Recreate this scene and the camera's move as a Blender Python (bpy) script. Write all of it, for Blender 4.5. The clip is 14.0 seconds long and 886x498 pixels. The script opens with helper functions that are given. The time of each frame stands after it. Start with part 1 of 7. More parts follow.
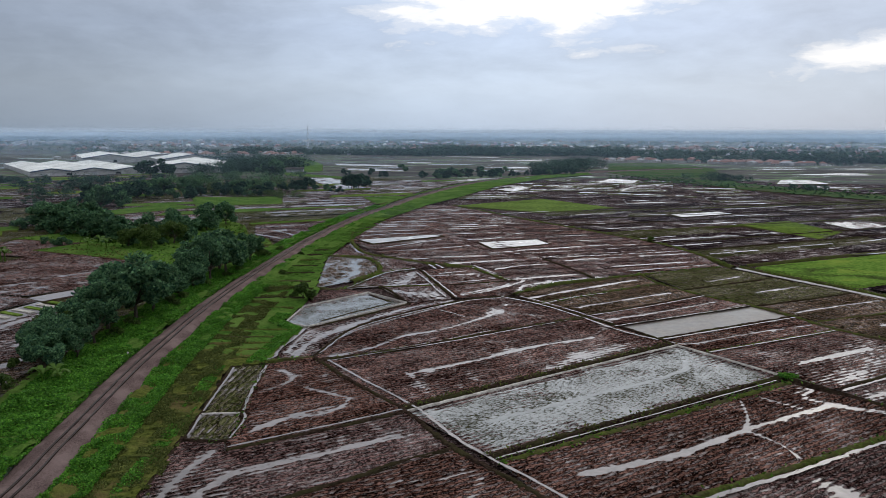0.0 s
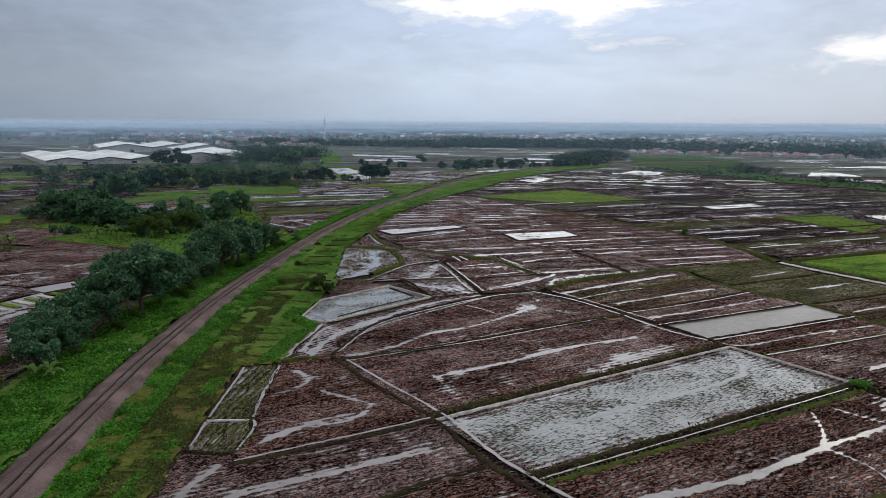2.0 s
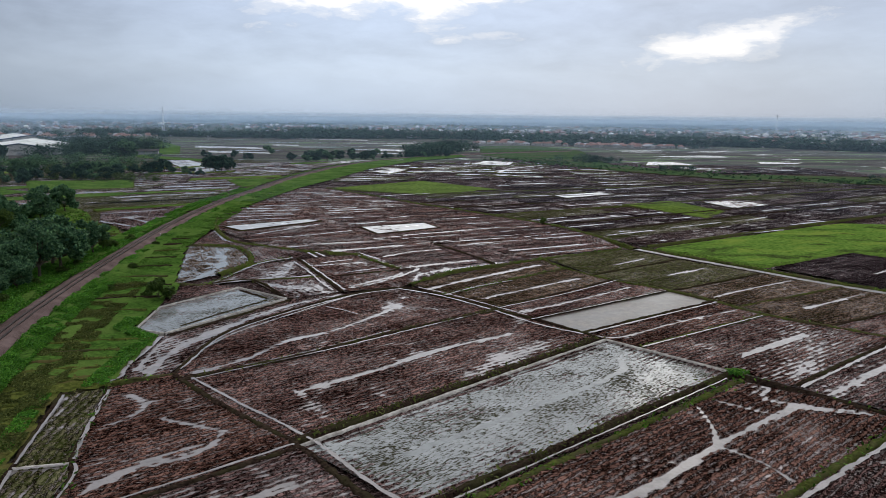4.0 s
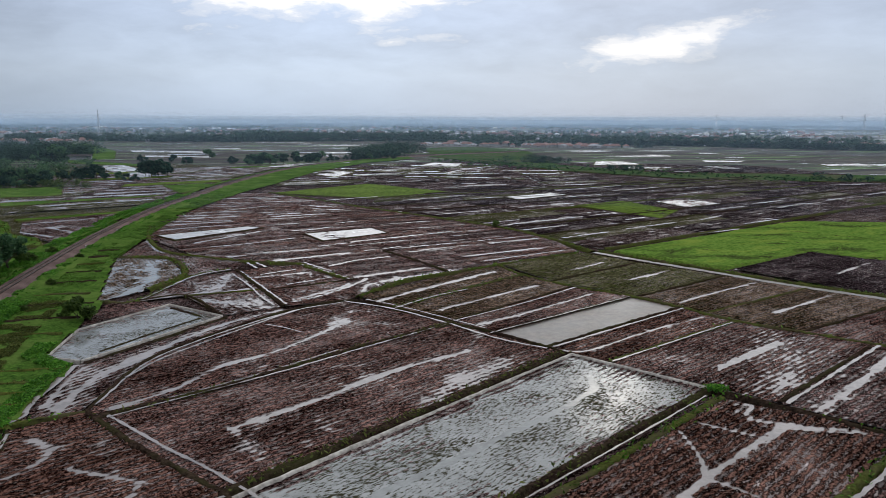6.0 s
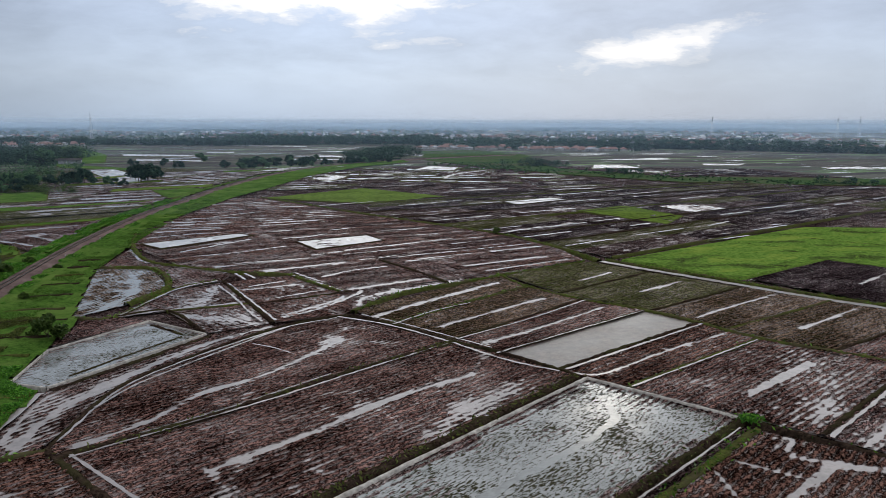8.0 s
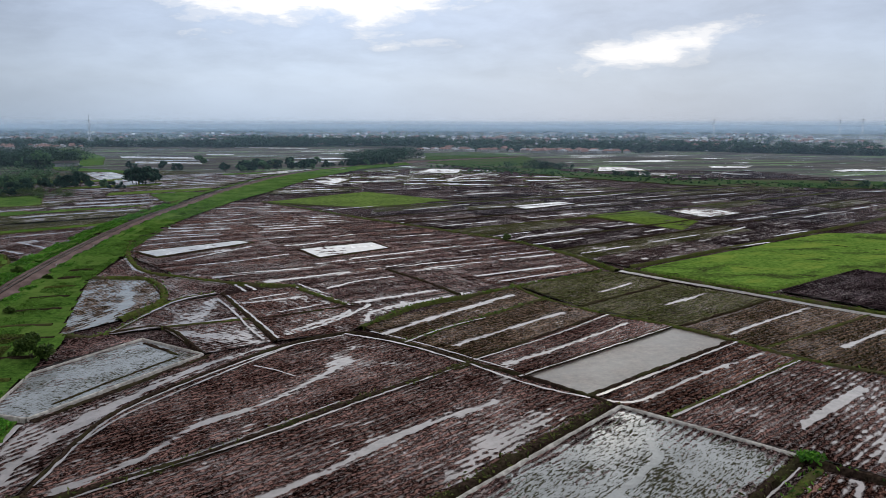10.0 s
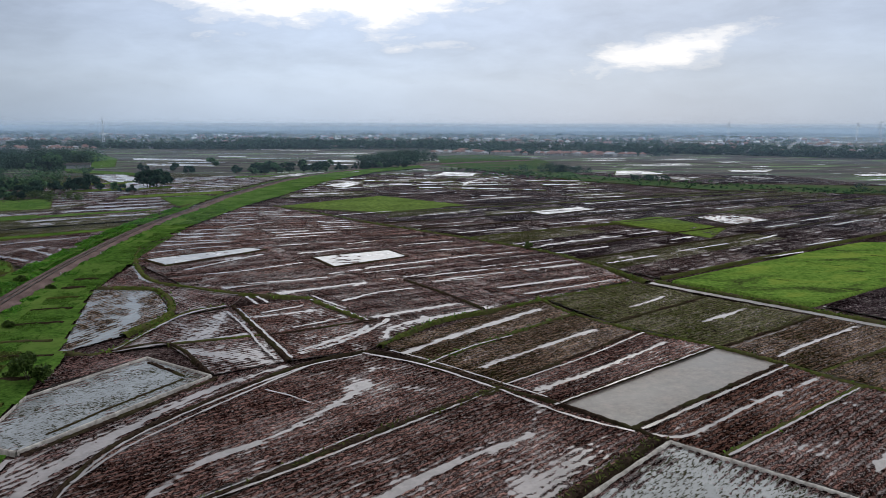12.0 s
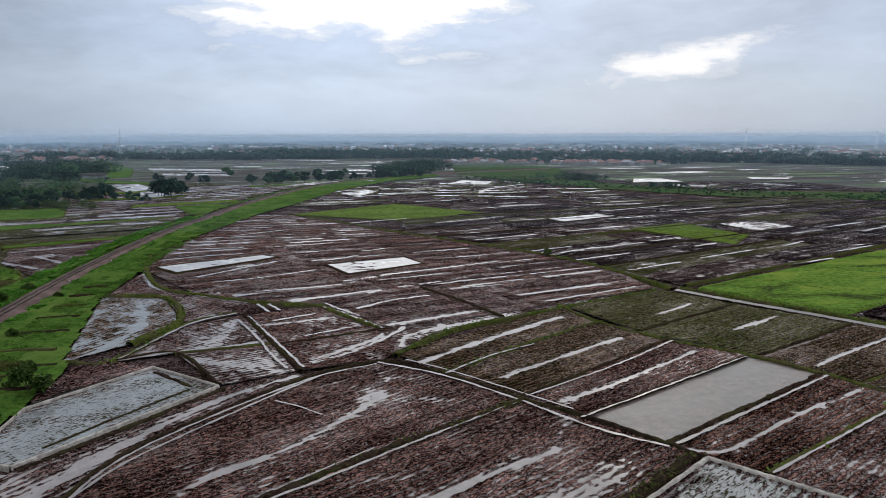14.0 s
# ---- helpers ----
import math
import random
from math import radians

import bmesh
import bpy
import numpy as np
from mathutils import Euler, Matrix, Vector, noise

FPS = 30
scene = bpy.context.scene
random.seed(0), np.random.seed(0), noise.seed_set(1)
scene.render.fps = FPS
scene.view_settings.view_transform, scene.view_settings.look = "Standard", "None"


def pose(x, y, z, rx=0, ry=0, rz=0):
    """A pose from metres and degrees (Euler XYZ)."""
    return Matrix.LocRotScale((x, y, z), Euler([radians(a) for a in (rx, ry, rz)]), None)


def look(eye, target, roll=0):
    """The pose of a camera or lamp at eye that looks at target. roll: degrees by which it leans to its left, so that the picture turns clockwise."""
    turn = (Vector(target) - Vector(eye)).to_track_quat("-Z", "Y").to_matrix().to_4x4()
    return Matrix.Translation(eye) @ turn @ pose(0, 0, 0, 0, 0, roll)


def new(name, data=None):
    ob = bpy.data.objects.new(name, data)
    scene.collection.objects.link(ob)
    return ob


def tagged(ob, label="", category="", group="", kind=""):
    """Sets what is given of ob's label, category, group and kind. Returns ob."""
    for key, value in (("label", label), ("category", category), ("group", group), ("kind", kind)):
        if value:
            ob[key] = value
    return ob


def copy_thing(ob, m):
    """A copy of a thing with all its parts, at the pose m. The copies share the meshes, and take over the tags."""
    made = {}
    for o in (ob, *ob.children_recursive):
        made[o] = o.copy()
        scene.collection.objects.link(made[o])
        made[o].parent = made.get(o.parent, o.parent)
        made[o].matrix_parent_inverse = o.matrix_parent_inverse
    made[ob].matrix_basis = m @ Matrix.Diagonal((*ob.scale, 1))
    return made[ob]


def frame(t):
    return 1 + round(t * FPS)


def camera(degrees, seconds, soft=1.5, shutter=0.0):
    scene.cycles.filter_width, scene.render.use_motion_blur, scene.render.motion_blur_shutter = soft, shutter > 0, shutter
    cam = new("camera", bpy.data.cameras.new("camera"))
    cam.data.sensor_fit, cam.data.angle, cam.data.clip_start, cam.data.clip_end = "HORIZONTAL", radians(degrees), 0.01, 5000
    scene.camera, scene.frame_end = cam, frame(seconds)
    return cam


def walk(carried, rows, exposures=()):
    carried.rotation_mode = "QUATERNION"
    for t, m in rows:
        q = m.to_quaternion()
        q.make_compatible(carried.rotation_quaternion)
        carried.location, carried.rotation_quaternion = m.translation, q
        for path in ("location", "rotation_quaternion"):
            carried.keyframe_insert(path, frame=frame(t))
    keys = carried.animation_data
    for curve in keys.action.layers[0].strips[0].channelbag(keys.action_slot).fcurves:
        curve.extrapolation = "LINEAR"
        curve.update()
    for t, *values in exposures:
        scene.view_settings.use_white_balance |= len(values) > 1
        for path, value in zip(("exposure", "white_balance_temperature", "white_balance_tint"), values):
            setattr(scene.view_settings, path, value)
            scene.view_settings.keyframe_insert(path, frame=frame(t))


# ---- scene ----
cam = camera(59.8, 14.0, soft=0.8)
PATH = [
    (0, (0.003, 0.001, 37.003), (0.004, 9.886, 35.491), 0.14),
    (0.5, (-0.542, 2.635, 36.526), (-0.620, 12.516, 34.986), 0.20),
    (1, (-1.094, 5.501, 35.988), (-1.232, 15.376, 34.421), 0.24),
    (1.5, (-1.707, 8.270, 35.500), (-1.892, 18.141, 33.908), 0.34),
    (2, (-2.178, 11.262, 34.831), (-2.386, 21.130, 33.226), 0.34),
    (2.5, (-2.628, 14.193, 34.417), (-2.803, 24.057, 32.787), 0.40),
    (3, (-3.002, 17.087, 34.055), (-2.855, 26.948, 32.398), 0.40),
    (3.5, (-3.314, 19.720, 33.755), (-2.345, 29.529, 32.070), 0.48),
    (4, (-3.440, 22.434, 33.543), (-1.738, 32.142, 31.851), 0.63),
    (6.5, (-1.540, 35.280, 32.876), (0.839, 44.849, 31.212), 0.17),
    (7, (-1.291, 37.694, 33.022), (1.113, 47.257, 31.357), 0.16),
    (7.5, (-0.918, 40.050, 33.000), (1.496, 49.612, 31.345), 0.13),
    (8, (-0.588, 42.354, 32.727), (1.834, 51.919, 31.103), 0.12),
    (10.5, (-0.720, 54.011, 33.014), (1.709, 63.577, 31.410), 0.11),
    (11, (-0.753, 56.312, 33.102), (1.692, 65.875, 31.499), 0.14),
    (11.5, (-0.514, 58.485, 33.205), (1.888, 68.063, 31.623), 0.19),
    (12, (-0.658, 60.395, 33.267), (1.628, 70.001, 31.688), 0.23),
    (12.5, (-0.321, 61.910, 32.801), (1.896, 71.538, 31.253), 0.17),
    (13, (-0.087, 63.407, 32.408), (2.086, 73.047, 30.875), 0.09),
    (13.5, (0.169, 64.535, 31.893), (2.332, 74.186, 30.414), -0.03),
    (14, (0.042, 65.294, 31.595), (2.142, 74.963, 30.148), -0.08),
]
walk(cam, [(t, look(eye, target, roll)) for t, eye, target, roll in PATH])

# ---------------------------------------------------------------- sky and sun
SUN_AZ, SUN_EL = 27.0, 20.5  # degrees east of north (+y), and above the horizon


def link(nt, a, b):
    nt.links.new(a, b)


def node(nt, kind, **values):
    n = nt.nodes.new(kind)
    for key, v in values.items():
        if key.startswith("i_"):
            n.inputs[key[2:].replace("_", " ")].default_value = v
    return n


def op(nt, what, a, b=None, clamp=False):
    """A Math node; a and b are sockets or numbers."""
    n = nt.nodes.new("ShaderNodeMath")
    n.operation, n.use_clamp = what, clamp
    for i, v in enumerate((a, b)):
        if v is None:
            continue
        if isinstance(v, (int, float)):
            n.inputs[i].default_value = v
        else:
            link(nt, v, n.inputs[i])
    return n.outputs[0]


def ramp(nt, fac, stops, smooth=False):
    n = nt.nodes.new("ShaderNodeValToRGB")
    els = n.color_ramp.elements
    n.color_ramp.interpolation = "EASE" if smooth else "LINEAR"
    while len(els) < len(stops):
        els.new(0.5)
    for e, (p, c) in zip(els, stops):
        e.position = p
        e.color = (c, c, c, 1) if isinstance(c, (int, float)) else (*c, 1)
    if fac is not None:
        link(nt, fac, n.inputs[0])
    return n.outputs[0]


def blend(nt, fac, a, b, how="MIX"):
    n = nt.nodes.new("ShaderNodeMix")
    n.data_type, n.blend_type, n.clamp_result, n.clamp_factor = "RGBA", how, False, False
    for sock, v in ((n.inputs[0], fac), (n.inputs[6], a), (n.inputs[7], b)):
        if isinstance(v, (int, float)):
            sock.default_value = v
        elif isinstance(v, tuple):
            sock.default_value = (*v, 1)
        else:
            link(nt, v, sock)
    return n.outputs[2]


def noise_tex(nt, vec, scale, detail=4.0, rough=0.55, distort=0.0):
    n = node(nt, "ShaderNodeTexNoise", i_Scale=scale, i_Detail=detail, i_Roughness=rough, i_Distortion=distort)
    if vec is not None:
        link(nt, vec, n.inputs["Vector"])
    return n.outputs["Fac"]


def mapped(nt, vec, scale=(1, 1, 1), rot=(0, 0, 0), loc=(0, 0, 0)):
    n = nt.nodes.new("ShaderNodeMapping")
    n.inputs["Scale"].default_value = scale
    n.inputs["Rotation"].default_value = rot
    n.inputs["Location"].default_value = loc
    link(nt, vec, n.inputs["Vector"])
    return n.outputs[0]


world = bpy.data.worlds.new("overcast_sky")
scene.world = world
world.use_nodes = True
wt = world.node_tree
wt.nodes.clear()
sky = wt.nodes.new("ShaderNodeTexSky")
sky.sky_type, sky.sun_disc = "NISHITA", False
sky.sun_elevation, sky.sun_rotation = radians(SUN_EL), radians(SUN_AZ)
sky_bg = node(wt, "ShaderNodeBackground", i_Strength=0.05)
link(wt, sky.outputs[0], sky_bg.inputs[0])
direction = wt.nodes.new("ShaderNodeTexCoord").outputs["Generated"]
sep = wt.nodes.new("ShaderNodeSeparateXYZ")
link(wt, direction, sep.inputs[0])
el = op(wt, "MULTIPLY", op(wt, "ARCSINE", sep.outputs[2]), 57.2958)
az = op(wt, "MULTIPLY", op(wt, "ARCTAN2", sep.outputs[0], sep.outputs[1]), 57.2958)
banked = mapped(wt, direction, (1, 1, 3.2))
billow = noise_tex(wt, banked, 5.0, 7, 0.55, 0.3)
wisp = noise_tex(wt, banked, 17.0, 5, 0.6, 0.4)
puff = op(wt, "ADD", op(wt, "MULTIPLY", billow, 0.7), op(wt, "MULTIPLY", wisp, 0.3))


def opening(a, e, wa, we, slope=0.0, ragged=3.4):
    """How far a break in the cloud cover is open in each direction, 0 to 1."""
    da = op(wt, "DIVIDE", op(wt, "SUBTRACT", az, a), wa)
    de = op(wt, "DIVIDE", op(wt, "SUBTRACT", op(wt, "SUBTRACT", el, e), op(wt, "MULTIPLY", op(wt, "SUBTRACT", az, a), slope)), we)
    d = op(wt, "SQRT", op(wt, "ADD", op(wt, "MULTIPLY", da, da), op(wt, "MULTIPLY", de, de)))
    d = op(wt, "ADD", d, op(wt, "MULTIPLY", op(wt, "SUBTRACT", puff, 0.5), ragged))
    return ramp(wt, d, [(0.25, 1.0), (0.55, 0.62), (0.8, 0.2), (1.0, 0.0)], smooth=True)


cover = ramp(wt, op(wt, "DIVIDE", el, 90.0), [(0.0, (0.40, 0.495, 0.63)), (0.035, (0.50, 0.59, 0.72)), (0.08, (0.48, 0.57, 0.73)),
                                              (0.13, (0.55, 0.64, 0.79)), (0.25, (0.90, 0.97, 1.08)), (1.0, (1.45, 1.50, 1.58))])
shade = ramp(wt, puff, [(0.36, 0.86), (0.5, 1.0), (0.64, 1.13)])
side = ramp(wt, op(wt, "ADD", op(wt, "DIVIDE", az, 80.0), 0.5), [(0.08, 0.62), (0.25, 0.80), (0.36, 1.02), (0.47, 1.20), (0.62, 1.22), (0.9, 1.02)])
low = ramp(wt, op(wt, "DIVIDE", el, 6.0), [(0.0, 0.15), (1.0, 1.0)])
cover = blend(wt, low, cover, blend(wt, 1.0, cover, shade, "MULTIPLY"))
cover = blend(wt, 1.0, cover, side, "MULTIPLY")
gap = op(wt, "MAXIMUM", opening(6.6, 9.0, 12.5, 3.0, 0.0, 4.6), op(wt, "MULTIPLY", opening(30.0, 5.3, 6.8, 1.3, 0.16, 4.6), 0.75))
gap = op(wt, "MAXIMUM", gap, op(wt, "MULTIPLY", opening(SUN_AZ, SUN_EL, 6.0, 3.5), 0.8))
cover = blend(wt, gap, cover, (1.30, 1.26, 1.22))
core = op(wt, "ADD", op(wt, "POWER", op(wt, "SUBTRACT", az, SUN_AZ), 2.0), op(wt, "POWER", op(wt, "SUBTRACT", el, SUN_EL), 2.0))
core = op(wt, "MULTIPLY", op(wt, "POWER", 2.718, op(wt, "MULTIPLY", core, -0.13)), 5.0)
cover = blend(wt, 1.0, cover, blend(wt, core, (0.0, 0.0, 0.0), (1.0, 0.95, 0.85)), "ADD")
cloud_bg = node(wt, "ShaderNodeBackground", i_Strength=1.0)
link(wt, cover, cloud_bg.inputs[0])
mixed = node(wt, "ShaderNodeMixShader", i_Fac=0.94)
link(wt, sky_bg.outputs[0], mixed.inputs[1])
link(wt, cloud_bg.outputs[0], mixed.inputs[2])
link(wt, mixed.outputs[0], wt.nodes.new("ShaderNodeOutputWorld").inputs[0])

sun_data = bpy.data.lights.new("sun", "SUN")
sun_data.energy, sun_data.angle, sun_data.color = 0.5, radians(55), (1.0, 0.95, 0.88)
sun = new("sun", sun_data)
sa, se = radians(SUN_AZ), radians(SUN_EL)
sun.matrix_world = look((0, 0, 200), Vector((0, 0, 200)) - 100 * Vector((math.sin(sa) * math.cos(se), math.cos(sa) * math.cos(se), math.sin(se))))


# ---------------------------------------------------------------- materials
def material(name):
    m = bpy.data.materials.new(name)
    m.use_nodes = True
    nt = m.node_tree
    b = nt.nodes["Principled BSDF"]
    return m, nt, b


def put(nt, b, key, v):
    if isinstance(v, (int, float)):
        b.inputs[key].default_value = v
    elif isinstance(v, tuple):
        b.inputs[key].default_value = (*v, 1)
    else:
        link(nt, v, b.inputs[key])


def bump(nt, b, height, strength=0.5, distance=0.1):
    n = node(nt, "ShaderNodeBump", i_Strength=strength, i_Distance=distance)
    link(nt, height, n.inputs["Height"])
    link(nt, n.outputs[0], b.inputs["Normal"])


def coords(nt, kind="Object"):
    return nt.nodes.new("ShaderNodeTexCoord").outputs[kind]


def world_pos(nt):
    return nt.nodes.new("ShaderNodeNewGeometry").outputs["Position"]


def speckled(name, dark, light, scale, rough=0.9, big=0.05, bumpy=0.4, dist=0.1, spec=0.1, third=None, where="pos"):
    """Colour that varies at two scales between dark and light, with relief."""
    m, nt, b = material(name)
    p = world_pos(nt) if where == "pos" else coords(nt)
    fine = noise_tex(nt, p, scale, 5, 0.65)
    wide = noise_tex(nt, p, big, 4, 0.6)
    c = blend(nt, ramp(nt, fine, [(0.32, 0.0), (0.68, 1.0)]), dark, light)
    if third:
        c = blend(nt, ramp(nt, wide, [(0.45, 0.0), (0.6, 0.85)]), c, third)
    c = blend(nt, 1.0, c, ramp(nt, wide, [(0.3, 0.72), (0.7, 1.18)]), "MULTIPLY")
    put(nt, b, "Base Color", c)
    b.inputs["Roughness"].default_value = rough
    b.inputs["Specular IOR Level"].default_value = spec
    bump(nt, b, fine, bumpy, dist)
    return m


def water_look(name, turbid, rough=0.06, film=0.0, silt=0.62):
    m, nt, b = material(name)
    p = world_pos(nt)
    wide = noise_tex(nt, p, 0.12, 4, 0.6)
    fine = noise_tex(nt, p, 2.2, 3, 0.6)
    dark = tuple(silt * v for v in turbid)
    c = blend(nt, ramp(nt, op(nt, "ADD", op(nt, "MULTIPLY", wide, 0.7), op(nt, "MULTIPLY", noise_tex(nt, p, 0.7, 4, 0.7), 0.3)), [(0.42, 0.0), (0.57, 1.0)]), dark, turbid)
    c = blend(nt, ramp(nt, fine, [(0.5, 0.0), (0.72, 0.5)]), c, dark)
    put(nt, b, "Base Color", c)
    put(nt, b, "Roughness", ramp(nt, wide, [(0.35, rough), (0.7, rough + 0.10 + film)]))
    b.inputs["IOR"].default_value = 1.33
    b.inputs["Specular IOR Level"].default_value = 0.5
    bump(nt, b, noise_tex(nt, p, 1.3, 2), 0.06, 0.02)
    return m


WATER = water_look("muddy_water", (0.250, 0.218, 0.208), 0.12)
WATER_CLEAR = water_look("sky_lit_shallow_water", (0.17, 0.18, 0.178), 0.06)


def stubble_look(name, turbid, cut=0.50):
    """Shallow water through which rows of cut straw and small clods stand up."""
    m, nt, b = material(name)
    p = coords(nt)
    straw = op(nt, "ADD", op(nt, "MULTIPLY", noise_tex(nt, mapped(nt, p, (0.9, 3.2, 1)), 1.4, 4, 0.65, 0.4), 0.7), op(nt, "MULTIPLY", noise_tex(nt, mapped(nt, p, (0.1, 0.16, 1)), 1.0, 3, 0.6), 0.3))
    up = ramp(nt, straw, [(cut, 0.0), (cut + 0.045, 1.0)])
    wide = noise_tex(nt, p, 0.12, 4, 0.6)
    c = blend(nt, ramp(nt, wide, [(0.35, 0.0), (0.65, 1.0)]), tuple(0.7 * v for v in turbid), turbid)
    c = blend(nt, up, c, blend(nt, noise_tex(nt, p, 3.0, 3), (0.012, 0.012, 0.007), (0.06, 0.055, 0.032)))
    put(nt, b, "Base Color", c)
    put(nt, b, "Roughness", ramp(nt, up, [(0.0, 0.07), (1.0, 0.8)]))
    b.inputs["IOR"].default_value = 1.33
    put(nt, b, "Specular IOR Level", ramp(nt, up, [(0.0, 0.5), (1.0, 0.0)]))
    bump(nt, b, up, 0.5, 0.06)
    return m


WATER_STUBBLE = stubble_look("stubble_in_shallow_water", (0.235, 0.245, 0.24))
WATER_STRAW = stubble_look("straw_in_pale_water", (0.25, 0.265, 0.27), 0.51)
WATER_PALE = water_look("silty_pond_water", (0.170, 0.144, 0.124), 0.28, 0.15, 0.34)
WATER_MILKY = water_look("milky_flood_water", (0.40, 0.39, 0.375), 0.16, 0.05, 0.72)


def mud_look(name, dark, light, straw, wet=0.5, weeds=0.0, gloss=0.0):
    """Ploughed wet mud: rows of small clods along local x, pale straw and wet film in drifts, puddles between the rows.
    Clod shade and wet glints are painted into the colours.
    """
    m, nt, b = material(name)
    p = coords(nt)
    sep_ = nt.nodes.new("ShaderNodeSeparateXYZ")
    link(nt, p, sep_.inputs[0])
    clods = noise_tex(nt, mapped(nt, p, (0.75, 1.5, 1)), 2.7, 3, 0.6, 0.35)
    fine = noise_tex(nt, mapped(nt, p, (0.8, 1.5, 1)), 6.2, 3, 0.7, 0.2)
    drift = noise_tex(nt, p, 0.085, 5, 0.62)
    rows = noise_tex(nt, mapped(nt, p, (0.035, 0.55, 1)), 1.0, 4, 0.65)
    lane = op(nt, "SINE", op(nt, "MULTIPLY", op(nt, "ADD", sep_.outputs[1], op(nt, "MULTIPLY", noise_tex(nt, p, 0.22, 2), 0.9)), 6.614))
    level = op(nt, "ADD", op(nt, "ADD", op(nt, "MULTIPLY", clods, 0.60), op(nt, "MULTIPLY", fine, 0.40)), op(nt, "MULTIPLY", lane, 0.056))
    # relief height also sets colour: clod shading painted as near-black lows, pale crests
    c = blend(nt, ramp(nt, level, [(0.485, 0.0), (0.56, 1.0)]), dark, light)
    # the straw colour also paints pinkish glints of wet clods
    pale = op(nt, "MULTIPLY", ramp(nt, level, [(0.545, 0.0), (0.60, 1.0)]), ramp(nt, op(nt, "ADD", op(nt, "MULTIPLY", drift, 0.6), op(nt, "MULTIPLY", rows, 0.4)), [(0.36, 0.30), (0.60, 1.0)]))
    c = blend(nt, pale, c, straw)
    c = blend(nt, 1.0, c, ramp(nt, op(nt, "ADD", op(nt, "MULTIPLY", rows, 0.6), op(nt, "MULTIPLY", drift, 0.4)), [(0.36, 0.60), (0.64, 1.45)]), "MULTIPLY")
    if weeds:
        tuft = op(nt, "MULTIPLY", ramp(nt, noise_tex(nt, p, 0.9, 4, 0.7), [(0.42, 0.0), (0.6, 1.0)]), weeds)
        c = blend(nt, tuft, c, (0.070, 0.090, 0.018))
    soak = op(nt, "ADD", op(nt, "SUBTRACT", 0.80, level), op(nt, "ADD", op(nt, "MULTIPLY", drift, 0.32), op(nt, "MULTIPLY", rows, 0.16)))
    pool = ramp(nt, soak, [(0.605 - 0.03 * wet, 0.0), (0.665 - 0.03 * wet, 1.0)])
    film = op(nt, "ADD", op(nt, "MULTIPLY", sep_.outputs[2], -13.0), op(nt, "ADD", op(nt, "MULTIPLY", fine, 3.4), -0.95), True)
    shore = op(nt, "MULTIPLY", op(nt, "GREATER_THAN", sep_.outputs[2], -0.15), 0.8)
    pool = op(nt, "MAXIMUM", pool, op(nt, "MULTIPLY", film, shore))
    # pale base colour adds painted sky sheen to puddles and wet film
    c = blend(nt, pool, c, (0.255, 0.186, 0.172))
    put(nt, b, "Base Color", c)
    put(nt, b, "Roughness", ramp(nt, pool, [(0.0, 0.7), (1.0, 0.22)]))
    put(nt, b, "Specular IOR Level", ramp(nt, pool, [(0.0, gloss), (1.0, 0.5)]))
    bump(nt, b, op(nt, "MULTIPLY", level, op(nt, "SUBTRACT", 1.0, pool)), 1.0, 0.36)
    return m


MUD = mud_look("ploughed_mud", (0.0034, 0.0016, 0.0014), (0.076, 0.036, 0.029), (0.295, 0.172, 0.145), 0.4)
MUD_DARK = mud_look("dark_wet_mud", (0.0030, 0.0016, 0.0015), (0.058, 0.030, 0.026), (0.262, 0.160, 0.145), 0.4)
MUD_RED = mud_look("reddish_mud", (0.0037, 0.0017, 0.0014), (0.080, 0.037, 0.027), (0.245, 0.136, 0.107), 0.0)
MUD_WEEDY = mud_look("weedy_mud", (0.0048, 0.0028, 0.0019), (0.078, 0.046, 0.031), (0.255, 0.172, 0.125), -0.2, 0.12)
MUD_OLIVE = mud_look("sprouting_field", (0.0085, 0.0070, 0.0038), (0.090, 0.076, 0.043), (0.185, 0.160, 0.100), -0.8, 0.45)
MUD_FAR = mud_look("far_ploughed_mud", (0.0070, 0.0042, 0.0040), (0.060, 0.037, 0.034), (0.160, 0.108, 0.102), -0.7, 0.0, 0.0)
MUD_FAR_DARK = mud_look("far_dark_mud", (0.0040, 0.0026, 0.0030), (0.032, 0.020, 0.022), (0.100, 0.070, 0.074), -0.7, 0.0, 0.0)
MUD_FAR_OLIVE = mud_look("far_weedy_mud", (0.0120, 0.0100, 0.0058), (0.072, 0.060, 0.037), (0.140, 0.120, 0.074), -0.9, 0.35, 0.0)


def rice_look():
    """Young rice: bright blades, thin and dark where water shows, in uneven patches."""
    m, nt, b = material("green_rice")
    p = world_pos(nt)
    fine = noise_tex(nt, p, 0.9, 5, 0.7)
    c = blend(nt, ramp(nt, fine, [(0.34, 0.0), (0.66, 1.0)]), (0.050, 0.104, 0.014), (0.150, 0.240, 0.046))
    patch = noise_tex(nt, mapped(nt, p, (0.6, 1.3, 1), (0, 0, -0.45)), 0.085, 5, 0.6, 0.5)
    thin = op(nt, "MULTIPLY", ramp(nt, patch, [(0.53, 0.0), (0.62, 1.0)]), ramp(nt, noise_tex(nt, p, 1.7, 3), [(0.4, 0.55), (0.6, 1.0)]))
    c = blend(nt, thin, c, (0.036, 0.046, 0.016))
    c = blend(nt, ramp(nt, patch, [(0.36, 0.6), (0.46, 0.0)]), c, (0.20, 0.25, 0.045))
    put(nt, b, "Base Color", c)
    b.inputs["Roughness"].default_value = 0.8
    b.inputs["Specular IOR Level"].default_value = 0.0
    bump(nt, b, fine, 1.0, 0.35)
    return m


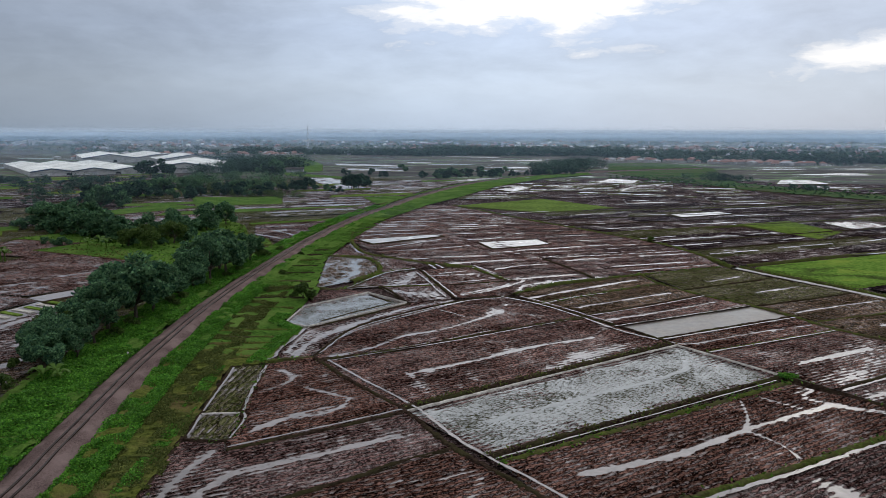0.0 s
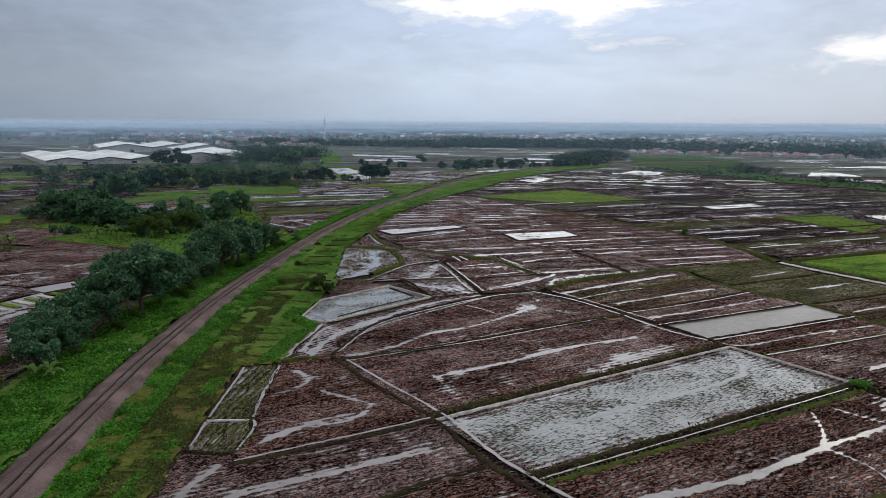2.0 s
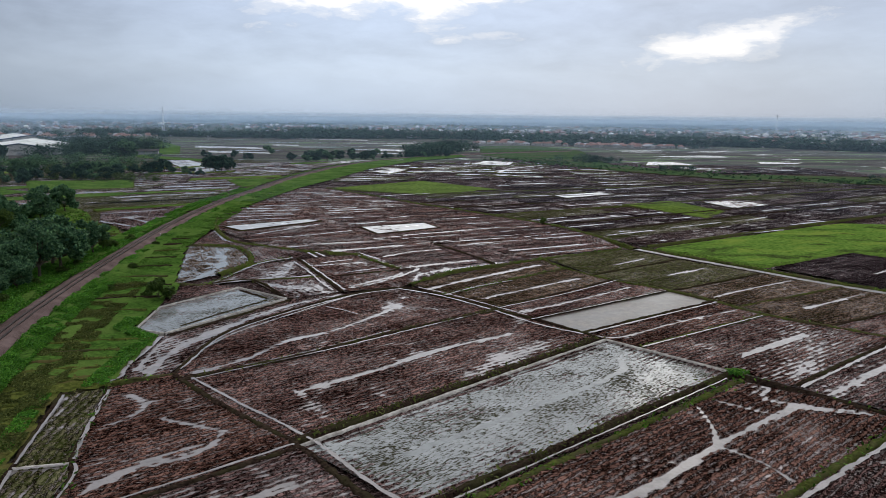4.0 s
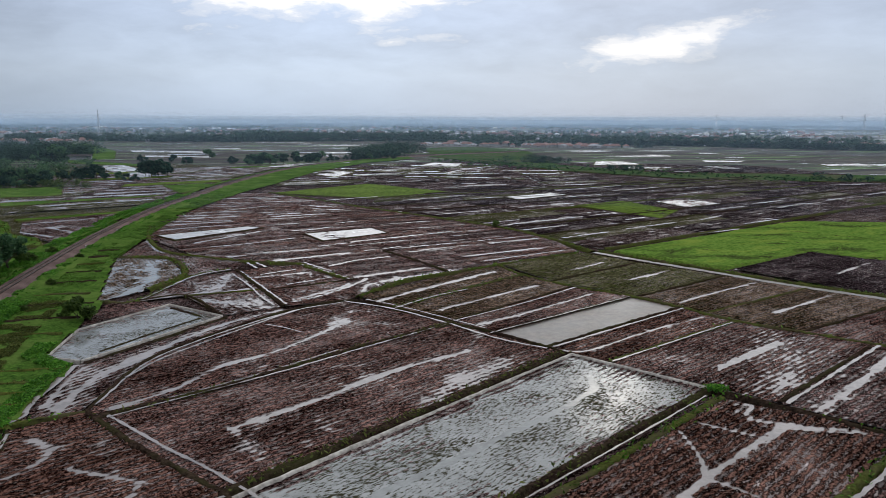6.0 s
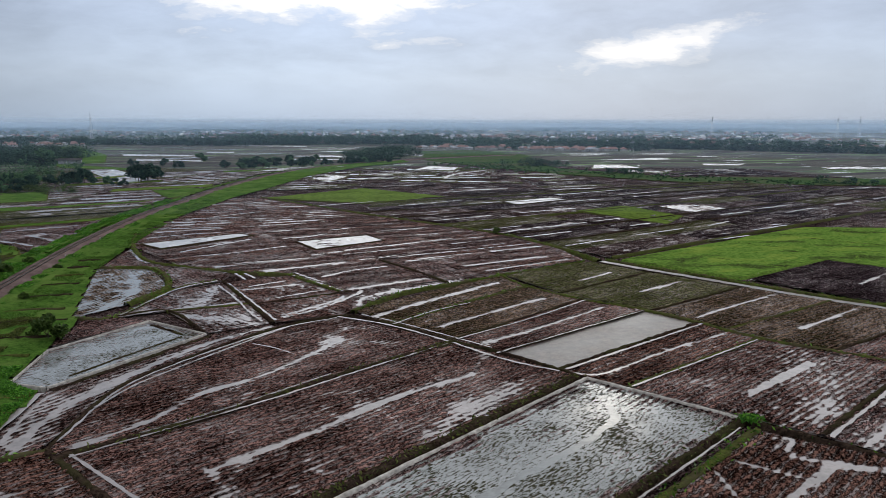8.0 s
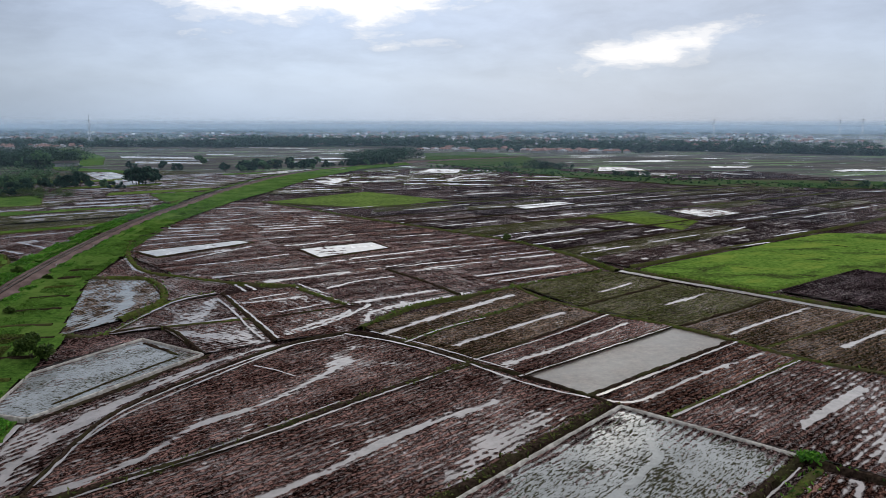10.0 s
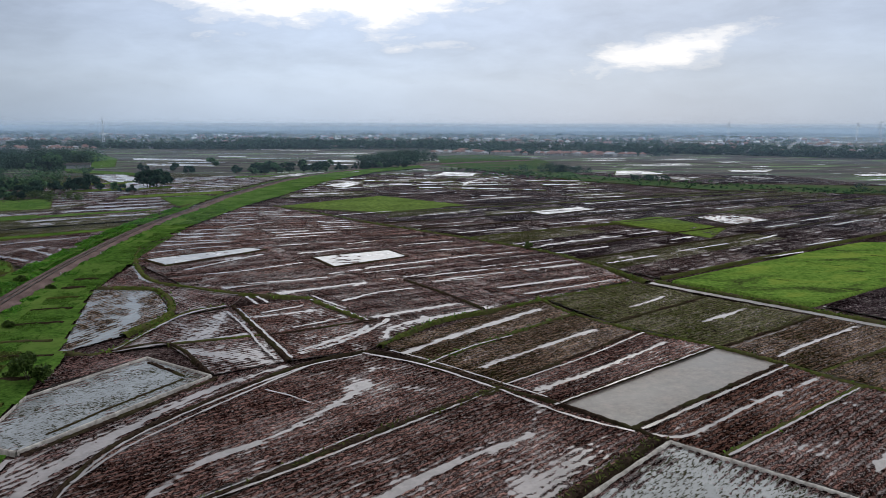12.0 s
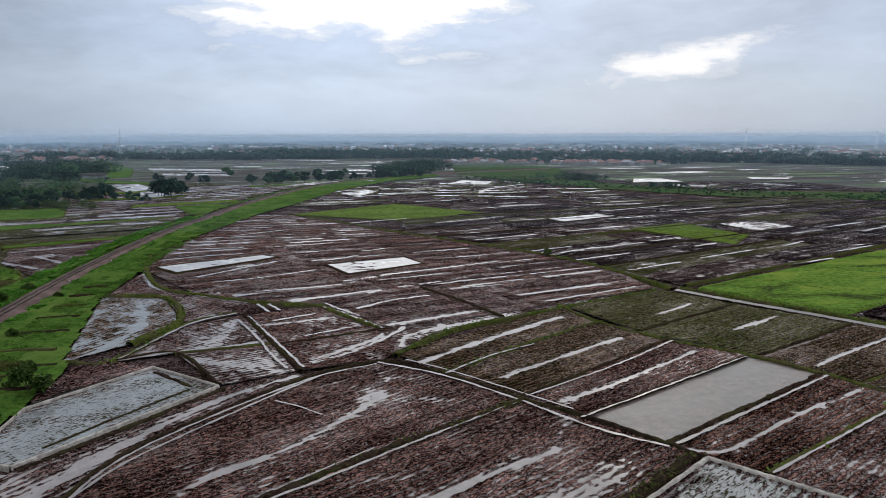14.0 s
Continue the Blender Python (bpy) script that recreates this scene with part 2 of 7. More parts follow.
RICE = rice_look()
RICE_FAR = speckled("yellow_green_rice", (0.050, 0.080, 0.016), (0.135, 0.190, 0.038), 0.6, 0.8, 0.05, 0.6, 0.2, 0.0)
GRASS = speckled("rough_grass", (0.034, 0.046, 0.010), (0.135, 0.148, 0.034), 1.6, 0.9, 0.12, 1.0, 0.3, 0.0, third=(0.090, 0.066, 0.030))
GRASS_WET = speckled("meadow_grass", (0.020, 0.054, 0.010), (0.092, 0.172, 0.030), 1.4, 0.85, 0.09, 1.0, 0.3, 0.0, third=(0.080, 0.125, 0.028))
MARSH_GRASS = speckled("marsh_grass", (0.022, 0.050, 0.018), (0.080, 0.135, 0.044), 0.4, 0.9, 0.03, 0.9, 0.3, 0.0, third=(0.065, 0.066, 0.036))
BUND_EARTH = speckled("bund_earth", (0.008, 0.005, 0.004), (0.070, 0.047, 0.034), 2.2, 0.75, 0.15, 1.0, 0.3, 0.0, third=(0.034, 0.032, 0.014))
# on the flooded paddies' banks this pale colour imitates reflecting water
BUND_PALE = speckled("pale_bund_earth", (0.24, 0.215, 0.19), (0.52, 0.48, 0.43), 1.6, 0.8, 0.2, 0.6, 0.1, 0.0)
BUND_GREEN = speckled("grassy_bund", (0.036, 0.042, 0.012), (0.105, 0.120, 0.030), 2.2, 0.9, 0.2, 0.9, 0.15, 0.0, third=(0.055, 0.045, 0.026))
BUND_LUSH = speckled("lush_grass_bund", (0.050, 0.100, 0.014), (0.165, 0.250, 0.048), 1.8, 0.9, 0.2, 0.9, 0.15, 0.0)
BALLAST = speckled("rail_ballast", (0.056, 0.039, 0.036), (0.190, 0.132, 0.122), 6.0, 0.95, 0.25, 0.8, 0.06, 0.0, third=(0.150, 0.108, 0.099))
SLEEPER = speckled("concrete_sleeper", (0.085, 0.060, 0.052), (0.20, 0.148, 0.13), 5.0, 0.9, 0.4, 0.3, 0.02, 0.0)
STAIN_SHADE = speckled("rust_and_shade_ballast", (0.010, 0.007, 0.006), (0.034, 0.023, 0.020), 6.0, 0.9, 0.3, 0.5, 0.03, 0.0)
RUST = speckled("rusty_rail_steel", (0.018, 0.012, 0.010), (0.055, 0.036, 0.030), 7.0, 0.55, 0.5, 0.2, 0.01, 0.5)
BARK = speckled("bark", (0.035, 0.028, 0.022), (0.12, 0.10, 0.08), 8.0, 0.95, 0.8, 0.8, 0.05, 0.0, where="obj")
ROOF_WHITE = speckled("weathered_white_roof_sheet", (0.52, 0.52, 0.49), (0.76, 0.76, 0.72), 0.25, 0.6, 0.03, 0.1, 0.05, 0.3)
WALL_WHITE = speckled("pale_wall_render", (0.30, 0.29, 0.28), (0.50, 0.49, 0.47), 0.5, 0.9, 0.05, 0.1, 0.02, 0.2)
ROOF_RED = speckled("clay_tile_roof", (0.17, 0.095, 0.080), (0.33, 0.205, 0.180), 1.2, 0.9, 0.06, 0.4, 0.05, 0.06)
ROOF_GREY = speckled("grey_sheet_roof", (0.22, 0.22, 0.23), (0.42, 0.42, 0.43), 0.8, 0.7, 0.06, 0.2, 0.05, 0.3)
STEEL = speckled("galvanised_steel", (0.38, 0.40, 0.42), (0.55, 0.56, 0.58), 2.0, 0.6, 0.3, 0.1, 0.01, 0.5)
CONCRETE = speckled("weathered_concrete", (0.26, 0.25, 0.23), (0.48, 0.46, 0.43), 3.0, 0.9, 0.4, 0.3, 0.02, 0.2)
GLASS = speckled("dark_window_glass", (0.02, 0.025, 0.03), (0.04, 0.045, 0.05), 1.0, 0.15, 0.2, 0.0, 0.01, 0.5)


def leaf_look(name, dark, light, gloss=0.5):
    m, nt, b = material(name)
    r = nt.nodes.new("ShaderNodeNewGeometry").outputs["Random Per Island"]
    wide = noise_tex(nt, world_pos(nt), 0.16, 3, 0.6)
    c = blend(nt, ramp(nt, r, [(0.1, 0.0), (0.75, 0.6), (1.0, 1.0)]), dark, light)
    c = blend(nt, 1.0, c, ramp(nt, wide, [(0.3, 0.7), (0.7, 1.3)]), "MULTIPLY")
    put(nt, b, "Base Color", c)
    b.inputs["Roughness"].default_value = gloss
    b.inputs["Specular IOR Level"].default_value = 0.06
    sheer = nt.nodes.new("ShaderNodeBsdfTranslucent")
    link(nt, c, sheer.inputs["Color"])
    mx = node(nt, "ShaderNodeMixShader", i_Fac=0.38)
    link(nt, b.outputs[0], mx.inputs[1])
    link(nt, sheer.outputs[0], mx.inputs[2])
    link(nt, mx.outputs[0], nt.nodes["Material Output"].inputs[0])
    return m


LEAF = leaf_look("dark_tree_leaves", (0.020, 0.060, 0.036), (0.150, 0.270, 0.122))
WALL_HALL = speckled("dark_blue_cladding", (0.035, 0.055, 0.095), (0.075, 0.105, 0.16), 0.4, 0.7, 0.04, 0.1, 0.02, 0.1)
LEAF_LIGHT = leaf_look("fresh_tree_leaves", (0.035, 0.065, 0.016), (0.10, 0.15, 0.035))
LEAF_WEED = leaf_look("bright_creeper_leaves", (0.028, 0.105, 0.012), (0.130, 0.310, 0.034), 0.6)
LEAF_SHRUB = leaf_look("shrub_leaves", (0.018, 0.055, 0.006), (0.13, 0.27, 0.03), 0.6)
LEAF_GRASS = leaf_look("grass_blades", (0.040, 0.056, 0.013), (0.150, 0.165, 0.045), 0.8)
LEAF_MEADOW = leaf_look("meadow_blades", (0.046, 0.105, 0.016), (0.125, 0.235, 0.036), 0.8)
LEAF_REED = leaf_look("reed_blades", (0.022, 0.066, 0.020), (0.085, 0.165, 0.050), 0.8)
LEAF_RICE = leaf_look("rice_blades", (0.12, 0.21, 0.014), (0.19, 0.31, 0.028), 0.7)
LEAF_BANANA = leaf_look("banana_leaf", (0.05, 0.10, 0.02), (0.12, 0.20, 0.04), 0.4)
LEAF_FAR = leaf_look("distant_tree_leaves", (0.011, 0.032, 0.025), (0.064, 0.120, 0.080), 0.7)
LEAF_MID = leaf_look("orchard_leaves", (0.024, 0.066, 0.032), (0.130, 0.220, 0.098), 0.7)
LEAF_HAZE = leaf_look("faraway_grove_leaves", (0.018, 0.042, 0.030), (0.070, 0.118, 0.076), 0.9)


def farmland():
    """Far fields: long plots in rows, mostly brown mud, some green, some under water, with wet furrows between."""
    m, nt, b = material("open_farmland")
    p = world_pos(nt)
    warp = nt.nodes.new("ShaderNodeVectorMath")
    warp.operation = "ADD"
    wob = node(nt, "ShaderNodeTexNoise", i_Scale=0.006, i_Detail=2.0)
    link(nt, p, wob.inputs["Vector"])
    amp = nt.nodes.new("ShaderNodeVectorMath")
    amp.operation = "SCALE"
    amp.inputs["Scale"].default_value = 55.0
    link(nt, wob.outputs["Color"], amp.inputs[0])
    link(nt, p, warp.inputs[0])
    link(nt, amp.outputs[0], warp.inputs[1])
    q = mapped(nt, warp.outputs[0], (1 / 46, 1 / 15, 0), (0, 0, -0.32))
    fl = nt.nodes.new("ShaderNodeVectorMath")
    fl.operation = "FLOOR"
    link(nt, q, fl.inputs[0])
    cell = nt.nodes.new("ShaderNodeTexWhiteNoise")
    link(nt, fl.outputs[0], cell.inputs["Vector"])
    pick = cell.outputs["Value"]
    fr = nt.nodes.new("ShaderNodeVectorMath")
    fr.operation = "FRACTION"
    link(nt, q, fr.inputs[0])
    s = nt.nodes.new("ShaderNodeSeparateXYZ")
    link(nt, fr.outputs[0], s.inputs[0])
    wide = noise_tex(nt, p, 0.0035, 3, 0.6)
    c = nt.nodes.new("ShaderNodeValToRGB")
    c.color_ramp.interpolation = "CONSTANT"
    els = c.color_ramp.elements
    plan = [(0.0, (0.034, 0.028, 0.027)), (0.24, (0.058, 0.050, 0.044)), (0.44, (0.044, 0.046, 0.035)), (0.58, (0.075, 0.071, 0.054)), (0.70, (0.050, 0.074, 0.040)),
            (0.78, (0.072, 0.104, 0.050)), (0.84, (0.092, 0.145, 0.056)), (0.88, (0.22, 0.235, 0.24))]
    while len(els) < len(plan):
        els.new(0.5)
    for e, (pos_, col) in zip(els, plan):
        e.position, e.color = pos_, (*col, 1)
    link(nt, op(nt, "MULTIPLY", pick, ramp(nt, wide, [(0.35, 0.86), (0.65, 1.0)])), c.inputs[0])
    mott = ramp(nt, noise_tex(nt, p, 0.35, 5, 0.7), [(0.3, 0.6), (0.7, 1.35)])
    col = blend(nt, 1.0, c.outputs[0], mott, "MULTIPLY")
    edge = op(nt, "LESS_THAN", op(nt, "ABSOLUTE", op(nt, "SUBTRACT", s.outputs[1], 0.5)), op(nt, "MULTIPLY", cell.outputs["Value"], 0.13))
    drip = op(nt, "MULTIPLY", edge, ramp(nt, noise_tex(nt, p, 0.05, 4, 0.7), [(0.56, 0.0), (0.61, 1.0)]))
    col = blend(nt, drip, col, (0.22, 0.235, 0.25))
    bund = op(nt, "LESS_THAN", s.outputs[1], 0.06)
    col = blend(nt, op(nt, "MULTIPLY", bund, 0.7), col, (0.07, 0.075, 0.03))
    put(nt, b, "Base Color", col)
    flood = op(nt, "MAXIMUM", drip, op(nt, "GREATER_THAN", op(nt, "MULTIPLY", pick, ramp(nt, wide, [(0.35, 0.86), (0.65, 1.0)])), 0.88))
    put(nt, b, "Roughness", blend(nt, flood, (0.9, 0.9, 0.9), (0.10, 0.10, 0.10)))
    put(nt, b, "Specular IOR Level", op(nt, "ADD", op(nt, "MULTIPLY", flood, 0.44), 0.06))
    bump(nt, b, noise_tex(nt, p, 0.8, 4, 0.7), 0.4, 0.15)
    return m


FARMLAND = farmland()


# ---------------------------------------------------------------- building helpers
def mesh_np(name, verts, faces, smooth=False):
    """A mesh from arrays: verts (n, 3), faces (m, 3 or 4)."""
    verts, faces = np.asarray(verts, np.float32), np.asarray(faces, np.int32)
    me = bpy.data.meshes.new(name)
    me.vertices.add(len(verts))
    me.vertices.foreach_set("co", verts.ravel())
    k = faces.shape[1]
    me.loops.add(faces.size)
    me.loops.foreach_set("vertex_index", faces.ravel())
    me.polygons.add(len(faces))
    me.polygons.foreach_set("loop_start", np.arange(len(faces), dtype=np.int32) * k)
    me.polygons.foreach_set("use_smooth", np.full(len(faces), smooth))
    me.update(calc_edges=True)
    return me


def part(name, data, mat, parent=None, label="", kind=""):
    """Links a bmesh or a mesh as one mesh object under a thing or under a part."""
    if isinstance(data, bmesh.types.BMesh):
        me = bpy.data.meshes.new(name)
        data.to_mesh(me)
        data.free()
    else:
        me = data
    if not me.materials:
        me.materials.append(mat)
    ob = new(name, me)
    ob.parent = parent
    return tagged(ob, label, kind=kind)


def thing(name, label, category, m=None, group="", kind=""):
    ob = new(name)
    ob.empty_display_size = 0.5
    if m is not None:
        ob.matrix_world = m
    return tagged(ob, label, category, group, kind)


def lattice(ix, iy, seed):
    h = (ix.astype(np.int64) * 374761393 + iy.astype(np.int64) * 668265263 + seed * 1442695041) & 0xFFFFFFFF
    h = ((h ^ (h >> 13)) * 1274126177) & 0xFFFFFFFF
    return ((h ^ (h >> 16)) & 0xFFFFFF) / float(0xFFFFFF)


def vnoise(x, y, seed=0):
    """Smooth value noise on arrays, 0 to 1, one cell a unit."""
    ix, iy = np.floor(x), np.floor(y)
    fx, fy = x - ix, y - iy
    fx, fy = fx * fx * (3 - 2 * fx), fy * fy * (3 - 2 * fy)
    a, b = lattice(ix, iy, seed), lattice(ix + 1, iy, seed)
    c, d = lattice(ix, iy + 1, seed), lattice(ix + 1, iy + 1, seed)
    return (a * (1 - fx) + b * fx) * (1 - fy) + (c * (1 - fx) + d * fx) * fy


def inside(poly, x, y):
    """Which of the points lie in the polygon."""
    poly = np.asarray(poly, float)
    res = np.zeros(np.shape(x), bool)
    for (x0, y0), (x1, y1) in zip(poly, np.roll(poly, -1, 0)):
        if y0 == y1:
            continue
        res ^= ((y0 > y) != (y1 > y)) & (x < (x1 - x0) * (y - y0) / (y1 - y0) + x0)
    return res


def line_dist(x, y, pts):
    """The distance of each point from a polyline."""
    best = np.full(np.shape(x), 1e9)
    for (x0, y0), (x1, y1) in zip(pts, pts[1:]):
        dx, dy = x1 - x0, y1 - y0
        t = np.clip(((x - x0) * dx + (y - y0) * dy) / (dx * dx + dy * dy + 1e-9), 0, 1)
        best = np.minimum(best, np.hypot(x - x0 - t * dx, y - y0 - t * dy))
    return best


def line_near(x, y, pts):
    """The distance of each point from a polyline, and how far along it the nearest place lies."""
    best, along, run = np.full(np.shape(x), 1e9), np.zeros(np.shape(x)), 0.0
    for (x0, y0), (x1, y1) in zip(pts, pts[1:]):
        dx, dy = x1 - x0, y1 - y0
        long = math.hypot(dx, dy)
        t = np.clip(((x - x0) * dx + (y - y0) * dy) / (long * long + 1e-9), 0, 1)
        d = np.hypot(x - x0 - t * dx, y - y0 - t * dy)
        along = np.where(d < best, run + t * long, along)
        best = np.minimum(best, d)
        run += long
    return best, along


def curve(pts, step=2.0):
    """A smooth line through the points, at even steps."""
    p = np.asarray(pts, float)
    if len(p) > 2:
        ext = np.vstack([2 * p[0] - p[1], p, 2 * p[-1] - p[-2]])
        out = []
        for a, b, c, d in zip(ext, ext[1:], ext[2:], ext[3:]):
            n = max(2, int(np.linalg.norm(c - b) / step))
            t = np.linspace(0, 1, n, endpoint=False)[:, None]
            out.append(0.5 * ((2 * b) + (c - a) * t + (2 * a - 5 * b + 4 * c - d) * t ** 2 + (3 * b - a - 3 * c + d) * t ** 3))
        p = np.vstack(out + [p[-1:]])
    seg = np.r_[0, np.cumsum(np.linalg.norm(np.diff(p, axis=0), axis=1))]
    s = np.linspace(0, seg[-1], max(2, int(seg[-1] / step) + 1))
    return np.stack([np.interp(s, seg, p[:, k]) for k in range(p.shape[1])], 1)


def normals2(p):
    d = np.gradient(p[:, :2], axis=0)
    d /= np.linalg.norm(d, axis=1)[:, None] + 1e-9
    return np.stack([-d[:, 1], d[:, 0]], 1)


def sweep(name, p, profile, rough=0.0, seed=0):
    """A profile of (across, height) swept along the plan line p, with uneven edges."""
    p = np.asarray(p, float)
    n = normals2(p)
    prof = np.asarray(profile, float)
    k = len(prof)
    i = np.arange(len(p))
    verts = np.zeros((len(p), k, 3))
    for j, (a, h) in enumerate(prof):
        wob = (vnoise(i * 0.9, np.full(len(i), j * 7.3), seed) - 0.5) * 2 * rough
        verts[:, j, :2] = p[:, :2] + n * (a + wob)[:, None]
        verts[:, j, 2] = h + (vnoise(i * 0.6 + 50, np.full(len(i), j * 3.1), seed + 5) - 0.5) * rough * 0.7 * (1 if 0 < j < k - 1 else 0)
    a = (np.arange(len(p) - 1)[:, None] * k + np.arange(k - 1)[None, :]).ravel()
    return mesh_np(name, verts.reshape(-1, 3), np.stack([a, a + 1, a + k + 1, a + k], 1)[:, ::-1], smooth=rough > 0)


def sheet(name, poly, cell, height, angle=0.0, fringe=0.0, center=None):
    """A grid over the polygon, in a frame turned by angle degrees about its centre; height(u, v, X, Y) gives z. Returns mesh and pose."""
    poly = np.asarray(poly, float)
    c = poly.mean(0) if center is None else np.asarray(center, float)
    co, si = math.cos(radians(angle)), math.sin(radians(angle))
    loc = np.stack([(poly[:, 0] - c[0]) * co + (poly[:, 1] - c[1]) * si, -(poly[:, 0] - c[0]) * si + (poly[:, 1] - c[1]) * co], 1)
    u = np.arange(loc[:, 0].min() - cell, loc[:, 0].max() + 2 * cell, cell)
    v = np.arange(loc[:, 1].min() - cell, loc[:, 1].max() + 2 * cell, cell)
    U, V = np.meshgrid(u, v)
    U = U + (vnoise(U * 3.1 / cell, V * 2.7 / cell, 3) - 0.5) * cell * 0.5
    V = V + (vnoise(U * 2.9 / cell, V * 3.3 / cell, 4) - 0.5) * cell * 0.5
    X, Y = c[0] + U * co - V * si, c[1] + U * si + V * co
    Z = height(U, V, X, Y)
    keep = inside(loc, (U[:-1, :-1] + U[1:, 1:]) / 2, (V[:-1, :-1] + V[1:, 1:]) / 2)
    idx = np.arange(U.size).reshape(U.shape)
    f = np.stack([idx[:-1, :-1][keep], idx[:-1, 1:][keep], idx[1:, 1:][keep], idx[1:, :-1][keep]], 1)
    used = np.unique(f)
    remap = np.zeros(U.size, np.int32)
    remap[used] = np.arange(len(used))
    verts = np.stack([U.ravel()[used], V.ravel()[used], Z.ravel()[used]], 1)
    return mesh_np(name, verts, remap[f], smooth=True), pose(c[0], c[1], 0, 0, 0, angle)


def flat(name, poly, z, m):
    """A flat polygon at height z, in the frame m."""
    inv = m.inverted()
    bm = bmesh.new()
    vs = [bm.verts.new((*(inv @ Vector((x, y, 0)))[:2], z)) for x, y in poly]
    f = bm.faces.new(vs)
    if f.normal.z < 0 or sum((a[0] * b[1] - b[0] * a[1]) for a, b in zip(poly, poly[1:] + poly[:1])) < 0:
        f.normal_flip()
    bmesh.ops.triangulate(bm, faces=bm.faces[:])
    return bm


def leaf_cards(name, centers, size, rng, flatness=0.0, long=1.6):
    """A mesh of small leaf-shaped quads at the centers, each turned at random; flatness 1 lays them level."""
    n = len(centers)
    d = rng.normal(size=(n, 3))
    d[:, 2] = d[:, 2] * (1 - flatness) + 0.0
    d /= np.linalg.norm(d, axis=1)[:, None] + 1e-9
    nrm = rng.normal(size=(n, 3))
    nrm[:, 2] += 2.5 * flatness + 0.6
    a = np.cross(nrm, d)
    a /= np.linalg.norm(a, axis=1)[:, None] + 1e-9
    s = size * rng.uniform(0.6, 1.35, n)[:, None]
    c = np.asarray(centers)
    verts = np.stack([c - d * s * 0.5 * long, c + a * s * 0.42, c + d * s * 0.5 * long, c - a * s * 0.42], 1).reshape(-1, 3)
    return mesh_np(name, verts, np.arange(4 * n).reshape(n, 4))


# ---------------------------------------------------------------- ground
def ground_sheet():
    rad = np.r_[np.linspace(0, 600, 13), np.geomspace(700, 4900, 14)]
    th = np.linspace(0, 2 * np.pi, 73)[:-1]
    R, T = np.meshgrid(rad, th, indexing="ij")
    verts = np.stack([R * np.sin(T), R * np.cos(T), np.interp(R, [0, 600, 660, 5000], [-0.42, -0.42, -0.02, -0.02])], -1).reshape(-1, 3)
    k = len(th)
    i, j = np.meshgrid(np.arange(len(rad) - 1), np.arange(k), indexing="ij")
    f = np.stack([i * k + j, i * k + (j + 1) % k, (i + 1) * k + (j + 1) % k, (i + 1) * k + j], -1).reshape(-1, 4)
    return part("ground", mesh_np("ground", verts, f), FARMLAND, None, "flat wet lowland farmland reaching the horizon", "structure")


tagged(ground_sheet(), category="ground")

# soil between and beyond the plots
for poly_, mat__, label__ in (([(-28, -62), (330, -62), (360, 520), (300, 640), (60, 600), (0, 440), (-30, 300), (-38, 240)], MUD_FAR, "brown wet soil between the paddies"),
                              ([(-58, -62), (-62, 200), (-50, 300), (-25, 420), (10, 560), (-60, 640), (-360, 520), (-360, -62)], MUD_FAR_OLIVE, "brown and green soil west of the railway")):
    me_, m_ = sheet("field_soil", poly_, 5.0, lambda u, v, X, Y: -0.30 + 0.04 * vnoise(X / 9, Y / 9, 2), 25)
    so = part("field_soil", me_, mat__, None, label__, "structure")
    so.matrix_world = m_
    tagged(so, category="soil")

# ---------------------------------------------------------------- paddies
GROUPS = "paddies of the plain"
FAR_BEDS, FAR_WATER = {}, []  # the far plots, past counting


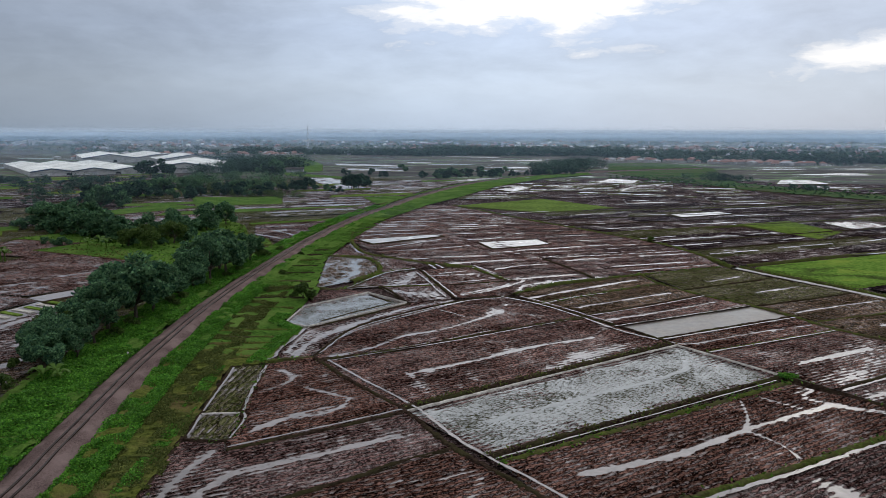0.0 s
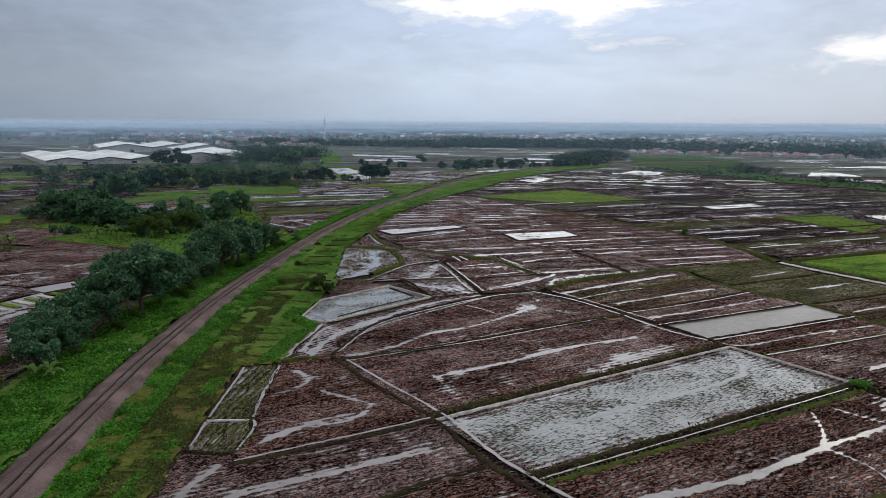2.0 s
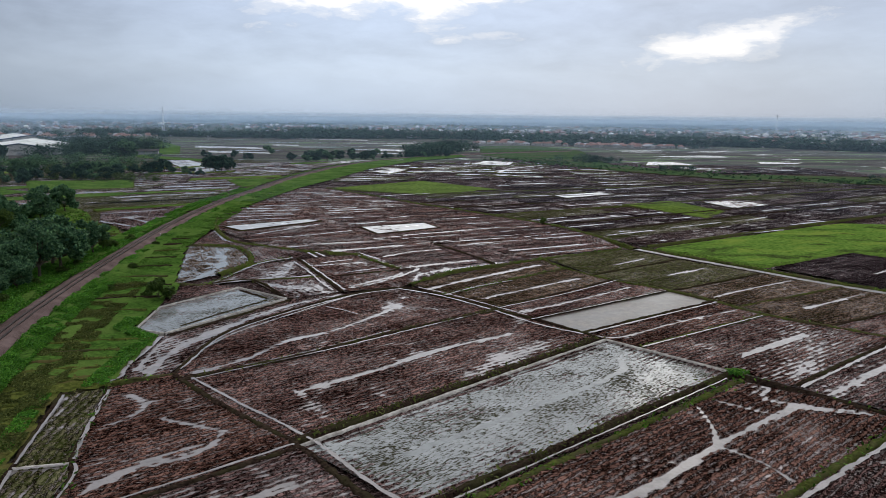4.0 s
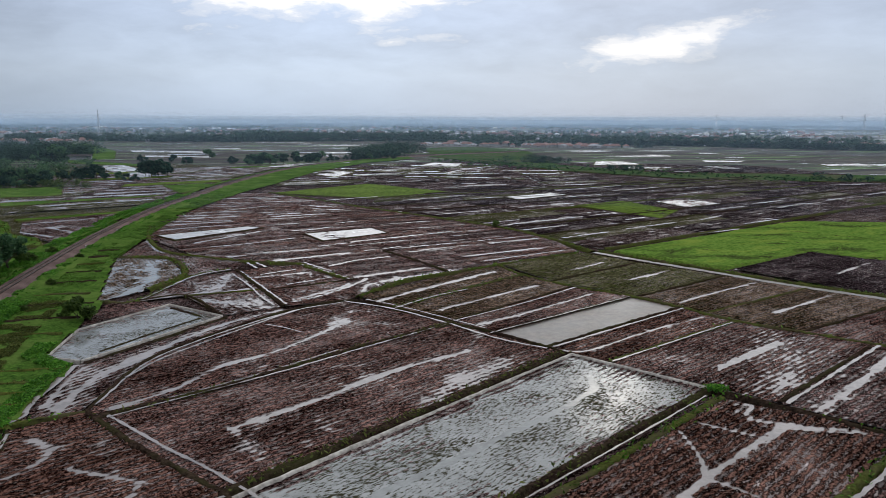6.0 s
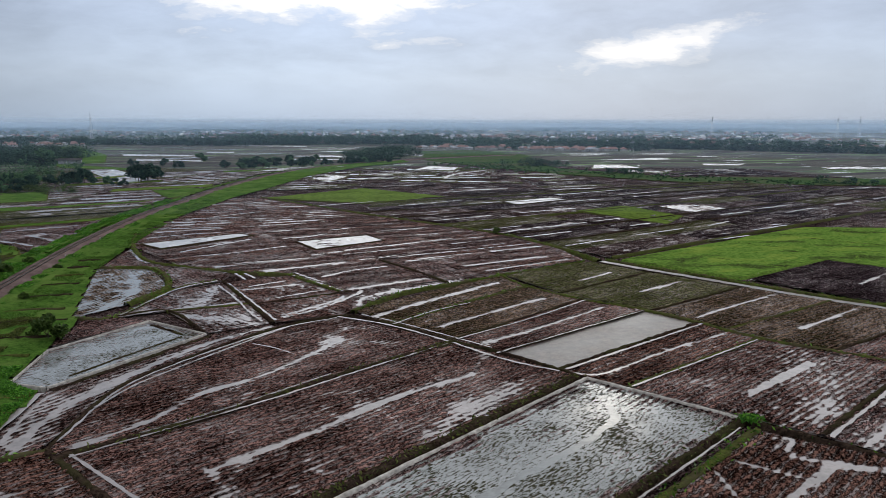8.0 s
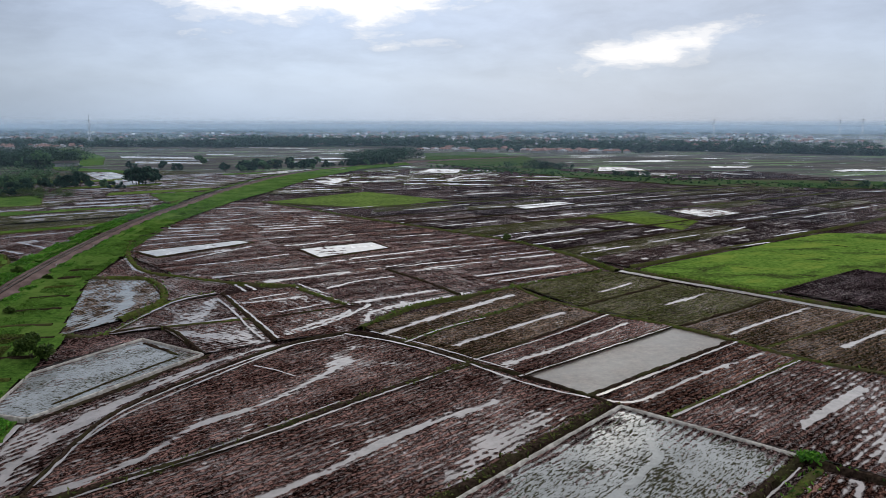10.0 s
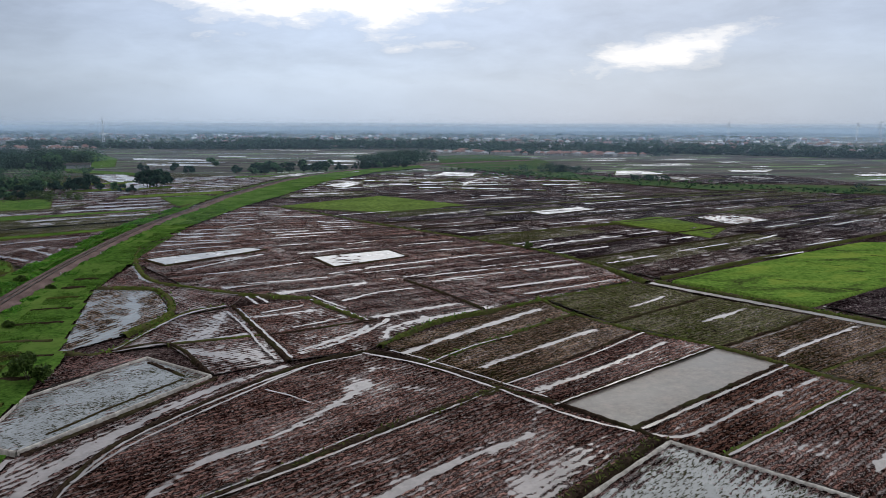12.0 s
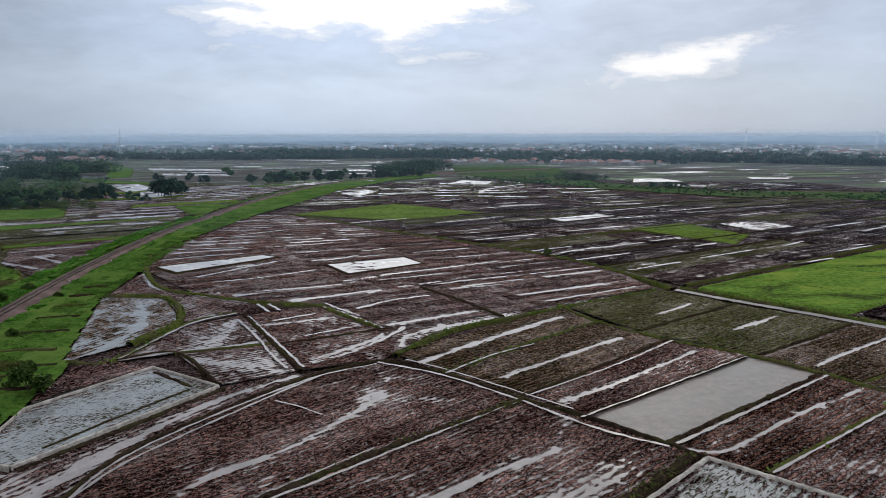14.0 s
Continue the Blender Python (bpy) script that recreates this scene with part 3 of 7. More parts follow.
def paddy(poly, angle, mud, label, cell=0.2, dry=0.12, clod=0.24, drift=0.09, furrows=(), water=None, patch=6.0, seed=1, row=0.28, rim=0.0, joined=False):
    """A paddy: clods of ploughed mud standing in shallow water. dry: how high the mud lies over the water on average.
    furrows: (line, width, depth) hollows that hold water."""
    water = water or WATER
    pts = [tuple(q) for q in poly]

    def height(u, v, X, Y):
        z = dry * 0.84 + clod * (0.6 * vnoise(u / (row * 2.6), v / (row * 1.5), seed) + 0.4 * vnoise(u / row, v / (row * 0.8), seed + 1) - 0.5) * 1.05
        z = z + drift * 2 * (0.6 * vnoise(X / patch, Y / patch, seed + 2) + 0.4 * vnoise(X / patch * 2.7, Y / patch * 2.7, seed + 3) - 0.5)
        z = z + 0.055 * np.sin(2 * np.pi * (v + 0.5 * vnoise(u / 6, v / 3, seed + 6)) / 0.95)
        for line, wid, deep in furrows:
            wob = 0.45 + 0.7 * vnoise(X / 1.7, Y / 1.7, seed + 9) + 0.5 * vnoise(X / 0.5, Y / 0.5, seed + 10)
            dist, along = line_near(X, Y, curve(line, 1.5).tolist() if len(line) > 2 else line)
            smear = 0.25 + 0.9 * vnoise(along / 3.5, dist / 0.32, seed + 14)
            streak = 0.5 + 0.75 * vnoise(along / 5.0, dist / 0.27, seed + 15)
            z = z - 0.68 * deep * streak * np.exp(-(dist / (0.56 * wid * wob)) ** 2) - min(0.07, 0.2 * deep) * smear * np.exp(-(dist / (1.2 * wid + 0.7)) ** 2)
        if rim:
            edge = line_dist(X, Y, pts + pts[:1])
            z = z + rim * np.exp(-edge / (0.8 + 2.2 * vnoise(X / 4, Y / 4, seed + 12))) - 0.3 * rim
        return np.clip(z, -0.34, 0.5)

    if joined:
        me, m = sheet("mud_bed", pts, cell, height, angle, center=(0, 0))
        co = np.zeros(len(me.vertices) * 3, np.float32)
        me.vertices.foreach_get("co", co)
        fv = np.zeros(len(me.loops), np.int32)
        me.loops.foreach_get("vertex_index", fv)
        FAR_BEDS.setdefault((mud, angle), []).append((co.reshape(-1, 3), fv.reshape(-1, 4)))
        FAR_WATER.append(np.c_[np.asarray(pts, float), np.zeros(4)])
        bpy.data.meshes.remove(me)
        return None
    me, m = sheet("mud_bed", pts, cell, height, angle)
    ob = thing("rice_paddy", label, "paddy field", m, GROUPS)
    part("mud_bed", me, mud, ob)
    part("standing_water", flat("standing_water", pts, 0.0, m), water, ob, "thin standing water")
    return ob


def bund(line, label, width=0.9, high=0.34, mat=None, seed=2, step=0.55, tufts=0, tuft_mat=None):
    """An earth bank between paddies, with a trodden uneven top, and grass where it grows."""
    p = curve(line, step)
    w = width * 0.4
    ob = thing("earth_bund", label, "bund", pose(p[0][0], p[0][1], 0), "bunds between the paddies")
    q = p - p[0]
    me = sweep("bank", q, [(-w * 1.5, -0.36), (-w, high * 0.55), (-w * 0.5, high), (w * 0.5, high * 0.96), (w, high * 0.5), (w * 1.5, -0.36)], (0.1 if mat is BUND_PALE else 0.3) * width, seed)
    part("bank", me, mat or BUND_EARTH, ob)
    if tufts:
        rng = np.random.default_rng(seed)
        n = int(len(p) * step * tufts)
        i = rng.integers(0, len(q), n)
        c = np.zeros((n, 3))
        c[:, :2] = q[i, :2] + normals2(q)[i] * rng.normal(0, w * 0.8, n)[:, None] + rng.normal(0, 0.4, (n, 2))
        c[:, 2] = high * 0.7 + rng.uniform(0, 0.22, n)
        part("grass", leaf_cards("grass", c, 0.24, rng, 0.2, 2.2), tuft_mat or LEAF_SHRUB, ob, "grass and weeds on the bank", "stuff")
    return ob


def channel(line, label, width=0.9, water=None, z=0.06, seed=4, name="water_channel", step=0.7, ragged=0.6):
    """A shallow ditch full of water, with ragged edges."""
    p = curve(line, step)
    w, z = width / 2, z + 0.17
    q = p - p[0]
    me = sweep(name, q, [(-w, z), (0, z), (w, z)], 0.0, seed)
    co = np.zeros(len(me.vertices) * 3, np.float32)
    me.vertices.foreach_get("co", co)
    co = co.reshape(-1, 3, 3)
    n = normals2(q)
    i = np.arange(len(q))
    for side in (0, 2):
        wob = (vnoise(i * 0.75, np.full(len(i), side * 9.0), seed) - 0.5) * width * ragged
        co[:, side, :2] += n * wob[:, None]
    me.vertices.foreach_set("co", co.ravel())
    ob = part(name, me, water or WATER, None, label)
    ob.location = (p[0][0], p[0][1], 0)
    return tagged(ob, category="ditch", group="water channels")


J, W_, N_, E_, S_ = (-21.3, 122.8), (-4.8, 98.1), (40.9, 130.4), (51.9, 113.3), (5.6, 83.8)
A_, X_ = (14.0, 170.2), (28.6, 150.6)

# the flooded paddy and its neighbours
paddy([W_, N_, E_, S_], 34, MUD_DARK, "large flooded paddy with rows of stubble in bright shallow water", dry=-0.035, clod=0.18, drift=0.09, cell=0.16, row=0.16, rim=0.2, patch=5.0,
      furrows=[([(4.5, 94), (7.9, 96.1), (21.4, 104.9), (36.6, 115.4)], 1.0, 0.3), ([(36.6, 115.4), (41, 127)], 1.6, 0.2), ([(36, 115), (46, 114)], 2.4, 0.2),
                ([(3, 92), (6, 96), (-1, 98)], 1.2, 0.16)], water=WATER_STUBBLE, seed=11)
channel([(5.5, 94.6), (7.9, 96.1), (21.4, 104.9), (36.6, 115.4), (39.4, 121)], "open water lane through the stubble", 1.0, WATER_CLEAR, -0.155, 51)
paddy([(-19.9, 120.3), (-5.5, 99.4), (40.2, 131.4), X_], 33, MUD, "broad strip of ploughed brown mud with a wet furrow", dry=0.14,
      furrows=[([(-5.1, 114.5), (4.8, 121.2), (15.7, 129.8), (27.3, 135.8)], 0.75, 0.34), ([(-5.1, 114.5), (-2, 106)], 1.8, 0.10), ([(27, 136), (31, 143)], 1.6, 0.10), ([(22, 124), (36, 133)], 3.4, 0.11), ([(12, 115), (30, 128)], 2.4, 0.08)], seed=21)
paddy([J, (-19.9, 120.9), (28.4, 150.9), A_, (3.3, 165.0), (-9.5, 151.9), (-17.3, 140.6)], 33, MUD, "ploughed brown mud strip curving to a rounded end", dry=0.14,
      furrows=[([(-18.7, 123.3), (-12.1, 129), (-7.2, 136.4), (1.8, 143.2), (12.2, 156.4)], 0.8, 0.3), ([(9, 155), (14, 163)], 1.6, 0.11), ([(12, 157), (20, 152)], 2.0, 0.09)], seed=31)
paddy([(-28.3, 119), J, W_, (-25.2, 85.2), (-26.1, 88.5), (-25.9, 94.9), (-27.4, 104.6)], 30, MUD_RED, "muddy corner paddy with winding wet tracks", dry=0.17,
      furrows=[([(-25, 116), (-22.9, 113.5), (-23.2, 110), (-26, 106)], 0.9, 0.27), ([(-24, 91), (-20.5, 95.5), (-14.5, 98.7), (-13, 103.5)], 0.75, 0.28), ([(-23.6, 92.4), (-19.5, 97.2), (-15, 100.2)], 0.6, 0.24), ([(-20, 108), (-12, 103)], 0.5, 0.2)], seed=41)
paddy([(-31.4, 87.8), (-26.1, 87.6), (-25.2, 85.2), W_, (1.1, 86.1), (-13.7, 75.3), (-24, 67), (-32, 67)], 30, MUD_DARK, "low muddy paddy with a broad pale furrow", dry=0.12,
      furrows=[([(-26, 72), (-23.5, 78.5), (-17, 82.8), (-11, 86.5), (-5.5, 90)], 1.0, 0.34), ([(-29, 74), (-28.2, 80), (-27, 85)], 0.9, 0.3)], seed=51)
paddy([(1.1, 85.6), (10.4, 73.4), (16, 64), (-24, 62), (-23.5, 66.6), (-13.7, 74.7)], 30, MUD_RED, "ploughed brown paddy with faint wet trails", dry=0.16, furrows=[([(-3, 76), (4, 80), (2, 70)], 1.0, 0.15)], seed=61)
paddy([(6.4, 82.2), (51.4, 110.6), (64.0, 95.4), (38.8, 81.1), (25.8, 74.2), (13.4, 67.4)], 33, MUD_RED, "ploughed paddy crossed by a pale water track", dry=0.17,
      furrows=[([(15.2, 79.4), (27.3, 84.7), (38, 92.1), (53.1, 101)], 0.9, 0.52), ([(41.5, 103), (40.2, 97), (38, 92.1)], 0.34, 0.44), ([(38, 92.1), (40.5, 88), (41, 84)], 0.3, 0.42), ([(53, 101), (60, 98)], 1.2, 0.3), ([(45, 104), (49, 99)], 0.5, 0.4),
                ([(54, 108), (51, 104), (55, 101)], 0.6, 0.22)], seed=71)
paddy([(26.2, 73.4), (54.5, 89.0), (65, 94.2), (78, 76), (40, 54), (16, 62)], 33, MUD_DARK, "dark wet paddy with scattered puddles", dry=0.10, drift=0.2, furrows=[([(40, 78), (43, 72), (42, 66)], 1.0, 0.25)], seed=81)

# strips between the two field lanes
LANE1 = [(16.6, 174.4), (21.3, 163.0), (28.1, 151.4), (33.6, 143.9), (38.4, 134.6), (44.5, 126.2), (57.2, 107.3), (68.0, 91.0)]
LANE2 = [(52.0, 197.5), (53.6, 185.8), (59.0, 172.1), (66.2, 161.6), (70.7, 151.8), (74.4, 141.0), (86.4, 124.6), (98.0, 108.0)]
strip_looks = [(MUD_WEEDY, "brown strip with a straight wet furrow and grassy edge", [([(19.8, 169.3), (30.4, 177.8), (48.2, 190.5)], 1.0, 0.52)], 0.10),
               (MUD_WEEDY, "weedy brown strip with a thin wet furrow", [([(28.7, 159.9), (40.4, 167.6), (52.4, 175.3)], 0.8, 0.5)], 0.12),
               (MUD, "dark brown strip with a wet furrow", [([(33.3, 149.4), (43.3, 154.9), (60.1, 165.7)], 0.8, 0.5)], 0.11),
               None,
               (MUD_RED, "brown strip with a straight water-filled furrow", [([(39.6, 133.4), (44.2, 131.9), (56.2, 138.5), (70.9, 145.3)], 0.6, 0.42)], 0.12),
               (MUD, "wide wet paddy with a broad bright furrow", [([(58, 120.4), (60.0, 121.6), (73.5, 129.0)], 0.9, 0.36), ([(60, 111), (70, 121)], 3.0, 0.10)], 0.05),
               (MUD_DARK, "wet paddy with a broad bright furrow", [([(61.6, 104.9), (77.9, 115.0), (84, 119)], 0.9, 0.4)], 0.06)]
for k, look_ in enumerate(strip_looks):
    quad = [LANE1[k], LANE2[k], LANE2[k + 1], LANE1[k + 1]]
    if look_:
        mud_, label_, fur_, dry_ = look_
        paddy(quad, 28.5, mud_, label_, dry=dry_ + 0.06, furrows=fur_, seed=100 + 7 * k, cell=0.24)
    else:
        paddy(quad, 28.5, MUD, "pale silty rectangular pond with mud along its rim", dry=-0.13, clod=0.08, drift=0.07, patch=5.0, cell=0.24, row=0.3, rim=0.16, water=WATER_PALE, seed=133)

CANAL = [(79.9, 207.5), (85.5, 195.5), (91, 185), (96, 175), (101.6, 163.7), (110.6, 149.3), (121, 132.5), (134, 112)]
between = [([(52.6, 198), (76, 208.6), (78.6, 206.5), (84.4, 193.0), (57.2, 178)], MUD_OLIVE, "sparse olive paddy of young weeds", [([(66, 189), (73, 193), (76.5, 195.8)], 0.7, 0.48)]),
           ([(57.2, 178), (84.4, 193.0), (94.6, 174.8), (67, 161)], MUD_OLIVE, "olive weedy paddy with faint wet lines", [([(73, 176), (80, 179.5), (86, 183)], 0.7, 0.48)]),
           ([(67, 161), (94.6, 174.8), (103.6, 160), (73, 147)], MUD_WEEDY, "brown paddy half grown over with weeds", [([(68.6, 161.2), (94.2, 173.6)], 0.45, 0.4), ([(72.6, 155.2), (78.4, 158.6), (100, 169)], 0.7, 0.5)]),
           ([(73, 147), (103.6, 160), (113, 145.2), (79.4, 132.4)], MUD_WEEDY, "weedy brown paddy with a wet furrow", [([(84.7, 144.9), (103.9, 154.1)], 0.6, 0.42)]),
           ([(79.4, 132.4), (113, 145.2), (121, 132.2), (87.2, 118.4)], MUD, "brown paddy with a wet edge", [([(82.9, 133.6), (107.1, 144.6)], 0.5, 0.5), ([(95, 128), (110, 135)], 0.7, 0.48)])]
for k, (poly, mud_, label_, fur_) in enumerate(between):
    paddy(poly, 25, mud_, label_, dry=0.2, furrows=fur_, seed=200 + 5 * k, cell=0.34)
channel(CANAL, "straight pale irrigation canal full of water", 1.9, WATER_PALE, 0.10, 7, "irrigation_canal", ragged=0.25)
bund([(p[0] + 2.0, p[1] + 1.1) for p in CANAL], "dark grassy canal bank", 1.6, 0.55, BUND_GREEN, 9, tufts=6)

# green rice beyond the canal
GREEN = [(86.4, 209.0), (100.2, 182.6), (134.2, 198.4), (142, 184), (176, 200), (214, 232), (171, 249)]


def crop(poly, mat_, leaf, label, angle, cell=0.8, dense=2.0, size=0.34, seed=5, edge=0.55):
    """A paddy grown over with young rice: uneven turf and blades."""
    me, m = sheet("turf", poly, cell, lambda u, v, X, Y: 0.06 + 0.22 * vnoise(X / 1.1, Y / 0.9, seed) + 0.14 * vnoise(X / 6, Y / 6, seed + 1), angle)
    ob = thing("rice_crop", label, "rice field", m, "green rice plots")
    part("turf", me, mat_, ob)
    ring = np.asarray(list(poly) + [poly[0]], float)
    pts = np.vstack([np.linspace(a, b, max(2, int(np.hypot(*(b - a)) / 1.5)), endpoint=False) for a, b in zip(ring, ring[1:])] + [ring[-1:]])
    inv2 = np.array(m.inverted())
    pts = pts @ inv2[:2, :2].T + inv2[:2, 3]
    part("margin", sweep("margin", pts, [(-edge, -0.3), (-edge * 0.5, 0.22), (edge * 0.5, 0.22), (edge, -0.3)], 0.25 * edge, seed), BUND_LUSH if mat_ is RICE else BUND_GREEN, ob, "low weedy margin")
    if dense:
        rng = np.random.default_rng(seed)
        p = np.asarray(poly)
        lo, hi = p.min(0), p.max(0)
        n = int((hi - lo).prod() * dense)
        c = np.c_[rng.uniform(lo, hi, (n, 2)), rng.uniform(0.2, 0.5, n)]
        c = c[inside(p, c[:, 0], c[:, 1])]
        c = c[vnoise(c[:, 0] / 4, c[:, 1] / 3, seed + 4) > 0.3]
        inv = np.array(m.inverted())
        c = c @ inv[:3, :3].T + inv[:3, 3]
        part("rice_growth", leaf_cards("rice_growth", c, size, rng, 0.1, 2.0), leaf, ob, "young rice blades", "stuff")
    return ob


green_plots = [[(86.4, 209.0), (100.2, 182.6), (117, 190.4), (102, 216.6)], [(102.6, 216.9), (117.5, 190.7), (134.2, 198.4), (137.5, 192.4), (146, 200.5), (126.5, 228.2)],
               [(127.2, 228.5), (146.6, 200.8), (138, 191.6), (142, 184), (158, 192), (165.5, 209.5), (146.5, 238)], [(147.1, 238.3), (166, 209.9), (158.6, 192.2), (176, 200), (195, 216), (169, 248.2)],
               [(169.8, 248.4), (195.5, 216.4), (214, 232), (190, 242)]]
for k, poly in enumerate(green_plots):
    crop(poly, RICE, LEAF_RICE, "bright green plot of young rice" if k % 2 else "bright green rice plot with darker patches", 26, 0.6, 0.0, 0.4, 50 + k)
crop([(118.5, 308.6), (144.0, 319.0), (148.0, 284.0), (131.0, 265.5)], RICE_FAR, LEAF_GRASS, "yellow-green plot of weedy rice", 20, 0.9, 0.0, 0.45, 6)
crop([(6, 384), (54.9, 424), (84.8, 372.5), (44.4, 353.5)], RICE_FAR, LEAF_GRASS, "yellow-green meadow plot amid the mud", 10, 1.2, 0.0, 0.5, 7)
paddy([(101.6, 181.4), (134.2, 197.0), (150, 168), (113.6, 151.4)], 25, MUD_FAR_DARK, "dark ploughed paddy beside the canal", dry=0.20, furrows=[([(121, 172), (137, 181)], 0.6, 0.45)], seed=301, cell=0.5)
paddy([(114, 150.8), (150, 167), (165, 140), (131, 120)], 25, MUD_FAR, "brown ploughed paddy beside the canal", dry=0.20, furrows=[([(124, 143), (145, 154)], 0.6, 0.45)], seed=307, cell=0.55)

# rows of narrow paddies west of the long ditch
WEST = [(16, 187), (7, 209), (-15, 223), (-30.4, 257), (-33, 280), (-27, 310), (-18, 345), (-7, 388)]
EAST = [(77.0, 211.0), (77.6, 232), (72.2, 253), (58, 281), (47, 302), (37, 320), (25.5, 345), (7, 384)]
AMONG = [3, 4, 5, 3, 4, 5, 6]
rng = np.random.default_rng(7)
row_id = 0
for k, count in enumerate(AMONG):
    for r in range(count):
        f0, f1 = r / count, (r + 1) / count
        mixp = lambda a, b, f: (a[0] + (b[0] - a[0]) * f, a[1] + (b[1] - a[1]) * f)
        a0, a1 = mixp(WEST[k], WEST[k + 1], f0), mixp(WEST[k], WEST[k + 1], f1)
        b0, b1 = mixp(EAST[k], EAST[k + 1], f0), mixp(EAST[k], EAST[k + 1], f1)
        cuts = [0.0, 0.34 + 0.1 * rng.random(), 0.66 + 0.1 * rng.random(), 1.0] if k else [0.0, 0.45 + 0.1 * rng.random(), 1.0]
        for c0, c1 in zip(cuts, cuts[1:]):
            row_id += 1
            quad = [mixp(a0, b0, c0), mixp(a0, b0, c1), mixp(a1, b1, c1), mixp(a1, b1, c0)]
            ang = math.degrees(math.atan2(b0[1] - a0[1], b0[0] - a0[0]))
            m0, m1 = mixp(mixp(a0, a1, 0.45), mixp(b0, b1, 0.45), c0 + 0.12 * (c1 - c0)), mixp(mixp(a0, a1, 0.5), mixp(b0, b1, 0.5), c1 - (0.1 + 0.3 * rng.random()) * (c1 - c0))
            wet = rng.random()
            cx = sum(q[0] for q in quad) / 4
            wetter = -0.035 if cx < 10 else (0.0 if cx < 32 else 0.05)
            paddy(quad, ang, (rng.choice([MUD, MUD_DARK, MUD_DARK]) if cx < 32 else rng.choice([MUD, MUD_DARK, MUD_FAR])), ("narrow brown paddy with a bright wet furrow" if wet > 0.6 else "narrow brown paddy of damp ploughed mud"),
                  cell=0.45, clod=0.16, dry=wetter + 0.10 + 0.05 * rng.random(), drift=0.08, patch=4.0, furrows=[([m0, m1], 0.65 + 0.5 * rng.random(), 0.46)] if wet > 0.6 else (), seed=400 + 3 * row_id)

paddy([(16.4, 174.8), (27.6, 186.4), (39, 192), (51.8, 198.3), (76, 209.4), (58, 203.2), (37, 195), (16.4, 186.8)], 24, MUD_DARK, "wedge of wet mud with a winding furrow", dry=0.09, drift=0.14, patch=3.0,
      furrows=[([(18, 178), (20, 184), (28, 189), (40, 194)], 0.7, 0.4)], seed=391, cell=0.3)

# plots east of the long ditch, row by row
NEAR = [(85, 212), (77, 238), (73.5, 254), (60.5, 281), (49.5, 302), (40, 320), (48, 352), (84, 374), (118, 392)]
ANGLE = [26, 25, 24, 22, 20, 18, 16, 14, 12]
whole = [GREEN, [(118.5, 308.6), (144.0, 319.0), (148.0, 284.0), (131.0, 265.5)]]
for k in range(7):
    (x0, y0), (x1, y1) = NEAR[k], NEAR[k + 1]
    count = max(1, int(math.hypot(x1 - x0, y1 - y0) / 12))
    for r in range(count):
        f0, f1 = r / count, (r + 1) / count
        a0, a1 = (x0 + (x1 - x0) * f0, y0 + (y1 - y0) * f0), (x0 + (x1 - x0) * f1, y0 + (y1 - y0) * f1)
        g = radians(ANGLE[k])
        start = 0.0
        if r % 2 == 0:
            bund([(a0[0], a0[1]), (a0[0] + 232 * math.cos(g), a0[1] + 232 * math.sin(g))], "long low bund between rows of plots", 0.8, 0.5, BUND_GREEN if (k + r) % 3 == 0 else BUND_EARTH, 300 + 10 * k + r, 3.0)
        for c in range(6):
            size = rng.uniform(34, 46)
            p0, p1 = start, start + size
            start = p1 + 0.5
            quad = [(a0[0] + p0 * math.cos(g), a0[1] + p0 * math.sin(g)), (a0[0] + p1 * math.cos(g), a0[1] + p1 * math.sin(g)),
                    (a1[0] + p1 * math.cos(g), a1[1] + p1 * math.sin(g)), (a1[0] + p0 * math.cos(g), a1[1] + p0 * math.sin(g))]
            cx, cy = sum(q[0] for q in quad) / 4, sum(q[1] for q in quad) / 4
            if any(inside(w, np.array([cx]), np.array([cy]))[0] for w in whole):
                continue
            row_id += 1
            q0, q1 = 0.1 + 0.15 * rng.random(), 0.6 + 0.3 * rng.random()
            mid0 = ((quad[0][0] + quad[3][0]) / 2, (quad[0][1] + quad[3][1]) / 2)
            mid1 = ((quad[1][0] + quad[2][0]) / 2, (quad[1][1] + quad[2][1]) / 2)
            lerp = lambda f: (mid0[0] + (mid1[0] - mid0[0]) * f, mid0[1] + (mid1[1] - mid0[1]) * f)
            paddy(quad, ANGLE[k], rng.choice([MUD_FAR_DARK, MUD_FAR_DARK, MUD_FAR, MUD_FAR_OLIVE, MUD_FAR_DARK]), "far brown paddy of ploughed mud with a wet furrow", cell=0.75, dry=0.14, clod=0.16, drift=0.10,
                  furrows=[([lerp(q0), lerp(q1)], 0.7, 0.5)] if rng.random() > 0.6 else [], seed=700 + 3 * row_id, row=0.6)


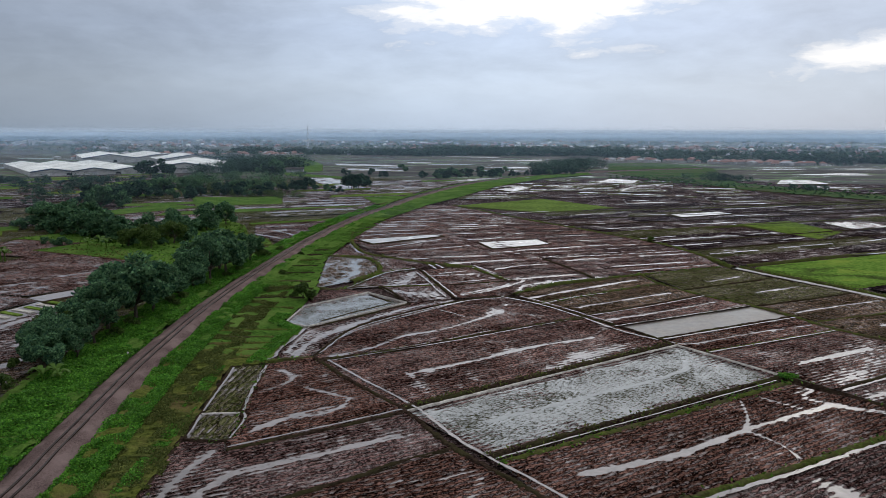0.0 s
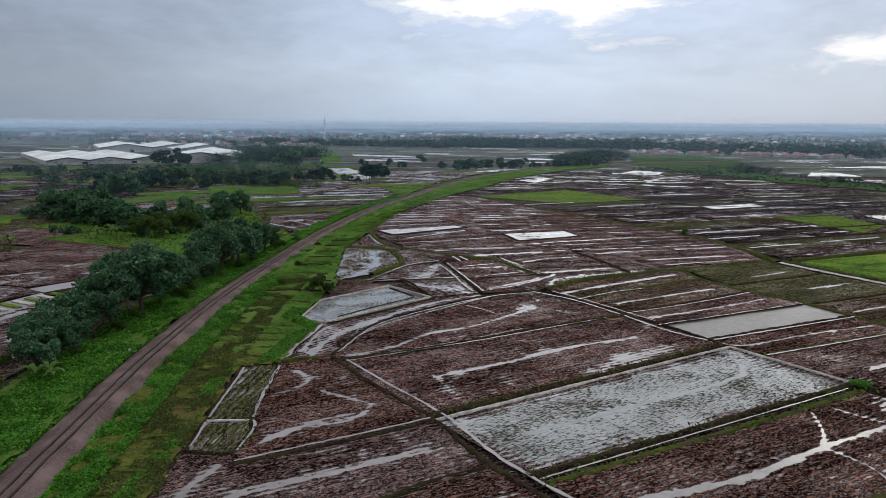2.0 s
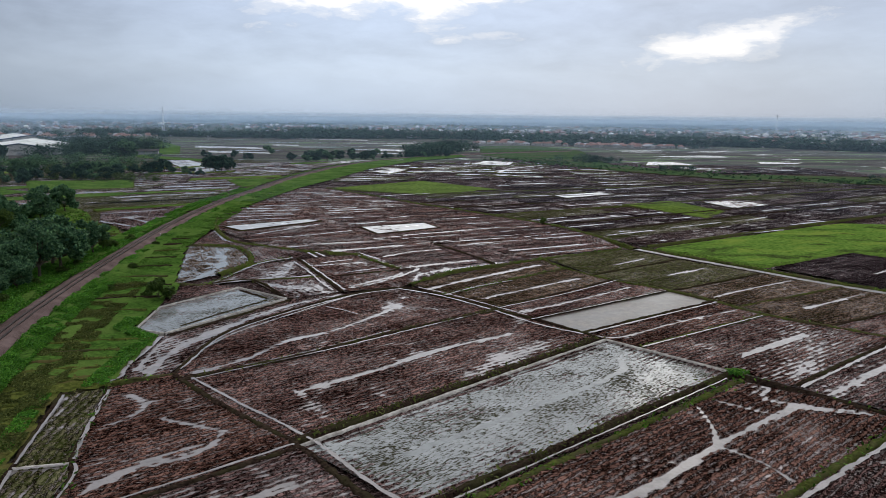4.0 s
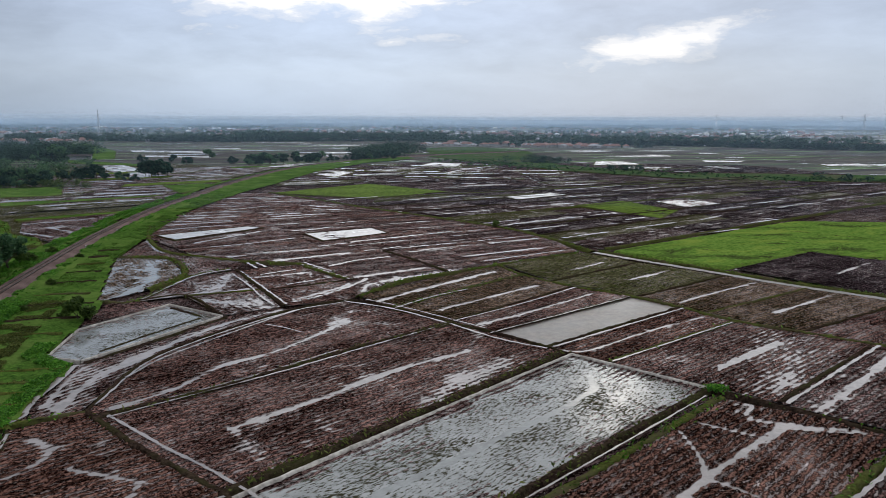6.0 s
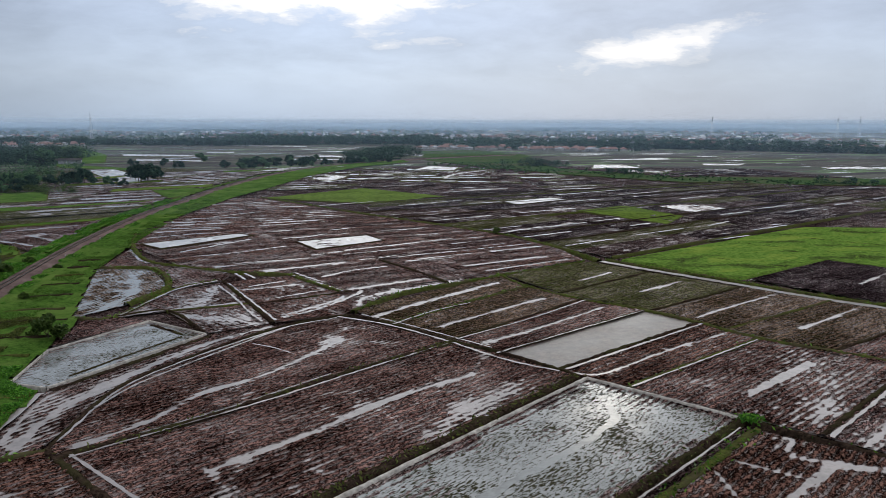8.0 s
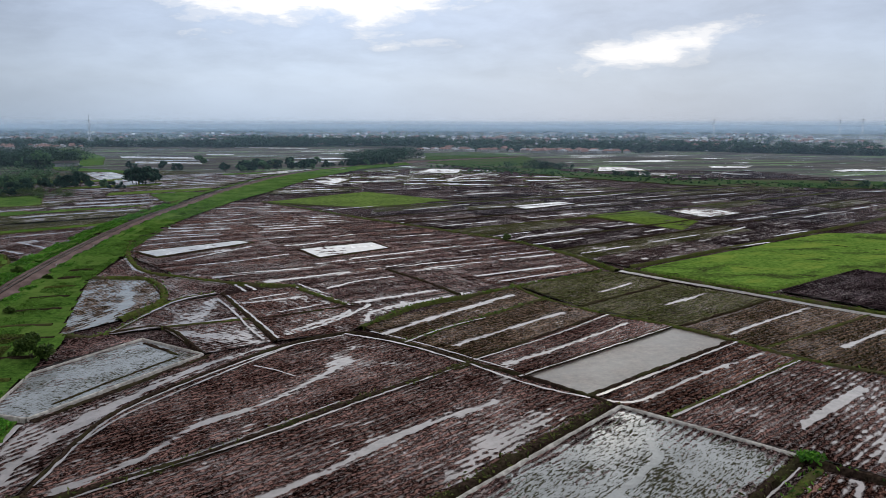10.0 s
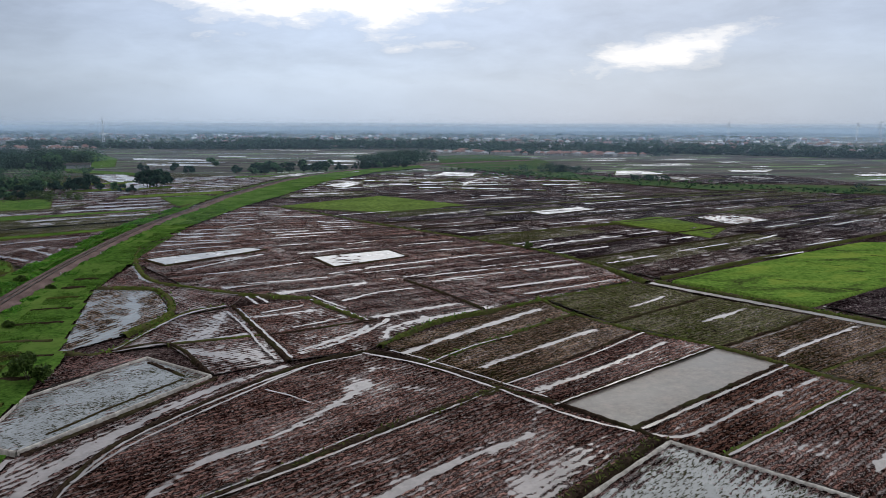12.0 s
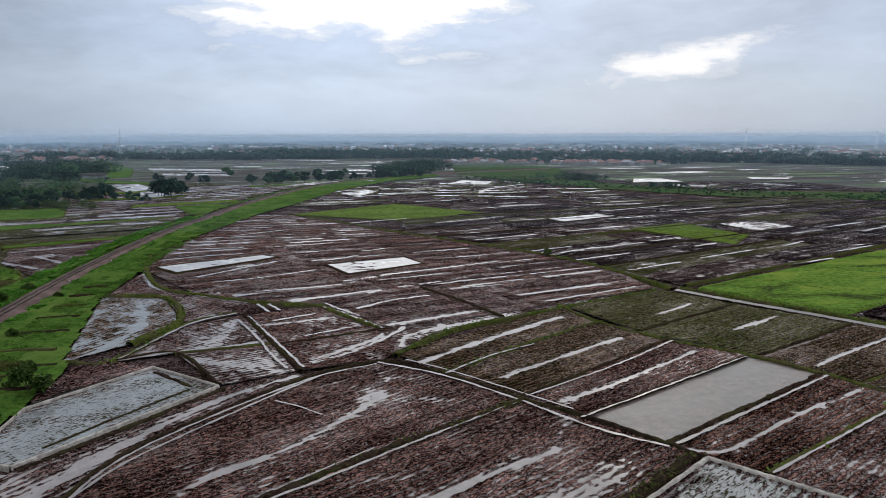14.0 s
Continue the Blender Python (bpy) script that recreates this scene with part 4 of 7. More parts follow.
# rows beyond, up to the far creek
MARSH = [(150, 700), (192, 903), (262, 930), (275, 790), (235, 650), (215, 560), (250, 462), (300, 452), (370, 418), (440, 380), (430, 350), (300, 390), (235, 425), (195, 500), (165, 620)]
MEADOW = [(6, 384), (54.9, 424), (84.8, 372.5), (44.4, 353.5)]
keep_off = [MARSH, MEADOW, [(101.9, 344.6), (131.5, 354.0), (133.0, 347.2), (106.5, 336.3)], [(82, 482), (146, 447), (143, 438), (80, 470)]]
for r in range(13):
    for c in range(8):
        g = radians(9)
        x0, y0 = 4 + r * 2.5 + c * 46 * math.cos(g), 396 + r * 13 - c * 10 + c * 46 * math.sin(g) * 0.6
        size = rng.uniform(36, 45)
        quad = [(x0, y0), (x0 + size * math.cos(g), y0 + size * math.sin(g)), (x0 + size * math.cos(g) - 1, y0 + size * math.sin(g) + 12.6), (x0 - 1, y0 + 12.6)]
        cx, cy = x0 + size / 2, y0 + 8
        if cx > 330 or any(inside(w, np.array([px]), np.array([py]))[0] for w in keep_off for px, py in quad + [(cx, cy)]) or np.interp(cy, [388, 440, 550, 640], [-5, 0, 30, 75]) > x0:
            continue
        row_id += 1
        f0, f1 = 0.08 + 0.2 * rng.random(), 0.55 + 0.35 * rng.random()
        fur = [([(x0 + f0 * size, y0 + 6 + f0 * 6), (x0 + f1 * size, y0 + 6 + f1 * 6)], 1.0 + 0.8 * rng.random(), 0.55)] if rng.random() > 0.25 else []
        paddy(quad, 9, rng.choice([MUD_FAR, MUD_FAR_DARK, MUD_FAR, MUD_FAR_OLIVE]), "distant brown paddy with a wet furrow", cell=1.1, dry=0.15, clod=0.14, drift=0.10, furrows=fur, seed=1500 + row_id, row=0.8, joined=True)


def pond(poly, label, water=None, z=0.06, name="flooded_plot", drifts=0.0, grain=0.4):
    """A plot wholly under water, with a low bank round it."""
    cx, cy = sum(q[0] for q in poly) / len(poly), sum(q[1] for q in poly) / len(poly)
    ob = thing(name, label, "pond", pose(cx, cy, 0), "flooded plots")
    part("water_surface", flat("water_surface", [tuple(q) for q in poly], z, pose(cx, cy, 0)), water or WATER_CLEAR, ob)
    if drifts:
        me, m = sheet("mud_drift", poly, grain, lambda u, v, X, Y: z - drifts + 0.16 * vnoise(u / (6 * grain), v / (2 * grain), 5) + 0.14 * vnoise(u / (2.3 * grain), v / (1.3 * grain), 6) + 0.12 * vnoise(X / 6, Y / 6, 7), 22, center=(cx, cy))
        mud = part("mud_drift", me, MUD_DARK, ob, "mud breaking the water")
        mud.rotation_euler = (0, 0, radians(22))
    ring = [(x - cx, y - cy) for x, y in poly] + [(poly[0][0] - cx, poly[0][1] - cy)]
    pts = np.vstack([np.linspace(a, b, max(2, int(math.hypot(b[0] - a[0], b[1] - a[1]) / 2)), endpoint=False) for a, b in zip(ring, ring[1:])] + [np.array(ring[-1:])])
    part("bank", sweep("bank", pts, [(-0.6, -0.3), (-0.3, z + 0.05), (0.3, z + 0.05), (0.6, -0.3)], 0.12, 3), BUND_EARTH if cy < 420 else BUND_GREEN, ob)
    return ob


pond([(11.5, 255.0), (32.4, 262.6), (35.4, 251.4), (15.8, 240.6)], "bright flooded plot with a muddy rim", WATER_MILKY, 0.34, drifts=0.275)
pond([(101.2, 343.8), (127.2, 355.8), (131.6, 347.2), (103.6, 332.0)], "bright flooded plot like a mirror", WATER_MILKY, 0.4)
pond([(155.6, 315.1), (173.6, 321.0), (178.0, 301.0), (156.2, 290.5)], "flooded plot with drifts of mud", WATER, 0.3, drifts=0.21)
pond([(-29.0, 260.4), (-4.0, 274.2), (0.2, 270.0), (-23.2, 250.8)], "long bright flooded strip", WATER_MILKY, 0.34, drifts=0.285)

# wet furrows that gleam in the narrow paddies: width, then the line on plan
gleam = "straight furrow brim-full of bright water"
for w, *pts in ((0.8, (-22.8, 178.9), (-16.1, 181.3), (-8.5, 182.9), (-2.9, 184.8)), (0.8, (-30.5, 256), (-27.6, 241.3), (-24.6, 232.6), (-14.7, 222.6), (-5.9, 214.4)), (0.7, (4.1, 171.8), (10.9, 176.6), (18, 185.3), (20.3, 189.4)),
                (0.5, (3.8, 187), (11.3, 190.9)), (0.6, (-1.3, 198.3), (6.4, 202.4)), (0.6, (-4.7, 225.1), (7.1, 227.5)), (0.9, (14, 204.6), (20.8, 210.3), (29.4, 213.6)), (0.6, (7.7, 215.7), (18.6, 221.2))):
    channel(pts, gleam, w * 1.25, WATER, -0.02, int(90 + 10 * w))
for w, *pts in ((0.8, (14, 232.6), (33, 242.2), (55, 251.5)), (0.8, (24.7, 223.2), (45, 232.2), (66.5, 239.4)), (0.9, (-13.4, 237.9), (-3.7, 241.3), (8.8, 248.8)), (1.0, (-18.1, 244.8), (-9.1, 254.4), (-0.4, 263.6)), (1.0, (-30.6, 291.1), (-9.5, 290.9)),
                (1.0, (-29.1, 271.9), (-18.5, 277.1), (-9.2, 279.2)), (0.7, (-27.3, 319.7), (-24.8, 305.2)), (0.8, (-19.5, 315.7), (-2.6, 316.1)), (0.9, (11.6, 262.2), (20.9, 268.8)), (0.8, (34.7, 219.1), (47.1, 221.5)),
                (0.9, (37.1, 226.7), (55.6, 231.8), (75.5, 238.6)), (0.9, (47.3, 210.2), (71.5, 217.6))):
    channel(pts, gleam, w * 1.25, WATER, -0.02, int(100 + 10 * w))
for w, *pts in ((0.8, (61.8, 282.2), (79.4, 289.8)), (0.8, (68.5, 265.7), (83.1, 272.5)), (1.0, (73, 247.8), (93.7, 256.8)), (1.0, (81.4, 231.8), (99.4, 240)), (0.8, (89.3, 267.6), (107.3, 275.6)), (0.8, (107.6, 244.6), (130.3, 254.9)),
                (1.0, (113.8, 227.2), (141.2, 237)), (0.9, (142.2, 259.1), (155.2, 267.2)), (0.9, (150.3, 247.1), (167.8, 254.4)), (0.9, (45.2, 301.7), (65.9, 310.3)), (0.8, (22.8, 276.1), (31.4, 280.8))):
    channel(pts, gleam, w * 1.1, WATER, 0.04, int(110 + 10 * w))
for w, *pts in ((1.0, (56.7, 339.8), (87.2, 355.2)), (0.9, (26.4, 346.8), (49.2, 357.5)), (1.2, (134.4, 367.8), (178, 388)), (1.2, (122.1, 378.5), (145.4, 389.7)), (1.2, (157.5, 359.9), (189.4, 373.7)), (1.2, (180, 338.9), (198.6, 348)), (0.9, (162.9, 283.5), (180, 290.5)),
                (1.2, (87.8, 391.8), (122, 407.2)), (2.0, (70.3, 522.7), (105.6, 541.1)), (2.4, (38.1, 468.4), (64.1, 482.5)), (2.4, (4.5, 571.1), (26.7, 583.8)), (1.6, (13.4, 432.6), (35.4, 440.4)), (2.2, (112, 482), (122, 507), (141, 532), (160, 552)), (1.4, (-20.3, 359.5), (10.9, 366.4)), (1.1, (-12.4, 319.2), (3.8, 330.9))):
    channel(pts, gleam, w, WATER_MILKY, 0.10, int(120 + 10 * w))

# small parcels by the railway
paddy([(-30.6, 145.9), (-29.4, 160.0), (-17.3, 174.3), (-7.8, 163.8), (-25.7, 142.9)], 38, MUD_DARK, "flooded parcel with pale banks and floating straw", dry=-0.08, clod=0.15, drift=0.10, patch=4.0, water=WATER_STRAW, cell=0.2, row=0.22, rim=0.08, seed=501)
paddy([(-28.4, 121.4), (-22, 123.2), (-17.9, 140.8), (-10, 152.4), (3, 165.6), (2.0, 168.0), (-7.2, 163.4), (-25.4, 142.2), (-27.3, 128.2)], 48, MUD_DARK, "narrow curved strip of wet mud beside the flooded parcel", dry=0.12,
      furrows=[([(-24.6, 125), (-23.2, 133), (-21.3, 138), (-18.8, 142.4), (-13.6, 150.7), (-6.0, 160.2), (1.6, 166.2)], 0.9, 0.34), ([(-26.4, 126), (-25.4, 138), (-22.6, 143.4)], 0.5, 0.3)], cell=0.18, seed=511)
paddy([(-23.3, 179.0), (-15.0, 181.1), (-7.6, 164.6), (1.9, 168.6), (-1.0, 183), (-6.2, 204.5), (-15.2, 198.8)], 25, MUD_DARK, "wet parcel with long puddles", dry=0.05, clod=0.26, drift=0.07, patch=4.0, furrows=[([(-12, 184), (-9, 190), (-8, 200)], 1.6, 0.12), ([(-13, 178), (-4, 172)], 1.8, 0.12)], seed=521)
paddy([(3.0, 169.0), (14.2, 171.4), (16.4, 174.6), (18.2, 188.6), (9.6, 203.4), (6.8, 208.2), (-5.4, 204.0), (-0.4, 183.0)], 28, MUD, "muddy parcel with bright puddled edges", dry=0.10, clod=0.26, drift=0.08,
      furrows=[([(4.6, 173.6), (12, 180.2), (18.3, 187.6)], 1.0, 0.3), ([(-2, 196), (8, 199)], 0.8, 0.25)], seed=531)
paddy([(-34.2, 226.5), (-22.1, 223.0), (-17.0, 203.0), (-22.7, 188.0), (-30.2, 180.3)], 60, MUD_WEEDY, "weedy parcel under thin water", dry=0.02, clod=0.24, drift=0.10, patch=3.0, water=WATER_CLEAR,
      furrows=[([(-27, 183), (-23, 200), (-26, 218)], 1.5, 0.16)], seed=541)
paddy([(-16.6, 203.6), (-14.8, 200.2), (-6.6, 205.6), (-4.6, 213.4), (-14.4, 221.6), (-24.6, 232), (-30.6, 255.6), (-33.6, 228), (-22, 223.6)], 60, MUD_DARK, "dark triangular parcel with a bright edge", dry=0.09,
      furrows=[([(-30.2, 254), (-25.6, 236), (-14.8, 223.8), (-5, 215.4)], 0.7, 0.5)], seed=551)
paddy([(-33.1, 117.0), (-28.6, 118.8), (-27.6, 104.6), (-26.9, 97.5), (-31.9, 97.1)], 85, MUD_OLIVE, "small olive seedling parcel in weedy mud", dry=0.14, furrows=[([(-32, 98), (-32.7, 116)], 0.3, 0.3)], seed=561)
paddy([(-31.9, 96.7), (-26.9, 97.1), (-26.1, 94.8), (-26.4, 88.7), (-31.3, 88.9)], 85, MUD_OLIVE, "small square seedling parcel with wet rim", dry=0.14, furrows=[([(-31.4, 89), (-31.8, 96.4)], 0.4, 0.4), ([(-31.8, 96.4), (-27, 96.8)], 0.3, 0.3)], seed=571)

paddy([(-29.4, 162.2), (-28.0, 177.3), (-23.4, 178.6), (-17.6, 174.8)], 40, MUD_DARK, "dark muddy corner behind the flooded parcel", dry=0.2, seed=581)

# banks
brown = "trodden brown earth bund"
bund([J, (-13.8, 110.9), W_, (1.1, 86.5), (10.2, 73.9), (16, 65)], "dark ditch bank trodden bare", 0.9, 0.32, BUND_EARTH, 1)
channel([(-19, 121.6), (-12.4, 111.8), (-3.4, 99.0), (2.5, 87.4), (11.6, 74.8), (17, 66)], "narrow water-filled ditch beside the bank", 0.4, WATER, 0.12, 2)
bund([W_, (-13.1, 92.7), (-19.4, 88.9), (-25.2, 85.2)], brown, 0.7, 0.3, BUND_EARTH, 3)
channel([(-5.4, 98.5), (-13.4, 93.3), (-19.6, 89.5), (-25.2, 85.9)], "thin line of water along the bund", 0.35, WATER, 0.14, 3)
bund([(1.1, 86.1), (-5.3, 81.9), (-9.9, 77.9), (-13.7, 75.3), (-24, 66.8)], brown, 0.6, 0.26, BUND_EARTH, 4)
bund([W_, (18, 114.3), N_], "bund painted pale as a wet sheen along the flooded paddy", 0.62, 0.34, BUND_PALE, 5)
bund([(-5.4, 99.6), (17.4, 115.5), (40, 131.6)], "dark weedy bund beside the pale one", 1.1, 0.36, BUND_EARTH, 6, tufts=9, tuft_mat=LEAF_GRASS)
bund([N_, (46.5, 121.8), E_], "bund painted pale as a wet sheen along the flooded paddy", 0.62, 0.34, BUND_PALE, 7)
bund([(5.0, 83.6), (28, 98.4), E_], "dark earth bund with weeds", 0.9, 0.36, BUND_EARTH, 8, tufts=5, tuft_mat=LEAF_GRASS)
bund([(6.8, 82.2), (30, 96.6), (51.6, 110.4)], "grassy bund with a green crest", 1.0, 0.34, BUND_GREEN, 9, tufts=5)
channel([(6.0, 82.9), (29, 97.6), (50, 111.0)], "narrow water line between two bunds", 0.26, WATER, 0.12, 5)
bund([(10.6, 65.5), (25.8, 74.0), (38.8, 80.9), (54.3, 89.8), (65, 95)], "long earth bund with weeds", 0.9, 0.36, BUND_GREEN, 10, tufts=3)
channel([(26.6, 73.2), (39.4, 80.0), (55, 88.9), (66, 94)], "water line along the bund", 0.6, WATER, 0.12, 6)
bund([E_, (60.2, 100.2), (70, 85)], brown, 0.9, 0.36, BUND_EARTH, 11, tufts=1)
bund([(-20.2, 120.6), (-5.5, 128.4), (9.3, 138.7), X_], "low weedy bund between two ploughed strips", 1.0, 0.44, BUND_EARTH, 12, tufts=4, tuft_mat=LEAF_GRASS)
bund([J, (-17.3, 140.6), (-9.5, 151.9), (3.3, 165.0), A_, (21.5, 162.8), X_, (33.6, 143.9), (38.4, 135.2), N_], "curved trodden bund round the ploughed strips", 0.6, 0.36, BUND_EARTH, 13)
channel([(-20.6, 124.6), (-16.6, 140.2), (-8.9, 151.2), (3.8, 164.0), (13.0, 168.8)], "thin water line inside the curved bund", 0.35, WATER, 0.14, 8)
channel([(13.2, 169.4), (20.6, 162.0), (27.4, 151.0), (29.4, 147.0), (33.4, 139.4), (38.4, 133.4)], "thin water line along the bund", 0.45, WATER, 0.17, 9)
channel([(17.4, 169.8), (22.4, 163.2), (29.4, 151.8), (33.0, 145.8)], "thin water line along the bund", 0.3, WATER, 0.17, 19)
# pale earth colour here paints the sheen of a ring of water
for k, (a, b) in enumerate((((-30.7, 145.7), (-29.5, 160)), ((-29.5, 160), (-17.3, 174.3)), ((-17.3, 174.3), (-7.8, 163.8)), ((-7.8, 163.8), (-25.7, 142.7)), ((-25.7, 142.7), (-30.7, 145.7)))):
    bund([a, b], "bank painted pale as the bright water ring of the flooded parcel", 0.3, 0.34, BUND_PALE, 14 + k)
bund([(-24.9, 141.8), (-7.0, 162.8)], "dark bund beside the pale bank", 0.8, 0.3, BUND_EARTH, 16)
channel([(-31.5, 120.4), (-28.2, 121.7), (-27.6, 128.0), (-25.9, 140.8)], "pale water along the grass margin", 0.8, WATER, 0.12, 10)
bund([(-28.3, 119), (-28.0, 121.0), J], "low weedy bund between paddies", 0.8, 0.3, BUND_GREEN, 17, tufts=3)
bund([(-33.3, 117.2), (-31.9, 97.0), (-31.5, 88.4), (-31.3, 78.5), (-31, 66)], "dark bund at the grass margin", 0.7, 0.3, BUND_EARTH, 18)
bund([(-33.3, 117.2), (-28.3, 119), (-27.4, 104.6), (-26.6, 97.3), (-25.8, 94.9), (-26.0, 88.5), (-31.4, 88.4)], "low bund round the seedling parcels", 0.55, 0.28, BUND_EARTH, 19, tufts=2)
channel([(-27.9, 117.8), (-27.2, 104.6), (-26.5, 98)], "thin water line by the seedling parcels", 0.4, WATER, 0.12, 11)
for pts in ([(-32.7, 116.6), (-31.6, 97.6)], [(-31.5, 96.2), (-31.0, 89.2)], [(-31.4, 96.4), (-27, 96.8)], [(-26.1, 97), (-25.5, 94.8), (-25.7, 88.4)]):
    channel(pts, "narrow bright water line round the seedling parcel", 0.28, WATER, 0.16, 33)
bund([(-32.0, 96.9), (-26.7, 97.3)], "low bund between seedling parcels", 0.5, 0.26, BUND_PALE, 20)
bund([(-23.4, 178.8), (-15.0, 181.2), (-7.8, 164.6)], brown, 0.7, 0.3, BUND_EARTH, 21)
bund([(-30.0, 180.1), (-23.4, 178.6), (-15.4, 199.4), (-7.7, 206.0)], "grassy bund with pale water on one side", 0.8, 0.34, BUND_GREEN, 22, tufts=2)
channel([(-22.6, 179.2), (-14.8, 198.6), (-7.4, 205.2)], "pale water along the grassy bund", 0.6, WATER, 0.14, 12)
bund([(-33.9, 226.9), (-22.1, 222.9), (-17.0, 203.0), (-22.6, 187.8)], "thick grassy bund round a weedy parcel", 1.3, 0.45, BUND_GREEN, 23, tufts=3)
bund([(-6.2, 204.6), (-0.8, 182.8), (2.6, 168.4)], "dark bank of a ditch", 0.9, 0.36, BUND_EARTH, 24)
channel([(-5.2, 202.0), (-1.4, 186.8), (1.2, 176.7), (3.0, 169.2)], "narrow ditch of bright water", 0.45, WATER, 0.17, 13)
channel([(-7.2, 200.4), (-3.6, 187.4), (-1.2, 176.2), (0.8, 169.2)], "narrow ditch of bright water", 0.4, WATER, 0.17, 14)
bund([(-15.2, 181), (-1.0, 183.2)], "low weedy bund between paddies", 0.7, 0.3, BUND_GREEN, 25)
bund([(0.2, 183), (18.3, 189.2)], brown, 0.6, 0.3, BUND_EARTH, 26)
bund([(-33, 281), (-30.7, 257.6), (-24.2, 233.6), (-14.6, 223.0), (-4.2, 214.6), (7.0, 208.8), (9.4, 204.2), (16.1, 189.2)], "long winding bund with green edges", 1.2, 0.45, BUND_GREEN, 27, tufts=2)
channel([(8.0, 206.6), (10.4, 202.6), (16.6, 188.6)], "dark ditch with bright water", 0.6, WATER, 0.2, 14)
bund([(16.2, 173), (27.7, 185.6), (39.1, 191.2), (52.0, 197.5), (76, 208.6)], "bright grassy bund between strips", 1.0, 0.38, BUND_GREEN, 28, tufts=5)
bund([(21.3, 163.0), (36.5, 174.1), (53.6, 185.8)], "grassy bund between strips", 0.9, 0.36, BUND_GREEN, 29, tufts=4)
bund([(28.1, 151.4), (41.7, 160.3), (59.0, 172.1)], "double earth bund between strips", 0.7, 0.34, BUND_EARTH, 30)
bund([(33.6, 143.9), (66.2, 161.6)], "earth bund along the silty pond", 0.7, 0.34, BUND_EARTH, 31)
channel([(32.9, 143.2), (65.4, 160.9)], "thin water line along the bund", 0.35, WATER, 0.16, 15)
channel([(-18.6, 120.2), (0.6, 131.6), (11.2, 138.8), (27.2, 149.6)], "thin water line between two ploughed strips", 0.36, WATER, 0.17, 21)
channel([(-17.4, 122.2), (-4.6, 129.6), (9.0, 139.6)], "thin water line between two ploughed strips", 0.2, WATER, 0.17, 22)
channel([(21.4, 162.2), (29.4, 169.0), (37.8, 173.8)], "bright water line along the grassy bund", 0.36, WATER, 0.19, 23)
channel([(29.2, 151.4), (44.4, 160.4), (59.2, 170.9)], "thin water line along the double bund", 0.34, WATER, 0.18, 24)
channel([(-0.8, 156.2), (1.6, 153.8), (4.4, 150.2)], "small cross cut full of water", 0.3, WATER, 0.19, 25)
channel([(-18.6, 133.8), (-15.0, 141.2), (-10.6, 146.9), (-1.6, 157.6), (5.0, 164.8)], "bright water line along the curved bund", 0.36, WATER, 0.19, 26)
channel([(44.8, 125.6), (73.4, 140.2)], "thin water line along the weedy bund", 0.34, WATER, 0.18, 27)
channel([(8.6, 209.6), (11.2, 203.4), (13.8, 198.0)], "short bright ditch beside a dark one", 0.5, WATER, 0.22, 28)
for pts in ([(-3.9, 211.8), (-1.9, 204.6)], [(-1.9, 211.4), (0.1, 205.4)]):
    channel(pts, "short cut of bright water between two ditches", 0.55, WATER, 0.22, 29)
bund([(-16.6, 172.1), (-11.2, 164.6)], "low ridge of dark mud inside the flooded parcel", 0.7, 0.16, BUND_EARTH, 61)
bund([(-11.4, 163.6), (-18.3, 155.2), (-24.1, 147.4)], "thin ridge of dark mud inside the flooded parcel", 0.4, 0.12, BUND_EARTH, 62)
bund([(38.3, 134.4), (70.7, 151.8)], "dark earth bund along the silty pond", 0.8, 0.36, BUND_EARTH, 32)
channel([(39.6, 134.0), (71.4, 151.0)], "thin water line along the bund", 0.45, WATER, 0.15, 16)
bund([(44.5, 126.0), (74.2, 141.0)], "low weedy earth bund", 0.8, 0.34, BUND_GREEN, 33, tufts=1)
bund([(57.2, 107.3), (86.2, 124.5)], "earth bund with a wet edge", 0.7, 0.34, BUND_EARTH, 34)
channel([(57.6, 106.4), (86.6, 123.7)], "water line along the bund", 0.5, WATER, 0.14, 17)
bund([(51.5, 200), (53.0, 186.1), (59.0, 172.1), (66.2, 161.8), (70.7, 151.8), (74.5, 141.4), (86.6, 124.6), (98, 108)], "straight weedy field bund", 0.9, 0.36, BUND_GREEN, 35, tufts=1)
bund([(57.2, 178.2), (84.2, 192.8)], "dark bund between olive paddies", 0.9, 0.36, BUND_EARTH, 36)
bund([(67.4, 161.2), (94.4, 174.6)], "low weedy bund between paddies", 0.7, 0.34, BUND_EARTH, 37)
bund([(73.4, 147.2), (103.4, 160)], "low weedy bund between paddies", 0.7, 0.34, BUND_GREEN, 38)
bund([(79.6, 132.6), (112.8, 145.4)], brown, 0.7, 0.34, BUND_EARTH, 39)
bund([(5, 386), (25, 346), (37.1, 320.0), (58.0, 281.6), (72.6, 252.6), (78.4, 226), (80.0, 208.5)], "long green ditch bank across the plain", 1.6, 0.5, BUND_GREEN, 40, tufts=3)
bund([(29.3, 222.0), (34.7, 206.4), (38.5, 192.6)], "dark double bank of a ditch", 0.9, 0.4, BUND_EARTH, 41)
crossing = thing("weed_patch", "bright green weeds where bunds meet", "weeds", pose(52.4, 112.6, 0))
rng = np.random.default_rng(3)
part("leaves", leaf_cards("leaves", np.c_[rng.normal(0, 0.6, (260, 2)), rng.uniform(0.25, 0.7, 260)], 0.3, rng, 0.3), LEAF_WEED, crossing)

